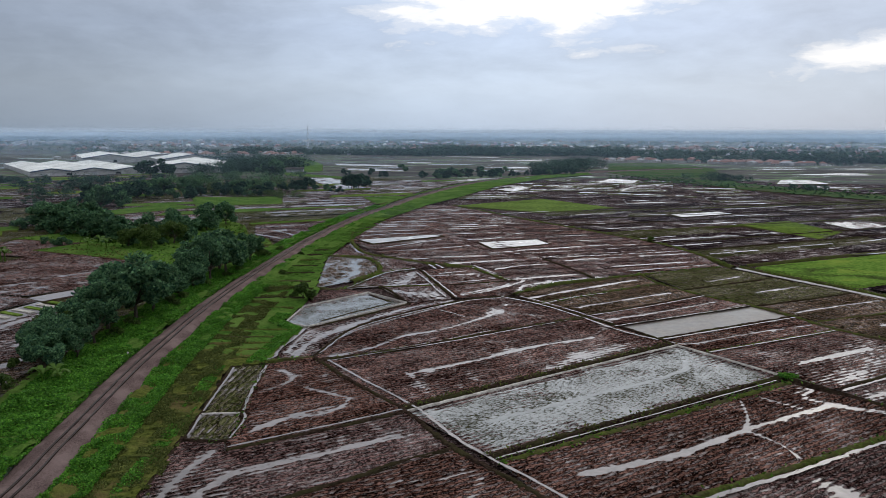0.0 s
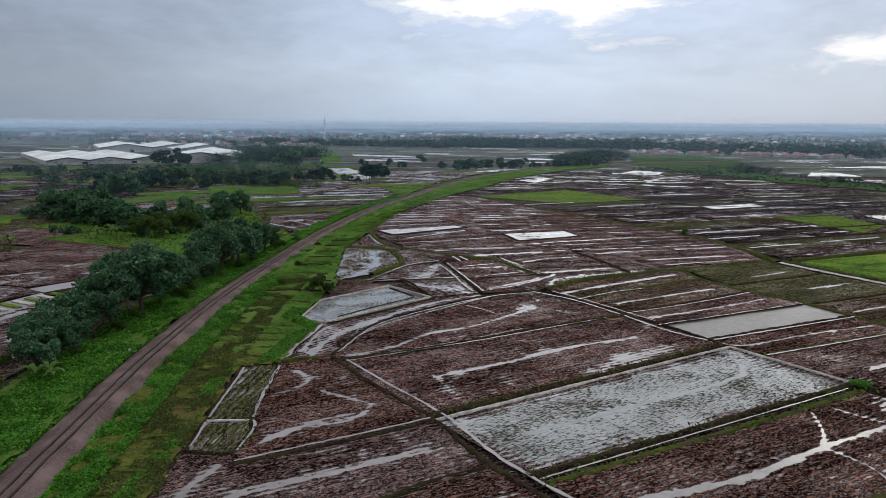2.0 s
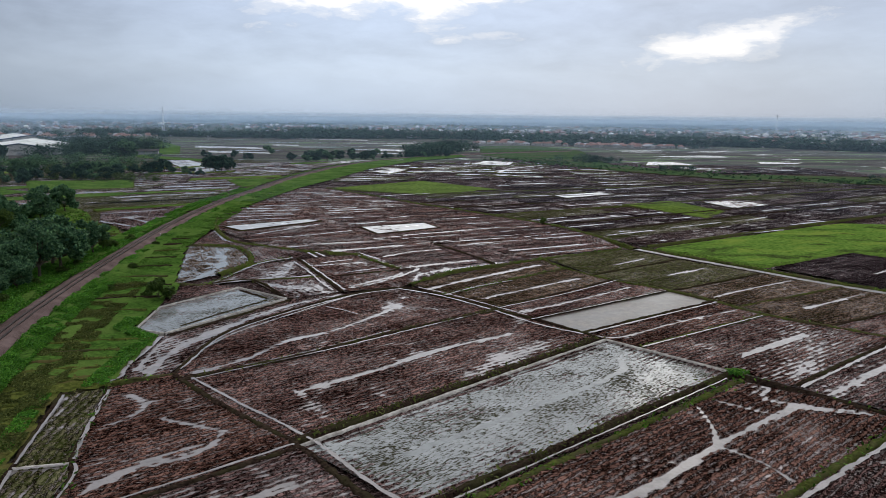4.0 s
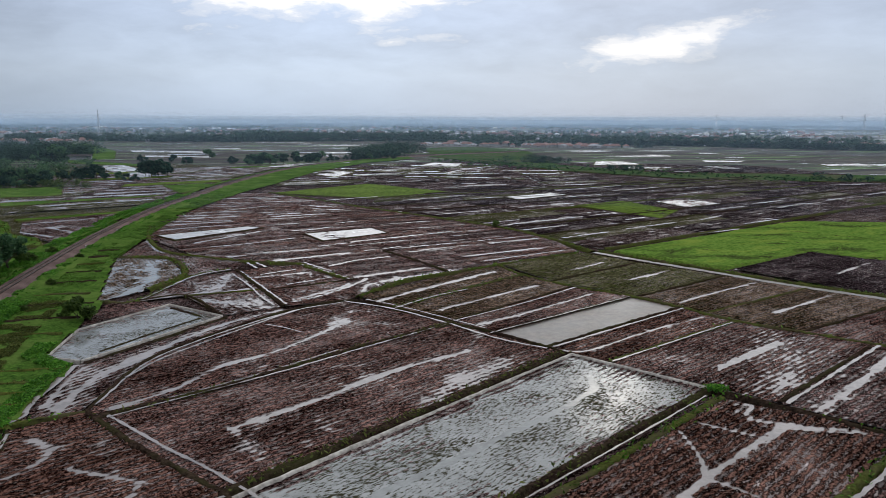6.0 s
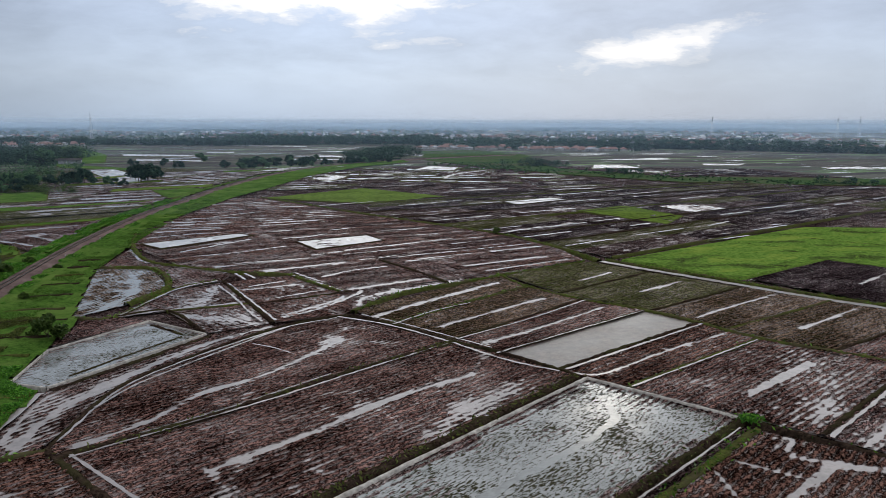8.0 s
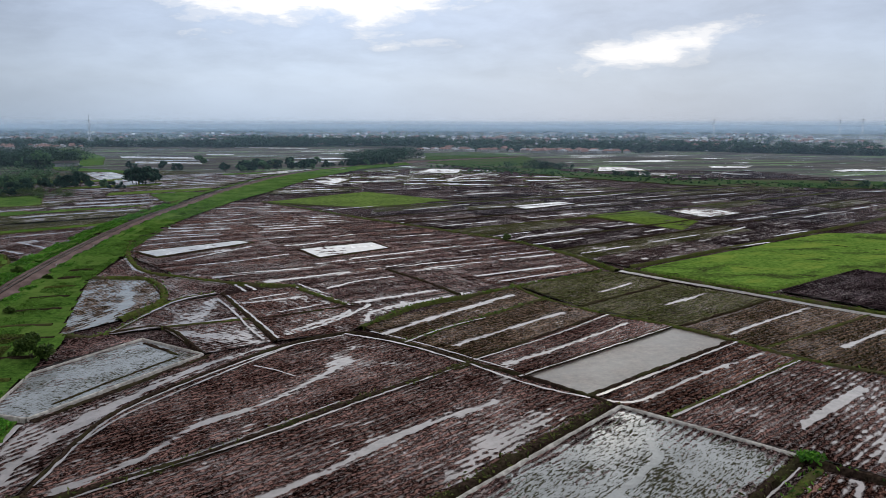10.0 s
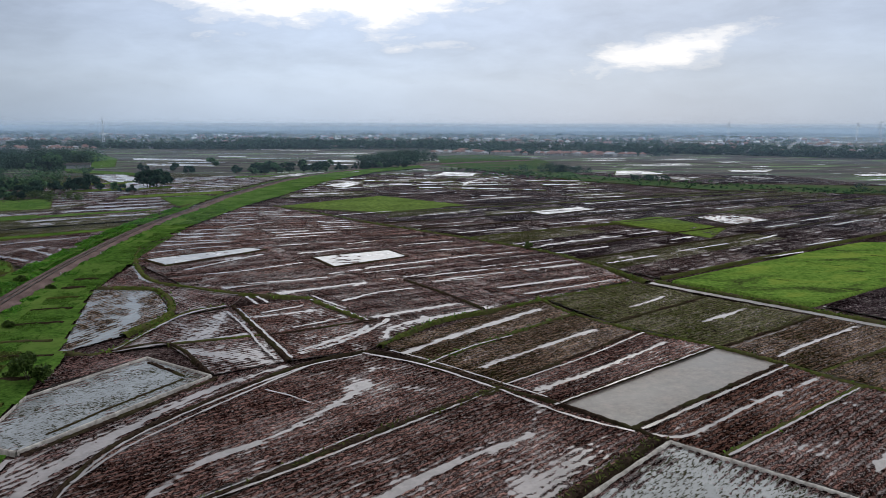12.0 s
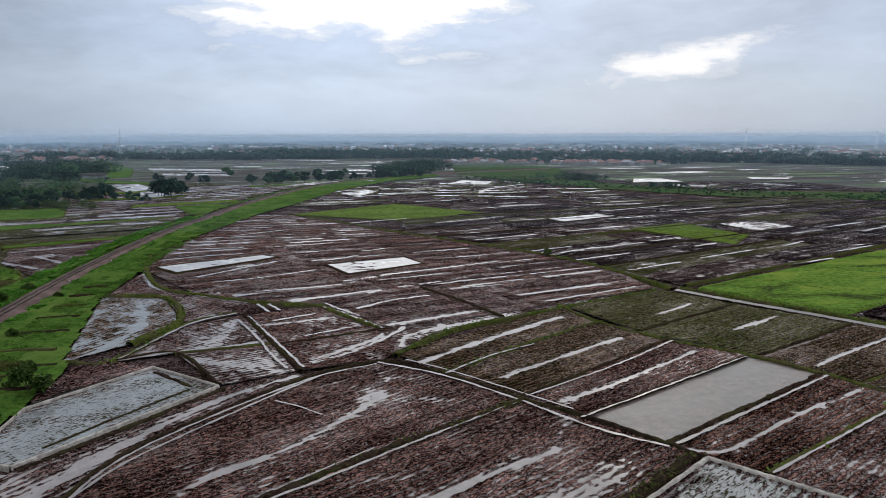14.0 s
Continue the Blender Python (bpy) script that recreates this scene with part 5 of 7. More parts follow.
# ---------------------------------------------------------------- railway
RAIL = [(-42.6, 52), (-43.4, 74.3), (-44.3, 82.8), (-45.1, 91.7), (-46.2, 102.7), (-47.4, 115.9), (-48.2, 131.8), (-48.9, 150.2), (-48.9, 169.9), (-48.3, 194.4),
        (-47.0, 224.8), (-45.8, 245), (-43.9, 267.5), (-40.4, 299), (-35.0, 335), (-27, 372), (-13, 440), (21, 550), (67, 634), (122, 692), (180, 735), (260, 780)]
TRACK = [(-38.5, -60), (-40.6, -4), (-41.6, 24)] + RAIL
line = curve(RAIL, 1.0)
o = line[0].copy()
track = thing("railway_track", "single railway track on a brown ballast bed", "railway", pose(o[0], o[1], 0))
lq = curve(TRACK, 1.0) - o
part("ballast_bed", sweep("ballast_bed", lq, [(-3.7, -0.1), (-3.1, 0.42), (-2.2, 0.62), (-1.7, 0.95), (-0.9, 1.0), (0, 1.0), (0.9, 1.0), (1.7, 0.95), (2.2, 0.6), (3.0, 0.4), (3.6, -0.1)], 0.16, 1), BALLAST, track, "brown stained ballast")


def rail(side):
    n = normals2(lq)
    p = lq + n * side
    return sweep("rail", p, [(-0.07, 1.03), (-0.065, 1.06), (-0.015, 1.08), (-0.035, 1.15), (-0.035, 1.19), (0.035, 1.19), (0.035, 1.15), (0.015, 1.08), (0.065, 1.06), (0.07, 1.03)])


# the strips' dark colour joins rust stain with the rail's painted shadow
for side_ in (-0.57, 0.57):
    part("stain_shade_strip", sweep("stain_shade_strip", lq + normals2(lq) * side_, [(-0.22, 1.0), (-0.17, 1.03), (0.17, 1.03), (0.22, 1.0)], 0.03, 8), STAIN_SHADE, track, "dark strip of stained ballast and painted rail shadow")
part("rail", rail(-0.57), RUST, track, "rusty steel rail")
part("rail", rail(0.57), RUST, track, "rusty steel rail")
sp = curve(TRACK, 0.6)[:880] - o
sn = normals2(sp)
box = np.array([(-1, -0.11, -0.06), (1, -0.11, -0.06), (1, 0.11, -0.06), (-1, 0.11, -0.06), (-1, -0.09, 0.06), (1, -0.09, 0.06), (1, 0.09, 0.06), (-1, 0.09, 0.06)])
sf = np.array([(4, 5, 6, 7), (0, 1, 5, 4), (1, 2, 6, 5), (2, 3, 7, 6), (3, 0, 4, 7)])
sleeper_mesh = mesh_np("sleeper", box, sf)
sleeper_mesh.materials.append(SLEEPER)
for k in range(160, 460):
    s = part("sleeper", sleeper_mesh, SLEEPER, track)
    s.location = (sp[k, 0], sp[k, 1], 0.95)
    s.rotation_euler = (0, 0, math.atan2(sn[k, 1], sn[k, 0]))
far_sp, far_sn = np.vstack([sp[:160], sp[460:]]), np.vstack([sn[:160], sn[460:]])
sv = np.zeros((len(far_sp), 8, 3))
sv[:, :, :2] = far_sp[:, None, :2] + far_sn[:, None, :] * box[None, :, 0:1] + np.stack([far_sn[:, 1], -far_sn[:, 0]], 1)[:, None, :] * box[None, :, 1:2]
sv[:, :, 2] = box[None, :, 2] + 0.96
part("sleeper_rest", mesh_np("sleeper_rest", sv.reshape(-1, 3), (sf[None] + 8 * np.arange(len(far_sp))[:, None, None]).reshape(-1, 4)), SLEEPER, track, "concrete sleepers half buried in ballast", "stuff")


def marker_post(x, y, z=0.4):
    """A small white lineside post with a sloped cap."""
    ob = thing("marker_post", "small white concrete lineside post", "post", pose(x, y, z), "lineside posts")
    bm = bmesh.new()
    bmesh.ops.create_cube(bm, size=1, matrix=Matrix.Translation((0, 0, 0.4)) @ Matrix.Diagonal((0.22, 0.22, 0.9, 1)))
    bmesh.ops.bevel(bm, geom=bm.edges[:], offset=0.03, segments=1, affect="EDGES")
    part("shaft", bm, CONCRETE, ob)
    bm = bmesh.new()
    bmesh.ops.create_cone(bm, cap_ends=True, segments=4, radius1=0.2, radius2=0.05, depth=0.16, matrix=Matrix.Translation((0, 0, 0.92)) @ Matrix.Rotation(radians(45), 4, "Z"))
    part("cap", bm, WALL_WHITE, ob)
    return ob


marker_post(-51.3, 121.5)
marker_post(-43.5, 240)
marker_post(-40.5, 268)


# ---------------------------------------------------------------- verges and grass
def off(a, i0=0, i1=None):
    n = normals2(line)
    return [tuple(q) for q in (line + n * a)[i0:i1]]


EDGE = [(-30.8, 52), (-31.0, 66), (-31.5, 88.4), (-32.1, 97.0), (-33.5, 117.3), (-28.4, 119.3), (-28.2, 121.5), (-27.6, 128.2), (-26.1, 141.4), (-30.9, 145.4), (-29.8, 160.5), (-28.4, 177.3), (-30.2, 180.1), (-34.4, 227),
        (-31.2, 257), (-33.4, 281), (-27.4, 310), (-18.4, 345), (-7.2, 388), (8, 430), (36, 520), (80, 610), (130, 670)]
CUT = int(np.argmin(abs(line[:, 1] - 128)))


def verge(name, poly, mat_, label, seed, cell=0.8):
    """A strip of uneven grass that rises to the ballast."""
    me, m = sheet(name, poly, cell, lambda u, v, X, Y: 0.02 + 0.34 * vnoise(X / 0.9, Y / 1.1, seed) + 0.25 * vnoise(X / 5, Y / 2.2, seed + 1)
                  + (0.3 + 0.8 * vnoise(X / 1.7, Y / 1.7, seed + 2) * vnoise(X / 4, Y / 4, seed + 3)) * np.clip(1 - (line_dist(X, Y, line[::6].tolist()) - 3.4) / 4, 0, 1))
    ob = part(name, me, mat_, None, label, "structure")
    ob.matrix_world = m
    return tagged(ob, category="grass verge")


verge("grass_verge", [(-35.2, -60)] + off(-3.4, 0, CUT) + EDGE[7::-1] + [(-28, -60)], GRASS, "rough brown and green grass between railway and paddies", 1)
verge("wet_meadow", off(-3.4, CUT - 1, 690) + EDGE[:5:-1], GRASS_WET, "lush green wet meadow beside the railway", 7)
for k in range(17):
    y = 70 + 4.3 * k + random.uniform(-0.6, 0.6)
    x0, x1 = np.interp(y, line[:, 1], line[:, 0]) + 7.6, np.interp(y, [52, 97, 117, 120, 141, 150], [-31.5, -32.8, -34.2, -29, -27, -31])
    bund([(x0, y - 0.4), ((x0 + x1) / 2, y + 0.5), (x1, y)], "low ridge of dry grass across the verge", 0.9, 0.5, GRASS if k % 3 else BUND_GREEN, 60 + k, 0.8, tufts=4, tuft_mat=LEAF_GRASS)
for k in range(9):
    y = 156 + 10.2 * k + random.uniform(-1.5, 1.5)
    x0, x1 = float(np.interp(y, line[:, 1], line[:, 0])) + 6.5, float(np.interp(y, [145, 160, 177, 180, 227, 257], [-32, -31, -30, -32, -36, -33]))
    bund([(x0, y - 0.6), ((x0 + x1) / 2, y + 0.4), (x1, y)], "low dark ridge across the wet meadow", 0.75, 0.62, BUND_EARTH if k % 3 else BUND_GREEN, 160 + k, 0.8)
left_edge = [(-61, 52), (-62, 110), (-64, 150), (-62, 200), (-57, 240), (-51.5, 270), (-47.2, 305), (-41.8, 335), (-33.6, 376), (-19.6, 445), (14, 556), (61, 645), (118, 705)]
lbelt = [(-42.1, -60)] + off(3.6, 0, 690) + left_edge[::-1] + [(-58, -60)]
verge("grass_slope", lbelt, GRASS_WET, "green overgrown slope beside the railway", 3)


def scatter_between(a_line, b_line, n, rng, h0, h1, clump=2.0, keep=0.35, seed=0):
    """Points between two plan lines of equal length, in uneven clumps; h0 to h1 high."""
    a, b = np.asarray(a_line, float), np.asarray(b_line, float)
    i = rng.integers(0, len(a) - 1, n)
    t, s = rng.random(n)[:, None], rng.random(n)[:, None]
    pa, pb = a[i] + (a[i + 1] - a[i]) * s, b[i] + (b[i + 1] - b[i]) * s
    c = pa + (pb - pa) * t
    hump = vnoise(c[:, 0] / clump, c[:, 1] / clump, seed)
    ok = hump > keep
    c, hump = c[ok], hump[ok]
    return np.c_[c, h0 + (h1 - h0) * hump * rng.random(len(c)) ** 0.6]


def weeds(name, a_line, b_line, n, size, mat_, label, h=(0.15, 0.9), seed=1, keep=0.3, clump=2.0):
    rng = np.random.default_rng(seed)
    c = scatter_between(a_line, b_line, n, rng, *h, clump, keep, seed)
    ob = part(name, leaf_cards(name, c, size, rng, 0.5, 1.5), mat_, None, label, "stuff")
    return tagged(ob, category="weeds")


weeds("creepers", off(-2.9, 0, 130), off(-7.4, 0, 130), 78000, 0.21, LEAF_WEED, "bright green creepers along the ballast", (0.3, 1.5), 1, 0.08)
weeds("creepers", off(-2.3, 120, 330), off(-5.0, 120, 330), 44000, 0.26, LEAF_WEED, "green weeds along the ballast", (0.2, 0.95), 2, 0.3)
weeds("creepers", off(3.0, 0, 150), off(13.5, 0, 150), 95000, 0.27, LEAF_WEED, "dense green creepers below the trees", (0.25, 1.6), 3, 0.1, 2.6)
weeds("creepers", off(2.3, 140, 330), off(9.0, 140, 330), 40000, 0.32, LEAF_WEED, "green weeds on the slope", (0.25, 1.2), 4, 0.3, 2.6)
weeds("tall_grass", off(-7.0, 0, 130), off(-13.5, 0, 130), 70000, 0.2, LEAF_GRASS, "dry and green tufts of rough grass", (0.25, 0.8), 5, 0.34, 1.8)
weeds("creepers", [(-31.5, 119), (-31, 126), (-30, 134), (-30, 141), (-34, 146), (-33.5, 152)], [(-28.6, 119.5), (-28.3, 126), (-27.2, 134), (-26.6, 141), (-31.2, 146), (-30.6, 152)], 9000, 0.22, LEAF_WEED, "bright green weeds at the edge of the parcels", (0.3, 0.9), 8, 0.25)
weeds("creepers", [(-33.8, 70), (-34.2, 90), (-35.6, 108), (-35.8, 117)], [(-31.8, 70), (-32.4, 90), (-33.6, 108), (-34.2, 117)], 9000, 0.2, LEAF_WEED, "bright green weeds at the edge of the parcels", (0.25, 0.7), 9, 0.35)
weeds("tall_grass", off(-6.5, 120, 330), off(-13.5, 120, 330), 50000, 0.2, LEAF_MEADOW, "green meadow grass", (0.25, 0.6), 6, 0.36, 3.2)


# ---------------------------------------------------------------- trees
def limb(bm, a, b, r0, r1, seg=7):
    a, b = Vector(a), Vector(b)
    d = b - a
    m = Matrix.Translation((a + b) / 2) @ d.to_track_quat("Z", "Y").to_matrix().to_4x4()
    bmesh.ops.create_cone(bm, cap_ends=True, segments=seg, radius1=r0, radius2=r1, depth=d.length * 1.04, matrix=m)


def tree_proto(seed, high, wide, leaves, size, mat_, label, low=0.22, lobes=9):
    """A tree: tapered trunk, limbs to each lobe of the crown, and leaves that thicken towards the lobes' skins."""
    rng = np.random.default_rng(seed)
    ob = thing("tree", label, "tree", None, "trees of the plain")
    bm = bmesh.new()
    fork = high * (low + 0.12)
    lean = rng.normal(0, 0.05 * high, 2)
    top = (lean[0], lean[1], fork)
    limb(bm, (0, 0, -0.3), (lean[0] * 0.5, lean[1] * 0.5, fork * 0.5), 0.035 * high, 0.027 * high)
    limb(bm, (lean[0] * 0.5, lean[1] * 0.5, fork * 0.5), top, 0.027 * high, 0.02 * high)
    pts = []
    for k in range(lobes):
        a = 2 * math.pi * k / lobes + rng.normal(0, 0.4)
        rr = wide * (0.12 if k == 0 else rng.uniform(0.34, 0.74))
        z = high * (0.82 if k == 0 else rng.uniform(low + 0.22, 0.78))
        c = np.array([rr * math.cos(a), rr * math.sin(a), z])
        limb(bm, top, tuple(c), 0.013 * high, 0.004 * high, 5)
        s = wide * rng.uniform(0.24, 0.40) * (0.82 if lobes > 12 else 1.0)
        n = leaves // lobes
        d = rng.normal(size=(n, 3))
        d /= np.linalg.norm(d, axis=1)[:, None]
        r = s * (0.45 + 0.6 * rng.random(n) ** 0.5) * (0.75 + 0.5 * vnoise(d[:, 0] * 2.5 + k, d[:, 1] * 2.5 + d[:, 2] * 3, seed))
        pts.append(c + d * r[:, None] * (1, 1, 0.8))
    part("trunk", bm, BARK, ob)
    p = np.vstack(pts)
    p = p[(p[:, 2] > high * low * 0.6)]
    part("crown", leaf_cards("crown", p, size, rng, 0.25, 1.5), mat_, ob)
    return ob


def banana_proto(seed):
    rng = np.random.default_rng(seed)
    ob = thing("banana_plant", "banana plant with broad arching leaves", "plant", None, "banana plants")
    bm = bmesh.new()
    limb(bm, (0, 0, -0.2), (0.1, 0, 1.9), 0.16, 0.1, 8)
    part("stem", bm, LEAF_SHRUB, ob)
    for k in range(9):
        a = 2 * math.pi * k / 9 + rng.normal(0, 0.25)
        n = 7
        t = np.linspace(0, 1, n)
        long, rise = rng.uniform(1.6, 2.4), rng.uniform(0.6, 1.5)
        x, z = long * t, 1.8 + rise * np.sin(t * 2.3) - 0.5 * t ** 2
        w = 0.34 * np.sin(np.clip(t * 3.0 + 0.12, 0, math.pi)) + 0.02
        verts = np.stack([np.stack([x, -w, z - 0.12 * w], 1), np.stack([x, 0 * w, z], 1), np.stack([x, w, z - 0.12 * w], 1)], 1)
        r = np.array([[math.cos(a), -math.sin(a), 0], [math.sin(a), math.cos(a), 0], [0, 0, 1]])
        i = (np.arange(n - 1)[:, None] * 3 + np.arange(2)[None]).ravel()
        part("leaf", mesh_np("leaf", verts.reshape(-1, 3) @ r.T, np.stack([i, i + 3, i + 4, i + 1], 1), True), LEAF_BANANA, ob)
    return ob


def spread(protos, places, rng, tilt=2.0):
    """Sets the prototypes at the places (x, y, scale); the first use of each is the prototype itself."""
    fresh = list(protos)
    for k, (x, y, s) in enumerate(places):
        m = pose(x, y, -0.1, rng.normal(0, tilt), rng.normal(0, tilt), rng.uniform(0, 360))
        ob = protos[k % len(protos)]
        if ob in fresh:
            fresh.remove(ob)
            ob.scale = (1, 1, 1)
            ob.matrix_world = m @ Matrix.Diagonal((s, s, s, 1))
        else:
            c = copy_thing(ob, m)
            c.scale = (s, s, s)


rng = np.random.default_rng(11)
big = [tree_proto(k, 11.0, 5.8, 6500, 0.43, LEAF, "broad dark green tree beside the railway", 0.12, 17) for k in (1, 2, 3, 4)]
spread(big, [(-62.5, 121, 0.72), (-65.5, 129, 0.8), (-61, 131, 0.78), (-62.5, 140, 1.15), (-60, 147, 1.3), (-65.5, 149, 1.1), (-59.5, 154, 1.0), (-58.5, 167, 0.58), (-57.4, 175, 0.6),
             (-57.5, 187, 1.1), (-62, 191, 1.05), (-56, 196, 1.2), (-60, 203, 1.1), (-55, 208, 0.95), (-54.5, 216, 0.75), (-64, 136, 0.85), (-63.5, 145, 0.9), (-61, 161, 0.6), (-60.5, 181, 0.85), (-60.5, 113.5, 0.62), (-63, 117, 0.7), (-65.5, 122.5, 0.75), (-59.8, 121.5, 0.55)], rng)
light = [tree_proto(k, 8.0, 5.4, 3000, 0.42, LEAF_LIGHT, "fresh green tree in the fields", 0.15) for k in (5, 6)]
spread(light, [(-66.5, 130, 0.8), (-89, 252, 1.0), (-96, 246, 0.95), (-101, 244, 0.8), (-63.5, 162, 0.7), (-92, 240, 0.8), (-54, 222, 0.6)], rng)
mid = [tree_proto(k, 8.6, 5.0, 2600, 0.6, LEAF, "dark field tree among the paddies", 0.04) for k in (7, 8, 9)]
places = [(-88, 262, 1.0), (-93, 266, 1.1), (-101, 262, 1.1), (-108, 256, 1.1), (-114, 262, 1.15), (-120, 264, 1.1), (-126, 270, 1.2), (-133, 276, 1.25), (-140, 280, 1.2), (-146, 286, 1.2),
          (-152, 292, 1.2), (-130, 285, 1.3), (-144, 298, 1.3), (-158, 300, 1.1), (-88, 285, 1.0), (-90, 295, 1.2), (-86, 304, 1.1), (-97, 275, 1.1), (-163, 366, 1.4), (-168, 372, 1.2), (-155, 372, 1.0)]
places += [(rng.uniform(-180, -150), rng.uniform(455, 490), rng.uniform(0.7, 1.1)) for _ in range(6)]
spread(mid, places, rng)
undergrowth = tree_proto(14, 3.2, 3.4, 900, 0.45, LEAF, "low dark bush under the field trees", 0.03, 6)
spread([undergrowth], [(x + rng.normal(0, 4), y + rng.normal(0, 4) - 3, rng.uniform(0.6, 1.2)) for x, y, s in places[:18]] + [(rng.uniform(-150, -90), rng.uniform(240, 300), rng.uniform(0.5, 0.9)) for _ in range(14)], rng)
tufty = tree_proto(12, 3.4, 2.6, 1300, 0.34, LEAF_LIGHT, "small rounded bush on the green margin", 0.05, 6)
spread([tufty], [(-30.5, 166, 1.25), (-33, 168, 0.55), (-41.5, 196, 0.5), (-41, 175, 0.4), (-42.2, 226, 0.5), (69.5, 256, 0.75), (-62, 103, 1.1), (-64, 100, 1.0), (-66, 108, 0.8), (-70, 128, 0.7), (-67, 116, 0.6), (-60.5, 96, 0.8), (-57.5, 160, 0.8), (-56.8, 165, 0.7), (-57.2, 180, 0.8), (-58.6, 134, 0.7), (-58.9, 142, 0.7), (-54.6, 192, 0.6), (-53.6, 200, 0.6), (-52, 224, 0.7), (-50.5, 236, 0.6)], rng)
ban = banana_proto(21)
spread([ban], [(-57.4, 110.5, 0.9), (-58.6, 108.8, 1.0), (-56.2, 109.0, 0.8), (-106, 240, 1.2), (-109, 243, 1.3), (-112, 240, 1.2), (-125, 217, 1.2), (-128, 220, 1.3), (-127, 214, 1.1)], rng)


# ---------------------------------------------------------------- west side fields
pond([(-93.5, 168), (-83.2, 182.8), (-79.6, 176.4), (-87.5, 164.5)], "grey flooded plot behind the trees", WATER, -0.02)
wide_west = [([(-132, 180), (-120, 236), (-84, 214), (-72, 199), (-80, 184), (-94, 170)], MUD, "brown western paddy with wet trails", [([(-98, 194), (-90, 203), (-84, 211)], 0.7, 0.5), ([(-96, 191), (-88, 196)], 0.6, 0.4), ([(-112, 176), (-100, 186)], 0.7, 0.35), ([(-78, 203), (-71, 197)], 0.7, 0.45)]),
             ([(-120, 160), (-132, 179), (-95, 169), (-88.5, 165), (-95, 150)], MUD_DARK, "dark wet paddy with puddles", [([(-112, 165), (-100, 172)], 1.0, 0.4)]),
             ([(-90, 132), (-84, 150), (-79, 172), (-70, 165), (-66, 135), (-72, 118)], MUD_DARK, "wet plot of puddles and weeds behind the trees", [([(-85, 140), (-79, 160)], 1.6, 0.3), ([(-74, 130), (-70, 140)], 1.2, 0.3)]),
             ([(-84, 118), (-72, 117), (-66.5, 134), (-64, 118), (-65, 98), (-84, 96)], MUD_WEEDY, "weedy plot of puddles below the trees", [([(-72, 112), (-68, 124)], 1.0, 0.3), ([(-72, 100), (-68, 106)], 1.0, 0.3)]),
             ]
wide_west += [([(-150, 230), (-145, 262), (-118, 252), (-108, 238), (-121, 224)], MUD, "brown ploughed western paddy field", []),
             ([(-74, 302), (-68, 276), (-53, 252), (-46, 268), (-42, 300), (-44, 322)], MUD_DARK, "dark paddy with straight wet ditches", [([(-70, 279), (-51, 260)], 0.6, 0.5), ([(-63, 287), (-50, 269)], 0.6, 0.5), ([(-72, 296), (-41, 314)], 0.9, 0.5), ([(-60, 290), (-46, 276)], 0.4, 0.4)]),
             ([(-150, 330), (-120, 300), (-92, 330), (-118, 372)], MUD, "brown ploughed field with furrows", [([(-135, 330), (-112, 345)], 0.8, 0.4)])]
for k, (poly, mud_, label_, fur_) in enumerate(wide_west):
    paddy(poly, 40, mud_, label_, cell=0.6 if k < 5 else 0.95, dry=0.10, furrows=fur_, seed=900 + 5 * k, row=0.5)
for poly, label_ in (([(-127, 236), (-118, 252), (-104, 243), (-84, 214), (-96, 222)], "green grassy strip between western paddies"), ([(-78, 300), (-70, 274), (-60, 262), (-56, 250), (-66, 250), (-82, 272)], "green plot beside the railway trees"),
                     ([(-95, 350), (-44, 378), (-40, 384), (-92, 362)], "green grass strip along the western paddies"), ([(-76, 303.5), (-40, 324), (-40, 329), (-78, 309)], "green grass strip along the western paddies"),
                     ([(-40, 396), (-20, 432), (-5, 470), (-22, 432), (-30, 410)], "green wedge by the railway"), ([(-165, 335), (-150, 332), (-118, 374), (-140, 390)], "olive meadow among western fields"),
                     ([(-140, 430), (-92, 438), (-82, 392), (-122, 379)], "bright green plot before the wood"), ([(-252, 1109), (-209, 1123), (-134, 863), (-112, 716), (-127, 693), (-169, 756)], "bright green far rice plot"), ([(-148, 697), (-77, 622), (-75.4, 600), (-129, 645)], "green grass strip before the far rice"), ([(-45, 434), (-27.6, 443), (-16.5, 434), (-33.6, 391.8)], "olive grass plot by the railway")):
    crop(poly, GRASS_WET, LEAF_GRASS, label_, 20, 1.2, 0.0 if poly[0][1] > 300 else 1.0, 0.4, int(-poly[0][0]))


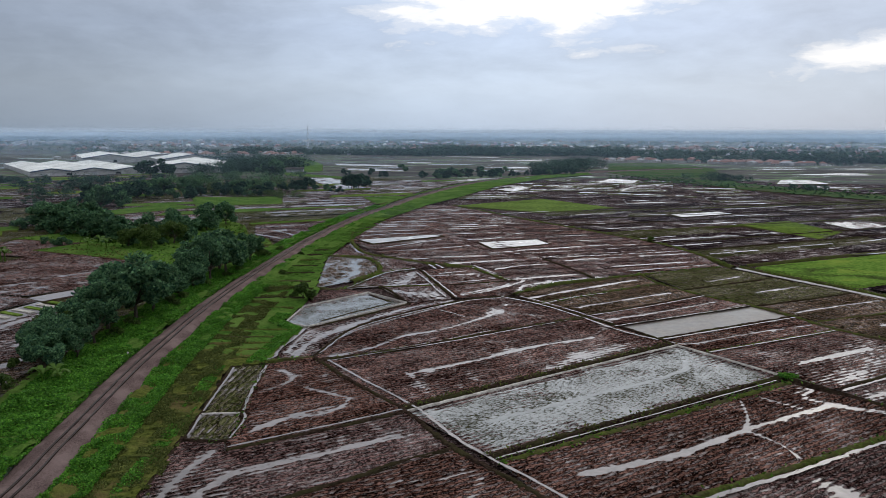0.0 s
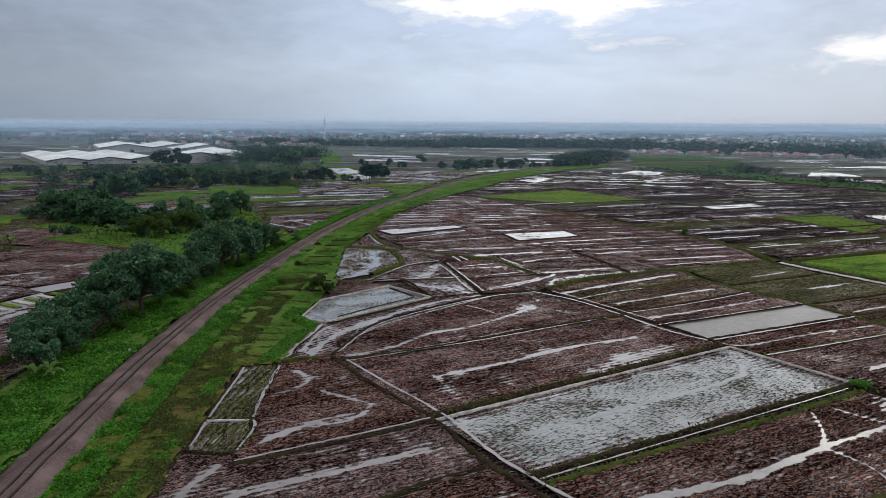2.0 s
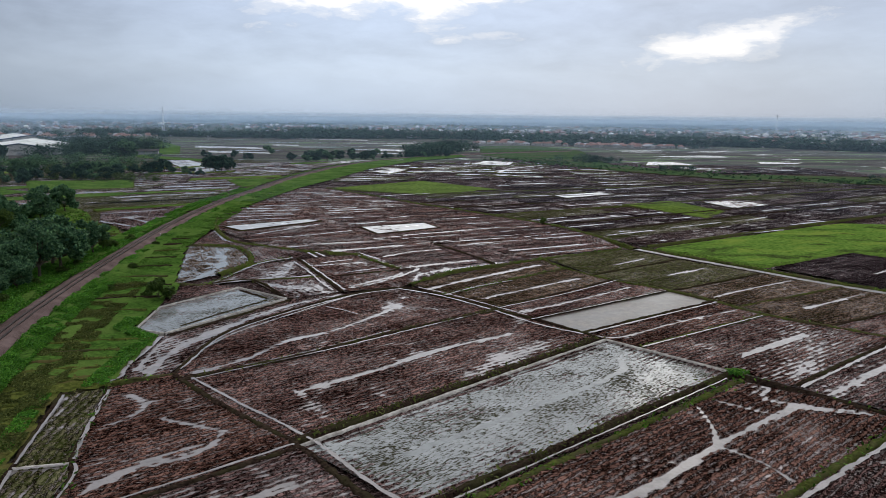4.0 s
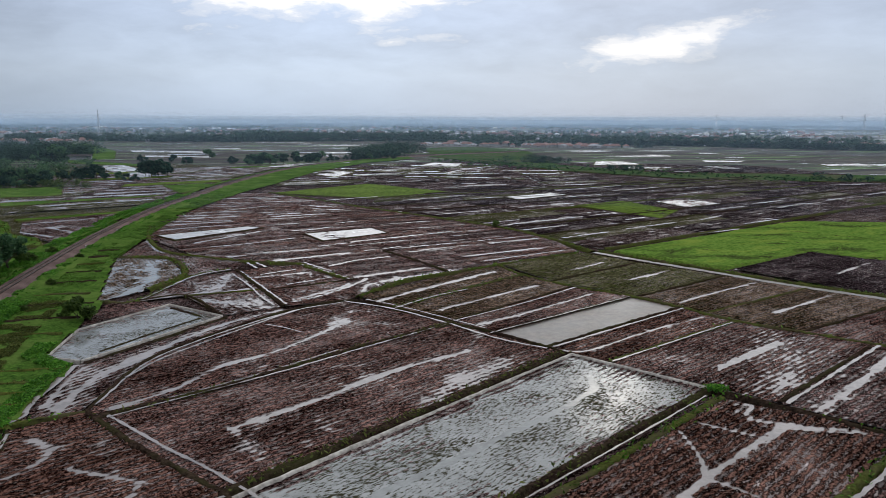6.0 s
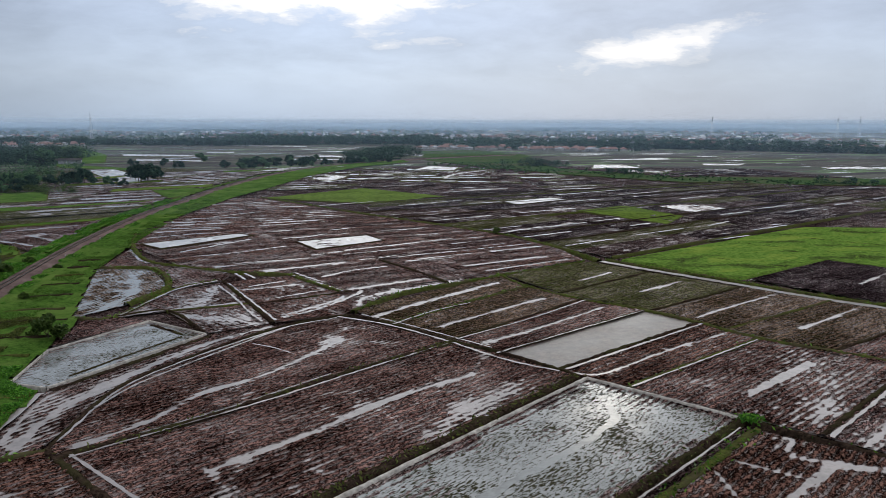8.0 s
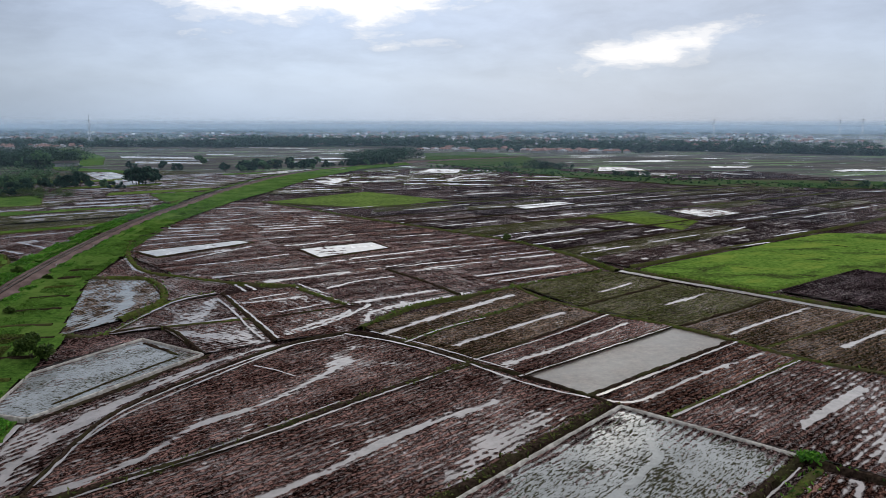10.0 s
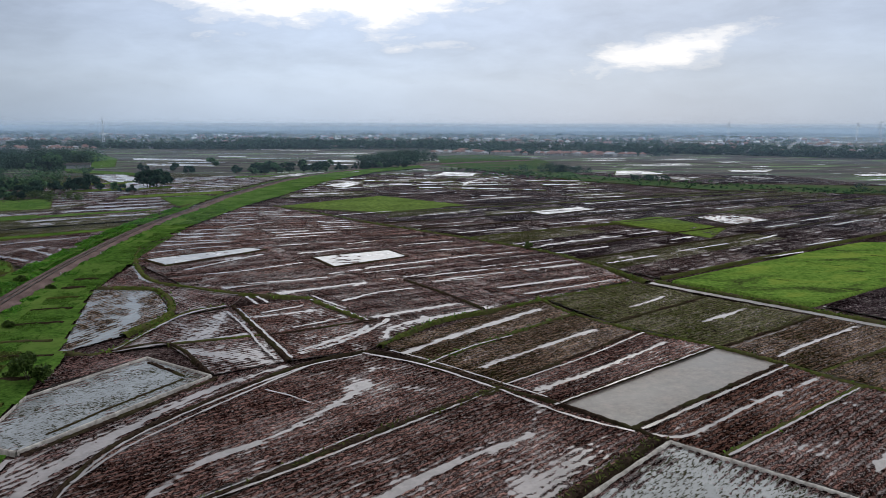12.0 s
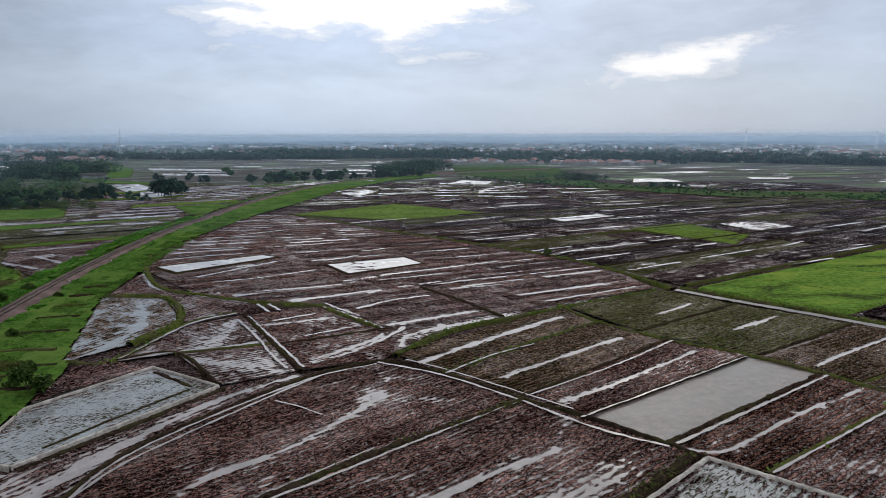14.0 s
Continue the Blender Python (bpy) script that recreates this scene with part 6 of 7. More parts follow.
crop([(-148, 262), (-118, 252), (-104, 243), (-84, 214), (-72, 200), (-66, 238), (-60, 262), (-70, 274), (-78, 300), (-96, 330), (-120, 301)], GRASS_WET, LEAF_SHRUB, "overgrown green ground below the field trees", 25, 1.0, 0.5, 0.6, 77)
looks = [(MUD_DARK, 1), (MUD_FAR, 1), (MUD_FAR, 1), (MUD_DARK, 1), (MUD_FAR_OLIVE, 0), ("green", 0), (MUD_DARK, 1), (MUD_FAR, 1), (MUD_FAR_OLIVE, 1)]
for k in range(19):
    y = 332 + 15 * k
    xr = float(np.interp(y, line[:, 1], line[:, 0])) - 9
    for c in range(3):
        x1, x0 = xr - 46 * c, xr - 46 * (c + 1) + 1.0
        rise = 0.45
        quad = [(x0, y - rise * (xr - x0)), (x1, y - rise * (xr - x1)), (x1, y - rise * (xr - x1) + 14.2), (x0, y - rise * (xr - x0) + 14.2)]
        if quad[0][1] < 322 or (quad[0][1] > 560 and c > 1):
            continue
        mat_, wet_ = looks[(k * 4 + c * 2) % 9]
        if mat_ == "green":
            crop(quad, GRASS_WET if k % 2 else RICE_FAR, LEAF_GRASS, "green strip of grass west of the railway", 24, 1.6, 0.0, 0.4, 30 + k)
        else:
            cx, cy = (quad[0][0] + quad[2][0]) / 2, (quad[0][1] + quad[2][1]) / 2
            fur = [([(cx - 16, cy - 16 * rise), (cx + 14, cy + 14 * rise)], 1.0 + 0.8 * random.random(), 0.5)] if wet_ else []
            paddy(quad, 24, mat_, "brown strip of wet field west of the railway", cell=1.0, dry=0.11, clod=0.14, drift=0.12, furrows=fur, seed=2000 + 9 * k + c, row=0.8)


far_west = [(-340, 640), (-215, 690), (-120, 560), (-150, 420), (-160, 330), (-128, 300), (-165, 240), (-132, 182), (-120, 110), (-90, 96), (-100, 60), (-340, 60)]
skip = [p for p, *_ in wide_west]
wrng = np.random.default_rng(41)
for r in range(44):
    for c in range(8):
        g = radians(28)
        x0, y0 = -345 + c * 43 * math.cos(g) + wrng.uniform(-2, 2), 60 + r * 15.5 + c * 43 * math.sin(g) - 60
        long, deep = wrng.uniform(37, 42), wrng.uniform(13.5, 15)
        co, si = math.cos(g), math.sin(g)
        quad = [(x0, y0), (x0 + long * co, y0 + long * si), (x0 + long * co - deep * si, y0 + long * si + deep * co), (x0 - deep * si, y0 + deep * co)]
        mid_ = (sum(q[0] for q in quad) / 4, sum(q[1] for q in quad) / 4)
        corners = quad + [mid_]
        if not all(inside(far_west, np.array([x]), np.array([y]))[0] for x, y in corners) or any(inside(w, np.array([x]), np.array([y]))[0] for w in skip for x, y in corners):
            continue
        u = wrng.random()
        if u < 0.22:
            crop(quad, GRASS_WET if u < 0.14 else RICE_FAR, LEAF_GRASS, "green grassy plot of the western plain", math.degrees(g), 1.6, 0.0, 0.4, r * 8 + c)
        else:
            a, b = wrng.uniform(0.08, 0.3), wrng.uniform(0.6, 0.92)
            along = lambda f: (x0 + f * long * co - 0.5 * deep * si, y0 + f * long * si + 0.5 * deep * co)
            paddy(quad, 28, (MUD_FAR, MUD_FAR_DARK, MUD_FAR_OLIVE)[int(u * 29) % 3], "brown wet plot of the western plain", cell=1.2, dry=0.12, clod=0.14, drift=0.13,
                  furrows=[([along(a), along(b)], wrng.uniform(0.7, 1.3), 0.5)] if wrng.random() > 0.35 else [], seed=3000 + 8 * r + c, row=0.8, joined=True)


for (mud_, angle_), pieces in FAR_BEDS.items():
    shift = np.cumsum([0] + [len(v) for v, _ in pieces[:-1]])
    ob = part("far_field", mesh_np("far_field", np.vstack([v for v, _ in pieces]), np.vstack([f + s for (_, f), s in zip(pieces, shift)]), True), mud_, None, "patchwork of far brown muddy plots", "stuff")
    ob.matrix_world = pose(0, 0, 0, 0, 0, angle_)
    tagged(ob, category="fields")
tagged(part("far_flood", mesh_np("far_flood", np.vstack(FAR_WATER), np.arange(4 * len(FAR_WATER)).reshape(-1, 4)), WATER, None, "thin water standing in the far plots", "stuff"), category="water")


def seed_beds():
    """Pale seedling beds in rows with water between."""
    ob = thing("seed_beds", "pale green rice seedling beds in parallel rows", "seed bed", pose(-88, 152, 0, 0, 0, 62))
    part("standing_water", flat("standing_water", [(-95.5, 138), (-88.0, 164.5), (-82.6, 158.4), (-86, 134)], 0.02, ob.matrix_world.copy()), WATER, ob)
    for k in range(9):
        bm = bmesh.new()
        bmesh.ops.create_cube(bm, size=1, matrix=Matrix.Translation((-10 + k * 2.7, 0.2, 0.12)) @ Matrix.Diagonal((1.3, 6.2, 0.24, 1)))
        bmesh.ops.bevel(bm, geom=bm.edges[:], offset=0.06, segments=1, affect="EDGES")
        part("bed", bm, BUND_PALE if k % 2 else RICE_FAR, ob)
    return ob


seed_beds()

# ---------------------------------------------------------------- far plain: floods, reeds, woods, village
for poly in ([(84, 474), (146, 446), (145, 441), (82, 467)],):
    pond(poly, "long far flooded plot mirroring the sky", WATER_CLEAR, 0.24, drifts=0.225, grain=1.3)
for poly in ([(222, 1020), (272, 1005), (268, 975), (220, 990)],
             [(-101, 1234), (-74, 1229), (-69, 1170), (-94, 1172)],
             [(245, 1144), (299, 1080), (282, 1030), (226, 1070)],
             [(213, 743), (238, 726), (216, 683), (201, 698)],
             [(263, 602), (285, 598), (279.6, 556), (240, 556)],
             [(251, 531), (277, 532), (265, 496), (249, 506)],
             [(356, 600), (387, 585), (369, 568), (344, 575)],
             [(412, 531), (453, 538), (445, 510), (405, 512)],
             [(-420, 1500), (-250, 1560), (-240, 1500), (-400, 1450)],
             [(60, 1000), (130, 1010), (128, 985), (62, 980)]):
    pond(poly, "far pond bright with sky", WATER_MILKY, 0.10, drifts=0.265, grain=1.3)
for poly in ([(-124.6, 889.5), (-45, 845.8), (-43, 812), (-116, 840)],
             [(-96, 771.8), (-37, 738.7), (-35.6, 712), (-90.6, 735)],
             [(-44, 935), (-14, 930), (-13, 895), (-42, 900)],
             [(-21, 1191), (81, 1119), (76, 1075), (-20, 1140)],
             [(150, 520), (200, 505), (198, 498), (150, 510)]):
    pond(poly, "far flooded plot mirroring the sky", WATER_MILKY, 0.10, drifts=0.255, grain=1.3)
for poly in ([(109, 563), (131, 606), (150, 590), (136, 552)], [(34, 492), (53, 521), (58, 506), (43, 473)], [(47, 618), (72, 636), (69, 613), (52, 602)], [(-2, 562), (30, 612), (64, 634), (28, 575)]):
    pond(poly, "bright flood beyond the railway meadow", WATER_MILKY, 0.30, drifts=0.25, grain=1.3)
for poly in ([(-107, 609), (-91, 618), (-66, 550), (-83, 532)],):
    pond(poly, "ragged flooded plot among small trees", WATER_MILKY, 0.24, drifts=0.25, grain=1.3)
for poly in ([(-78, 546), (-65, 553), (-57, 490), (-67, 476)],):
    pond(poly, "flooded plot behind a row of small trees", WATER_MILKY, 0.24, drifts=0.25, grain=1.3)

crop(MARSH, MARSH_GRASS, LEAF_GRASS, "wide green marsh along the far creek", 10, 4.0, 0.0, edge=0.2)
rng = np.random.default_rng(17)
for _ in range(30):
    x, y = rng.uniform(15, 190), rng.uniform(445, 660)
    if np.interp(y, line[:, 1], line[:, 0]) + 8 > x or inside(MARSH, np.array([x]), np.array([y]))[0]:
        continue
    a, w, d = rng.uniform(-0.25, 0.3), rng.uniform(12, 32), rng.uniform(3, 9)
    c, si = math.cos(a), math.sin(a)
    pond([(x, y), (x + w * c, y + w * si), (x + w * c - d * si + rng.uniform(-4, 4), y + w * si + d * c), (x - d * si, y + d * c)], "sliver of flooded plot mirroring the sky", WATER_CLEAR, 0.20, drifts=0.24, grain=0.9)


def wood(name, label, spots, mat_, per=110, size=1.5):
    """Far trees, too many to count: spots are (x, y, height); each a crown of rounded lobes that reaches down to its undergrowth."""
    c = []
    for x, y, h in spots:
        n = per
        lob = rng.normal(0, 1, (7, 3)) * (h * 0.34, h * 0.34, 0) + (x, y, 0)
        lob[:, 2] = h * rng.uniform(0.25, 0.72, 7)
        d = rng.normal(size=(n, 3))
        d /= np.linalg.norm(d, axis=1)[:, None]
        p = lob[rng.integers(0, 7, n)] + d * (h * 0.28 * rng.random(n) ** 0.35)[:, None] * (1.15, 1.15, 0.85)
        k = n // 5
        p[:k, 2] *= 0.5 * rng.random(k)
        p[:, 2] = np.maximum(p[:, 2], 0.3)
        c.append(p)
    ob = part(name, leaf_cards(name, np.vstack(c), size, rng, 0.65, 1.0), mat_, None, label, "stuff")
    return tagged(ob, category="woodland")


def strewn(line_, n, spread_, h):
    p = curve(line_, 4)
    i = rng.integers(0, len(p), n)
    q = p[i] + rng.normal(0, 1, (n, 2)) * spread_
    return [(x, y, rng.uniform(*h)) for x, y in q]


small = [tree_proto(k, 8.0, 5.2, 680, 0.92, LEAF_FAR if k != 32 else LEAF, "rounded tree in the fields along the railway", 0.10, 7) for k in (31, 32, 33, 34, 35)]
grove = strewn([(-190, 410), (-150, 425), (-112, 440), (-95, 440)], 20, (9, 8), (0.6, 0.95))
grove += [(-143, 640, 1.6), (-150, 645, 1.3)] + strewn([(-140, 470), (-118, 470), (-100, 440)], 10, (8, 8), (0.6, 0.9))
grove += [(-59, 497, 1.25), (-54, 495, 1.3), (-50, 503, 1.0), (-62, 505, 1.1), (-36, 700, 1.0), (-48, 616, 0.75), (-46, 620, 0.7), (-86, 478, 0.5), (-79, 480, 0.5), (-72, 478, 0.6), (-66, 466, 0.55), (-63, 469, 0.5), (-90, 474, 0.55)]
grove += strewn([(-8, 614), (9, 656), (32, 695), (57, 709)], 26, (3, 4), (0.4, 0.95)) + strewn([(-110, 650), (-60, 640)], 6, (14, 10), (0.4, 0.7))
grove += [(-238, 628, 1.7), (-230, 636, 1.8), (-246, 632, 1.4), (-223, 630, 1.3)]
grove += [(-132, 614, 1.9), (-137, 617, 1.5)] + strewn([(-176, 392), (-168, 420), (-156, 446)], 12, (4, 4), (0.8, 1.3)) + strewn([(-112, 480), (-98, 470), (-90, 486)], 8, (6, 8), (0.7, 1.1))
grove += strewn([(-9, 606), (23, 618), (49, 634), (88, 660), (112, 668)], 40, (4, 5), (0.45, 0.95))
spread(small, grove, rng)
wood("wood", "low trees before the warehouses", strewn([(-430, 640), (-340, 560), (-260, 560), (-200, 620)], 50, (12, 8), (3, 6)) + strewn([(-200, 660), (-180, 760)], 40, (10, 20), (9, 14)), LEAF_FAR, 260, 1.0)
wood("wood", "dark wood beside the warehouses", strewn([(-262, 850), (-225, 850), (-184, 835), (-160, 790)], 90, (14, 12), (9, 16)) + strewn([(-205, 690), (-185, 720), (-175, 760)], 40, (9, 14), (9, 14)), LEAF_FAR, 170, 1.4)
wood("wood", "orchard trees in ragged rows", strewn([(-186, 522), (-136, 512), (-112, 530)], 30, (6, 5), (5, 9)) + strewn([(-200, 570), (-150, 585), (-125, 600)], 26, (9, 7), (5, 9)), LEAF_MID, 260, 0.9)
wood("bushes", "light green bushes at the edge of the orchard", strewn([(-135, 448), (-105, 442), (-82, 432)], 34, (8, 5), (2.5, 5)) + strewn([(-150, 500), (-120, 490), (-100, 500)], 30, (9, 6), (2.5, 5)), LEAF_LIGHT, 260, 0.55)
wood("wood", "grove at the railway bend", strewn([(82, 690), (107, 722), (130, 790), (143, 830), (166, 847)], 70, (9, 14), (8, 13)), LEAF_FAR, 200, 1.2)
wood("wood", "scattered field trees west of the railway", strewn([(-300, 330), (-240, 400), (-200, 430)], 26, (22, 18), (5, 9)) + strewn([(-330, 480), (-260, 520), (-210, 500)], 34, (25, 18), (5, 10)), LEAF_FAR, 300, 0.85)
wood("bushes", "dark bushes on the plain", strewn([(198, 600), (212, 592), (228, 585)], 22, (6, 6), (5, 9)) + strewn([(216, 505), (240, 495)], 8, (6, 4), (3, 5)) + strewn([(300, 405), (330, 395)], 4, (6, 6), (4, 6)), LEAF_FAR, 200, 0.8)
reeds = strewn([(160, 640), (180, 560), (230, 490), (258, 440), (300, 402), (360, 372), (430, 345)], 520, (14, 9), (0.7, 1.6))
wood("reeds", "green reeds along the far creek", reeds, LEAF_REED, 40, 0.8)


def broken(spots_, cell, cut, seed):
    """Only the spots that fall in clumps."""
    return [q for q in spots_ if vnoise(np.array([q[0] / cell]), np.array([q[1] / cell]), seed)[0] > cut]


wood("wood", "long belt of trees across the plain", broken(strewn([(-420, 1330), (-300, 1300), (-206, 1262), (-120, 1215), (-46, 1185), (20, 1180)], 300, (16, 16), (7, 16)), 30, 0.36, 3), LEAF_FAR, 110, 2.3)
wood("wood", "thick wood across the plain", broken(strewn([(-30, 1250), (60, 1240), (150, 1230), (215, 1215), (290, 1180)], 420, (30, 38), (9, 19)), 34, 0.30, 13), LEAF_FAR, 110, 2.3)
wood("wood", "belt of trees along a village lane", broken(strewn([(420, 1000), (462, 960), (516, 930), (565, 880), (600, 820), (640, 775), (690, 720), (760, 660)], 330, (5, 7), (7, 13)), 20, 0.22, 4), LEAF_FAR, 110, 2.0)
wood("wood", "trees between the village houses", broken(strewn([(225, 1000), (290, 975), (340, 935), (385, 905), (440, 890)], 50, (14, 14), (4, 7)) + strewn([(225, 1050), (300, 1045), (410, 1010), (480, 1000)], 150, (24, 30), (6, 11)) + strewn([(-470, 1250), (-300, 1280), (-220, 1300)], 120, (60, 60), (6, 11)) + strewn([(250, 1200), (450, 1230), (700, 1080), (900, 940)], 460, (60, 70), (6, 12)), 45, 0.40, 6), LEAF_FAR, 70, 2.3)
far = [(rng.uniform(-2400, 2800), 1250 + 3000 * rng.random() ** 1.6, rng.uniform(5, 12)) for _ in range(13000)]
far = [q for q in far if vnoise(np.array([q[0] / 150]), np.array([q[1] / 90]), 5)[0] > 0.58 and not (-520 < q[0] < 60 and q[1] < 1700) and q[0] < 0.75 * q[1]]
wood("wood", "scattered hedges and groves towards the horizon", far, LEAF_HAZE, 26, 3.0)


def far_plots():
    """Flooded plots of the farthest plain, past counting: long slivers of bright water."""
    r_ = np.random.default_rng(77)
    v, f = [], []
    while len(f) < 260:
        y = 1230 + 3100 * r_.random() ** 1.3
        x = r_.uniform(-0.8, 0.85) * y
        if vnoise(np.array([x / 260]), np.array([y / 120]), 41)[0] < 0.5:
            continue
        w, d, a = r_.uniform(14, 60) * y / 1600, r_.uniform(8, 30) * y / 1600, r_.uniform(-0.25, 0.35)
        quad = np.array([(-w, -d), (w, -d * r_.uniform(0.5, 1)), (w * r_.uniform(0.6, 1), d), (-w * r_.uniform(0.6, 1), d)])
        co, si = math.cos(a), math.sin(a)
        f.append(np.arange(4) + 4 * len(f))
        v.append(np.c_[quad[:, 0] * co - quad[:, 1] * si + x, quad[:, 0] * si + quad[:, 1] * co + y, np.full(4, 0.12)])
    return tagged(part("far_ponds", mesh_np("far_ponds", np.vstack(v), np.array(f)), WATER_CLEAR, None, "flooded plots far out on the plain", "stuff"), category="water")


far_plots()


def house_proto(roof_mat, label, w, d, h, rise):
    ob = thing("house", label, "house", None, "village houses")
    bm = bmesh.new()
    bmesh.ops.create_cube(bm, size=1, matrix=Matrix.Translation((0, 0, h / 2)) @ Matrix.Diagonal((w, d, h, 1)))
    part("wall", bm, WALL_WHITE, ob)
    bm = bmesh.new()
    e = 0.6
    v = [bm.verts.new(q) for q in ((-w / 2 - e, -d / 2 - e, h - 0.2), (w / 2 + e, -d / 2 - e, h - 0.2), (w / 2 + e, d / 2 + e, h - 0.2), (-w / 2 - e, d / 2 + e, h - 0.2), (-w / 2 + d * 0.25, 0, h + rise), (w / 2 - d * 0.25, 0, h + rise))]
    for f in ((0, 1, 5, 4), (2, 3, 4, 5), (1, 2, 5), (3, 0, 4), (3, 2, 1, 0)):
        bm.faces.new([v[i] for i in f])
    part("roof", bm, roof_mat, ob)
    for x in (-w * 0.3, w * 0.3):
        bm = bmesh.new()
        bmesh.ops.create_cube(bm, size=1, matrix=Matrix.Translation((x, -d / 2 - 0.02, h * 0.55)) @ Matrix.Diagonal((1.3, 0.1, 1.2, 1)))
        part("window", bm, GLASS, ob)
    bm = bmesh.new()
    bmesh.ops.create_cube(bm, size=1, matrix=Matrix.Translation((0, -d / 2 - 0.02, 1.0)) @ Matrix.Diagonal((1.0, 0.1, 2.0, 1)))
    part("door", bm, BARK, ob)
    return ob


houses = [house_proto(ROOF_RED, "small village house with red tiled roof", 9, 7, 3.0, 2.4), house_proto(ROOF_GREY, "small village house with grey roof", 9, 7, 3.0, 2.0), house_proto(ROOF_RED, "village house with red tiled roof among trees", 11, 8, 3.2, 2.6), house_proto(ROOF_RED, "village house with red tiled roof among trees", 15, 9, 3.4, 3.0),
          house_proto(ROOF_GREY, "village house with grey sheet roof", 13, 9, 3.4, 1.8), house_proto(ROOF_RED, "low village house with faded tiled roof", 12, 9, 3.0, 2.2)]
spots = []
for line_, n, sp_ in (([(215, 990), (280, 960), (330, 920), (375, 890), (425, 880)], 60, (10, 14)), ([(330, 1250), (500, 1300), (640, 1190)], 44, (40, 50)), ([(600, 1080), (700, 990), (820, 880)], 60, (36, 36)), ([(-470, 1180), (-340, 1200), (-250, 1230)], 60, (50, 30)), ([(-330, 960), (-460, 1010)], 14, (40, 20)),
                      ([(100, 1500), (300, 1560), (600, 1500)], 20, (90, 80)), ([(600, 1450), (830, 1800), (1100, 1500)], 30, (120, 120)), ([(-800, 1700), (-400, 1800), (-200, 1600)], 30, (150, 150)), ([(1000, 1290), (1080, 1250)], 24, (60, 40))):
    p = curve(line_, 4)
    for _ in range(n):
        q = p[rng.integers(0, len(p))] + rng.normal(0, 1, 2) * sp_
        spots.append((q[0], q[1], rng.uniform(0.6, 1.0)))
order = rng.permutation(len(spots))
spread(houses, [spots[i] for i in order], rng, 0.0)


def far_roofs(mat_, label, n, seed):
    """Roofs of the far villages, past counting: low hipped prisms on walls."""
    r_ = np.random.default_rng(seed)
    base = np.array([(-1, -1, 0), (1, -1, 0), (1, 1, 0), (-1, 1, 0), (-1.1, -1.15, 0.55), (1.1, -1.15, 0.55), (1.1, 1.15, 0.55), (-1.1, 1.15, 0.55), (-0.7, 0, 1), (0.7, 0, 1)])
    quads = np.array([(0, 1, 5, 4), (1, 2, 6, 5), (2, 3, 7, 6), (3, 0, 4, 7), (4, 5, 9, 8), (6, 7, 8, 9), (5, 6, 9, 9), (7, 4, 8, 8)])
    vs = []
    while len(vs) < n:
        y = 1250 + 1900 * r_.random() ** 1.5
        x = r_.uniform(-0.7, 0.8) * y
        if vnoise(np.array([x / 170]), np.array([y / 130]), 31)[0] < 0.55 or (-400 < x < 30 and y < 1350):
            continue
        a = r_.uniform(0, math.pi)
        s = base * (r_.uniform(3.5, 7), r_.uniform(2.6, 4), r_.uniform(4, 5.5))
        vs.append(np.c_[s[:, 0] * math.cos(a) - s[:, 1] * math.sin(a) + x, s[:, 0] * math.sin(a) + s[:, 1] * math.cos(a) + y, s[:, 2]])
    tri = np.vstack([quads[:6][:, [0, 1, 2]], quads[:6][:, [0, 2, 3]], quads[6:][:, [0, 1, 2]]])
    f = (tri[None] + 10 * np.arange(n)[:, None, None]).reshape(-1, 3)
    return tagged(part("far_roofs", mesh_np("far_roofs", np.vstack(vs), f), mat_, None, label, "stuff"), category="houses")


far_roofs(ROOF_RED, "red roofs of far villages in the haze", 330, 5)
far_roofs(ROOF_WHITE, "pale sheet roofs of far villages", 70, 6)
far_roofs(ROOF_GREY, "grey roofs of far villages", 200, 7)


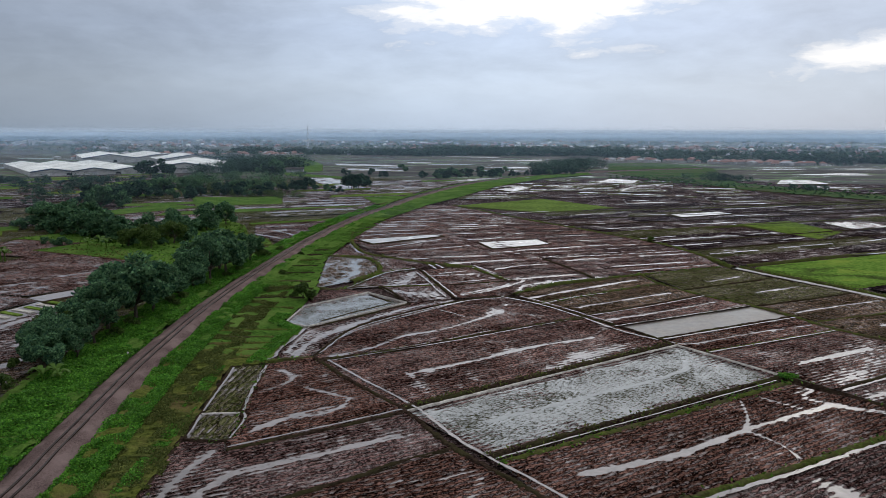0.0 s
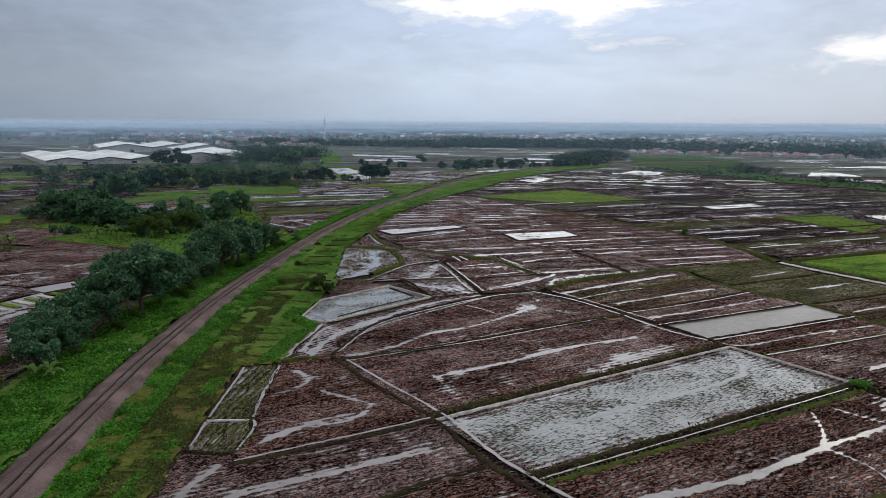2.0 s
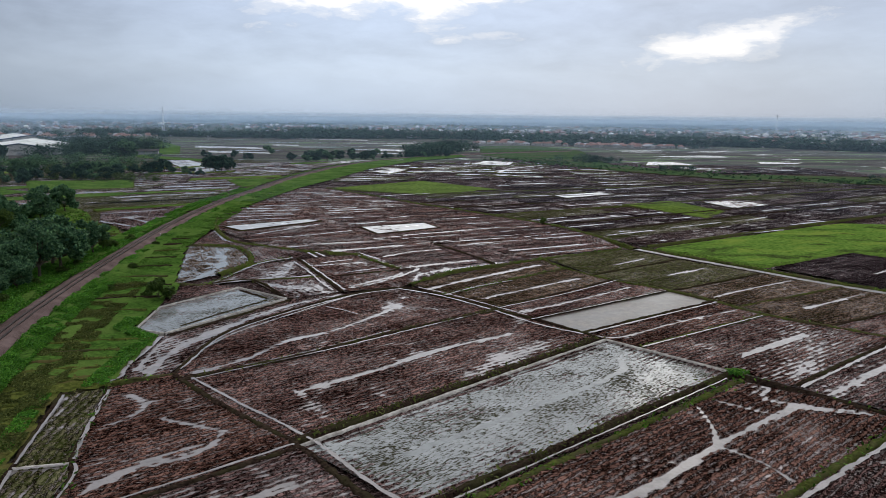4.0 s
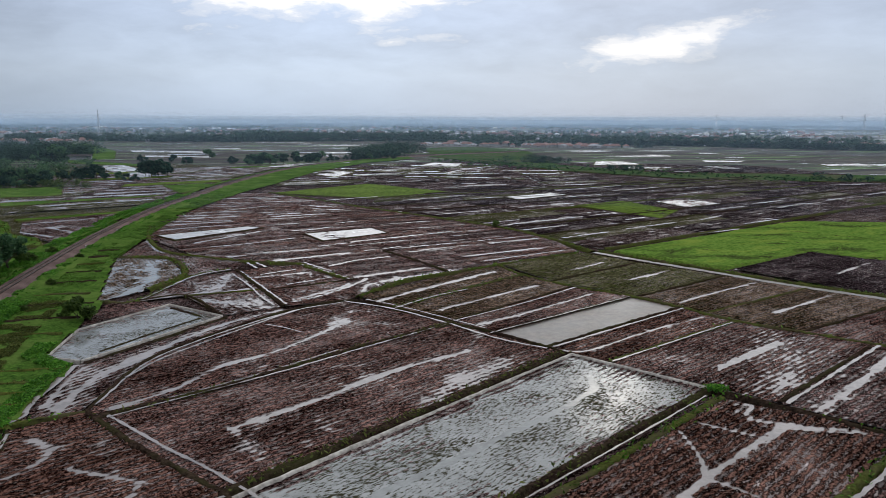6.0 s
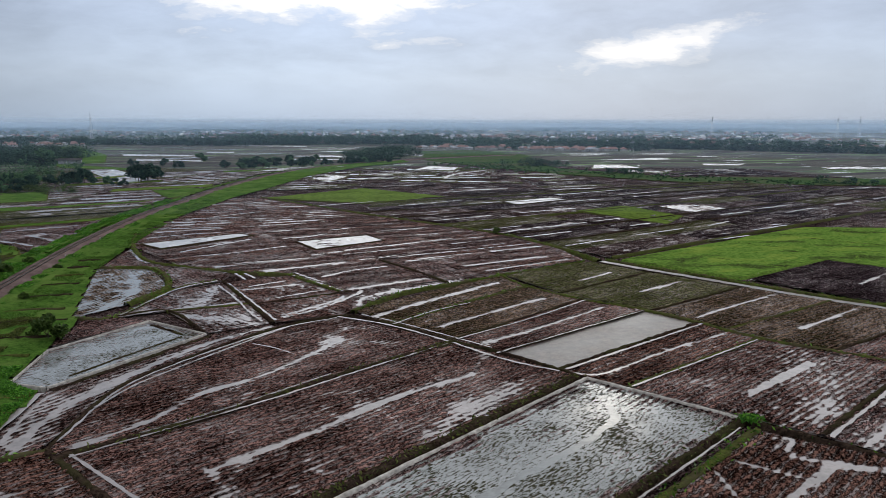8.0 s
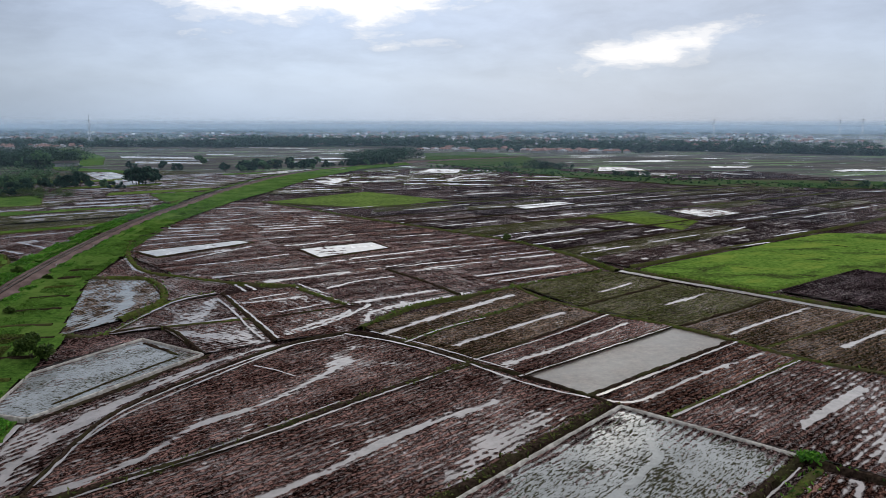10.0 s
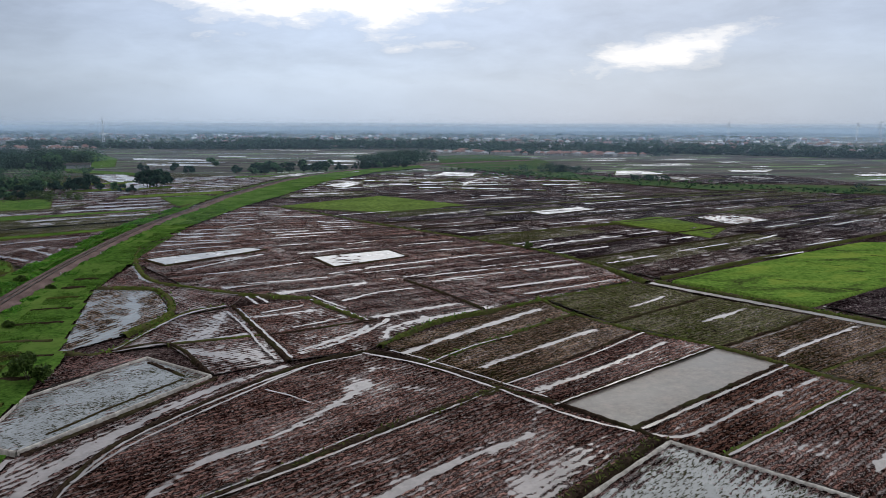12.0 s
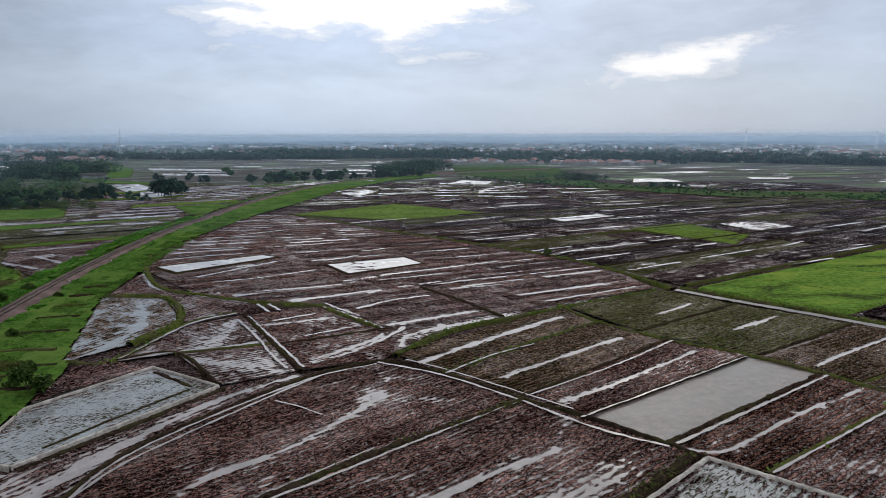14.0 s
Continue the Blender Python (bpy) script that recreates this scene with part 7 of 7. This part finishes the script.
def warehouse(x, y, w, d, h, turn, ridges, label):
    """A low industrial hall with a row of shallow gabled roofs and a plinth wall."""
    ob = thing("warehouse", label, "warehouse", pose(x, y, 0, 0, 0, turn), "warehouse halls")
    bm = bmesh.new()
    bmesh.ops.create_cube(bm, size=1, matrix=Matrix.Translation((0, 0, h / 2)) @ Matrix.Diagonal((w, d, h, 1)))
    part("wall", bm, WALL_WHITE, ob)
    bay = w / ridges
    rise = bay * 0.075
    for k in range(ridges):
        x0 = -w / 2 + k * bay
        bm = bmesh.new()
        e = 0.8 if ridges == 1 else 0.0
        v = [bm.verts.new(q) for q in ((x0 - e, -d / 2 - 1, h), (x0 + bay + e, -d / 2 - 1, h), (x0 + bay / 2, -d / 2 - 1, h + rise), (x0 - e, d / 2 + 1, h), (x0 + bay + e, d / 2 + 1, h), (x0 + bay / 2, d / 2 + 1, h + rise))]
        for f in ((5, 4, 3), (0, 2, 5, 3), (2, 1, 4, 5), (1, 0, 3, 4)):
            bm.faces.new([v[i] for i in f])
        roof = part("roof", bm, ROOF_WHITE, ob, "pale sheet roof")
        bm = bmesh.new()
        bm.faces.new([bm.verts.new(q) for q in ((x0, -d / 2 - 0.6, h - 0.2), (x0 + bay, -d / 2 - 0.6, h - 0.2), (x0 + bay / 2, -d / 2 - 0.6, h + rise - 0.2))])
        part("gable", bm, WALL_WHITE, roof, "white gable wall")
        for sx in (0, 1):
            bm = bmesh.new()
            limb(bm, (x0 + sx * bay, -d / 2 - 1.1, h - 0.1), (x0 + bay / 2, -d / 2 - 1.1, h + rise - 0.1), 0.42, 0.42, 4)
            part("fascia", bm, WALL_HALL, roof, "dark blue gable fascia")
    for k in range(5):
        bm = bmesh.new()
        bmesh.ops.create_cube(bm, size=1, matrix=Matrix.Translation((-w / 2 + (k + 0.5) * w / 5, -d / 2, h * 0.35)) @ Matrix.Diagonal((4, 0.3, h * 0.5, 1)))
        part("loading_door", bm, GLASS if k % 2 else ROOF_GREY, ob)
    return ob


warehouse(-348, 728, 96, 190, 3.6, 35, 3, "vast pale gabled warehouse hall")
warehouse(-395, 975, 114, 150, 5.5, 28, 2, "long white warehouse hall behind")
warehouse(-245, 752, 62, 150, 4.6, 14, 1, "pale warehouse hall with low roof")
warehouse(800, 2010, 52, 24, 9, -22, 1, "long white hall beyond the village")
warehouse(-1020, 1990, 150, 40, 8, 25, 2, "long pale factory hall far away")
warehouse(-820, 2080, 110, 40, 8, 20, 2, "long pale factory hall far away")
warehouse(-300, 905, 70, 90, 5.5, 28, 1, "white warehouse hall between others")


def shed(x, y, turn):
    """A long low open shed with a dark sheet roof on posts."""
    ob = thing("field_shed", "long low dark shed beside the far green rice", "shed", pose(x, y, 0, 0, 0, turn))
    for x0 in (-6, 4.5):
        bm = bmesh.new()
        v = [bm.verts.new(q) for q in ((x0 - 5.4, -3.6, 2.8), (x0 + 5.4, -3.6, 2.8), (x0 + 5.4, 0, 4.4), (x0 - 5.4, 0, 4.4), (x0 + 5.4, 3.6, 2.8), (x0 - 5.4, 3.6, 2.8))]
        for f in ((0, 1, 2, 3), (3, 2, 4, 5)):
            bm.faces.new([v[i] for i in f])
        bmesh.ops.solidify(bm, geom=bm.faces[:], thickness=0.15)
        part("roof", bm, RUST, ob, "dark weathered sheet roof")
        bm = bmesh.new()
        bmesh.ops.create_cube(bm, size=1, matrix=Matrix.Translation((x0, 0.4, 1.35)) @ Matrix.Diagonal((9.6, 5.2, 2.7, 1)))
        part("wall", bm, ROOF_GREY, ob)
    return ob


shed(-136, 701, 4)


def lattice_tower(x, y, h, base, arms, label, name):
    """A steel lattice tower: four tapering legs, cross bracing, and arms where it carries lines."""
    ob = thing(name, label, "tower", pose(x, y, 0), "steel towers")
    half = lambda z: base / 2 * (1 - 0.85 * z / h)
    for sx, sy in ((-1, -1), (1, -1), (1, 1), (-1, 1)):
        bm = bmesh.new()
        limb(bm, (sx * base / 2, sy * base / 2, 0), (sx * half(h), sy * half(h), h), 0.2, 0.13, 5)
        part("leg", bm, STEEL, ob)
    bm = bmesh.new()
    zs = np.linspace(0, h, 11)
    for z0, z1 in zip(zs, zs[1:]):
        a, b = half(z0), half(z1)
        for (p, q) in (((-1, -1), (1, -1)), ((1, -1), (1, 1)), ((1, 1), (-1, 1)), ((-1, 1), (-1, -1))):
            limb(bm, (p[0] * a, p[1] * a, z0), (q[0] * b, q[1] * b, z1), 0.06, 0.06, 4)
            limb(bm, (q[0] * a, q[1] * a, z0), (p[0] * b, p[1] * b, z1), 0.06, 0.06, 4)
    part("bracing", bm, STEEL, ob)
    for z, w in arms:
        bm = bmesh.new()
        limb(bm, (-w, 0, z), (w, 0, z + 0.6), 0.25, 0.25, 5)
        limb(bm, (-w, 0, z), (0, 0, z + 2.2), 0.12, 0.12, 4)
        limb(bm, (w, 0, z), (0, 0, z + 2.2), 0.12, 0.12, 4)
        part("cross_arm", bm, STEEL, ob)
    bm = bmesh.new()
    limb(bm, (0, 0, h), (0, 0, h + 3), 0.12, 0.05, 5)
    part("mast", bm, STEEL, ob)
    return ob


lattice_tower(-275, 1580, 46, 4, [], "slender steel telecom tower", "telecom_tower")
for bearing, dist, h in ((33.2, 2200, 47), (41.0, 2150, 44), (42.3, 2120, 47)):
    lattice_tower(dist * math.sin(radians(bearing)), 42 + dist * math.cos(radians(bearing)), h, 6, [(h * 0.72, 8), (h * 0.84, 9), (h * 0.95, 7)], "distant steel power pylon", "power_pylon")


def backdrop():
    """The hazy distance: a far glowing ring painted with dim hills and woods in haze, that fades into the sky."""
    m, nt, b = material("hazy_distance")
    nt.nodes.remove(b)
    p = world_pos(nt)
    s = nt.nodes.new("ShaderNodeSeparateXYZ")
    link(nt, p, s.inputs[0])
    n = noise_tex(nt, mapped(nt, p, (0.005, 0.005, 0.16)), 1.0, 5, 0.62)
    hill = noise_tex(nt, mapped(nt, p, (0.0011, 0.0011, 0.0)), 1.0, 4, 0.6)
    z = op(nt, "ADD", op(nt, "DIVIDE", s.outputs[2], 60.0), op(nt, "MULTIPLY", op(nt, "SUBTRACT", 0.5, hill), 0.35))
    # distance haze painted into the glow, paler with height
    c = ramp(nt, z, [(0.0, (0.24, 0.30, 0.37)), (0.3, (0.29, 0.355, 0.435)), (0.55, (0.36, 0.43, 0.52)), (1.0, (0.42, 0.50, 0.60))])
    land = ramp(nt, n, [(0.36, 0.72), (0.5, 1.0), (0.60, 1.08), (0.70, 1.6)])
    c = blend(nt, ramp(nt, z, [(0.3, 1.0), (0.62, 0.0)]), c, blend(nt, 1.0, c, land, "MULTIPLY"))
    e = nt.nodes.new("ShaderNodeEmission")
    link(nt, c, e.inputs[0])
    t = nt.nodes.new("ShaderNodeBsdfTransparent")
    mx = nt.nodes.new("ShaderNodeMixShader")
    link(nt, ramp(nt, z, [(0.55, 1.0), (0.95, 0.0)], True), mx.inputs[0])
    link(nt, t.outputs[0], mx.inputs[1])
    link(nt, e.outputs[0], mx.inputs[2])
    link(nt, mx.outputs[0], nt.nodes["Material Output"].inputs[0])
    th = np.linspace(0, 2 * np.pi, 145)[:-1]
    k = len(th)
    zz = [-2, 20, 45, 90]
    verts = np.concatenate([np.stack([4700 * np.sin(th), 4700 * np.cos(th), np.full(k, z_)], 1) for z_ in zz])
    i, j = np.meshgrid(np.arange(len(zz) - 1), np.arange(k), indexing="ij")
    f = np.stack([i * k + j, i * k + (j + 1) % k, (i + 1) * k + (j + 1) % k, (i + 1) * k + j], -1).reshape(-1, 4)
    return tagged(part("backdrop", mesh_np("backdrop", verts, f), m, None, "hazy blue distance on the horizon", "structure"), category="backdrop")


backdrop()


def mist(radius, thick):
    """A see-through bluish ring added to imitate distance haze over the far plain, lit by the sky; it thins out
    upwards.
    """
    m, nt, b = material("haze_veil")
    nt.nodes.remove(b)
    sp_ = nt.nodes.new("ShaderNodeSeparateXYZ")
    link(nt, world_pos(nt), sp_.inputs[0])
    veil_tint = nt.nodes.new("ShaderNodeAddShader")
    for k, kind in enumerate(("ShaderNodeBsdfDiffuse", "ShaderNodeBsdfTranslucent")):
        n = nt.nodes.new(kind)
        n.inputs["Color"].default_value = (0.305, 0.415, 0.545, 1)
        link(nt, n.outputs[0], veil_tint.inputs[k])
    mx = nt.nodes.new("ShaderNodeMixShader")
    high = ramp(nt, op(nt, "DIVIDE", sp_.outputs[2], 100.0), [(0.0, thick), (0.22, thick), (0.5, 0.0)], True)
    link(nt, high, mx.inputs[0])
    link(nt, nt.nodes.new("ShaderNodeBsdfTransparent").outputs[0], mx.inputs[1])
    link(nt, veil_tint.outputs[0], mx.inputs[2])
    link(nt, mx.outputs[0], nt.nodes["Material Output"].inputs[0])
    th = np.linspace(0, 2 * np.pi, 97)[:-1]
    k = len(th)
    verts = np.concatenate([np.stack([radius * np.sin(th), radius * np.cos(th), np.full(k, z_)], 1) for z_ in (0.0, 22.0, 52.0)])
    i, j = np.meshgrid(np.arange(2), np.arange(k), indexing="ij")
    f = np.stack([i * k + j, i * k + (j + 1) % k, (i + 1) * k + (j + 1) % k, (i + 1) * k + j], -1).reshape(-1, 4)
    return tagged(part("mist", mesh_np("mist", verts, f), m, None, "see-through bluish ring imitating haze over the far plain", "structure"), category="mist")


# added ring sheets, denser with distance, imitate the haze of the air
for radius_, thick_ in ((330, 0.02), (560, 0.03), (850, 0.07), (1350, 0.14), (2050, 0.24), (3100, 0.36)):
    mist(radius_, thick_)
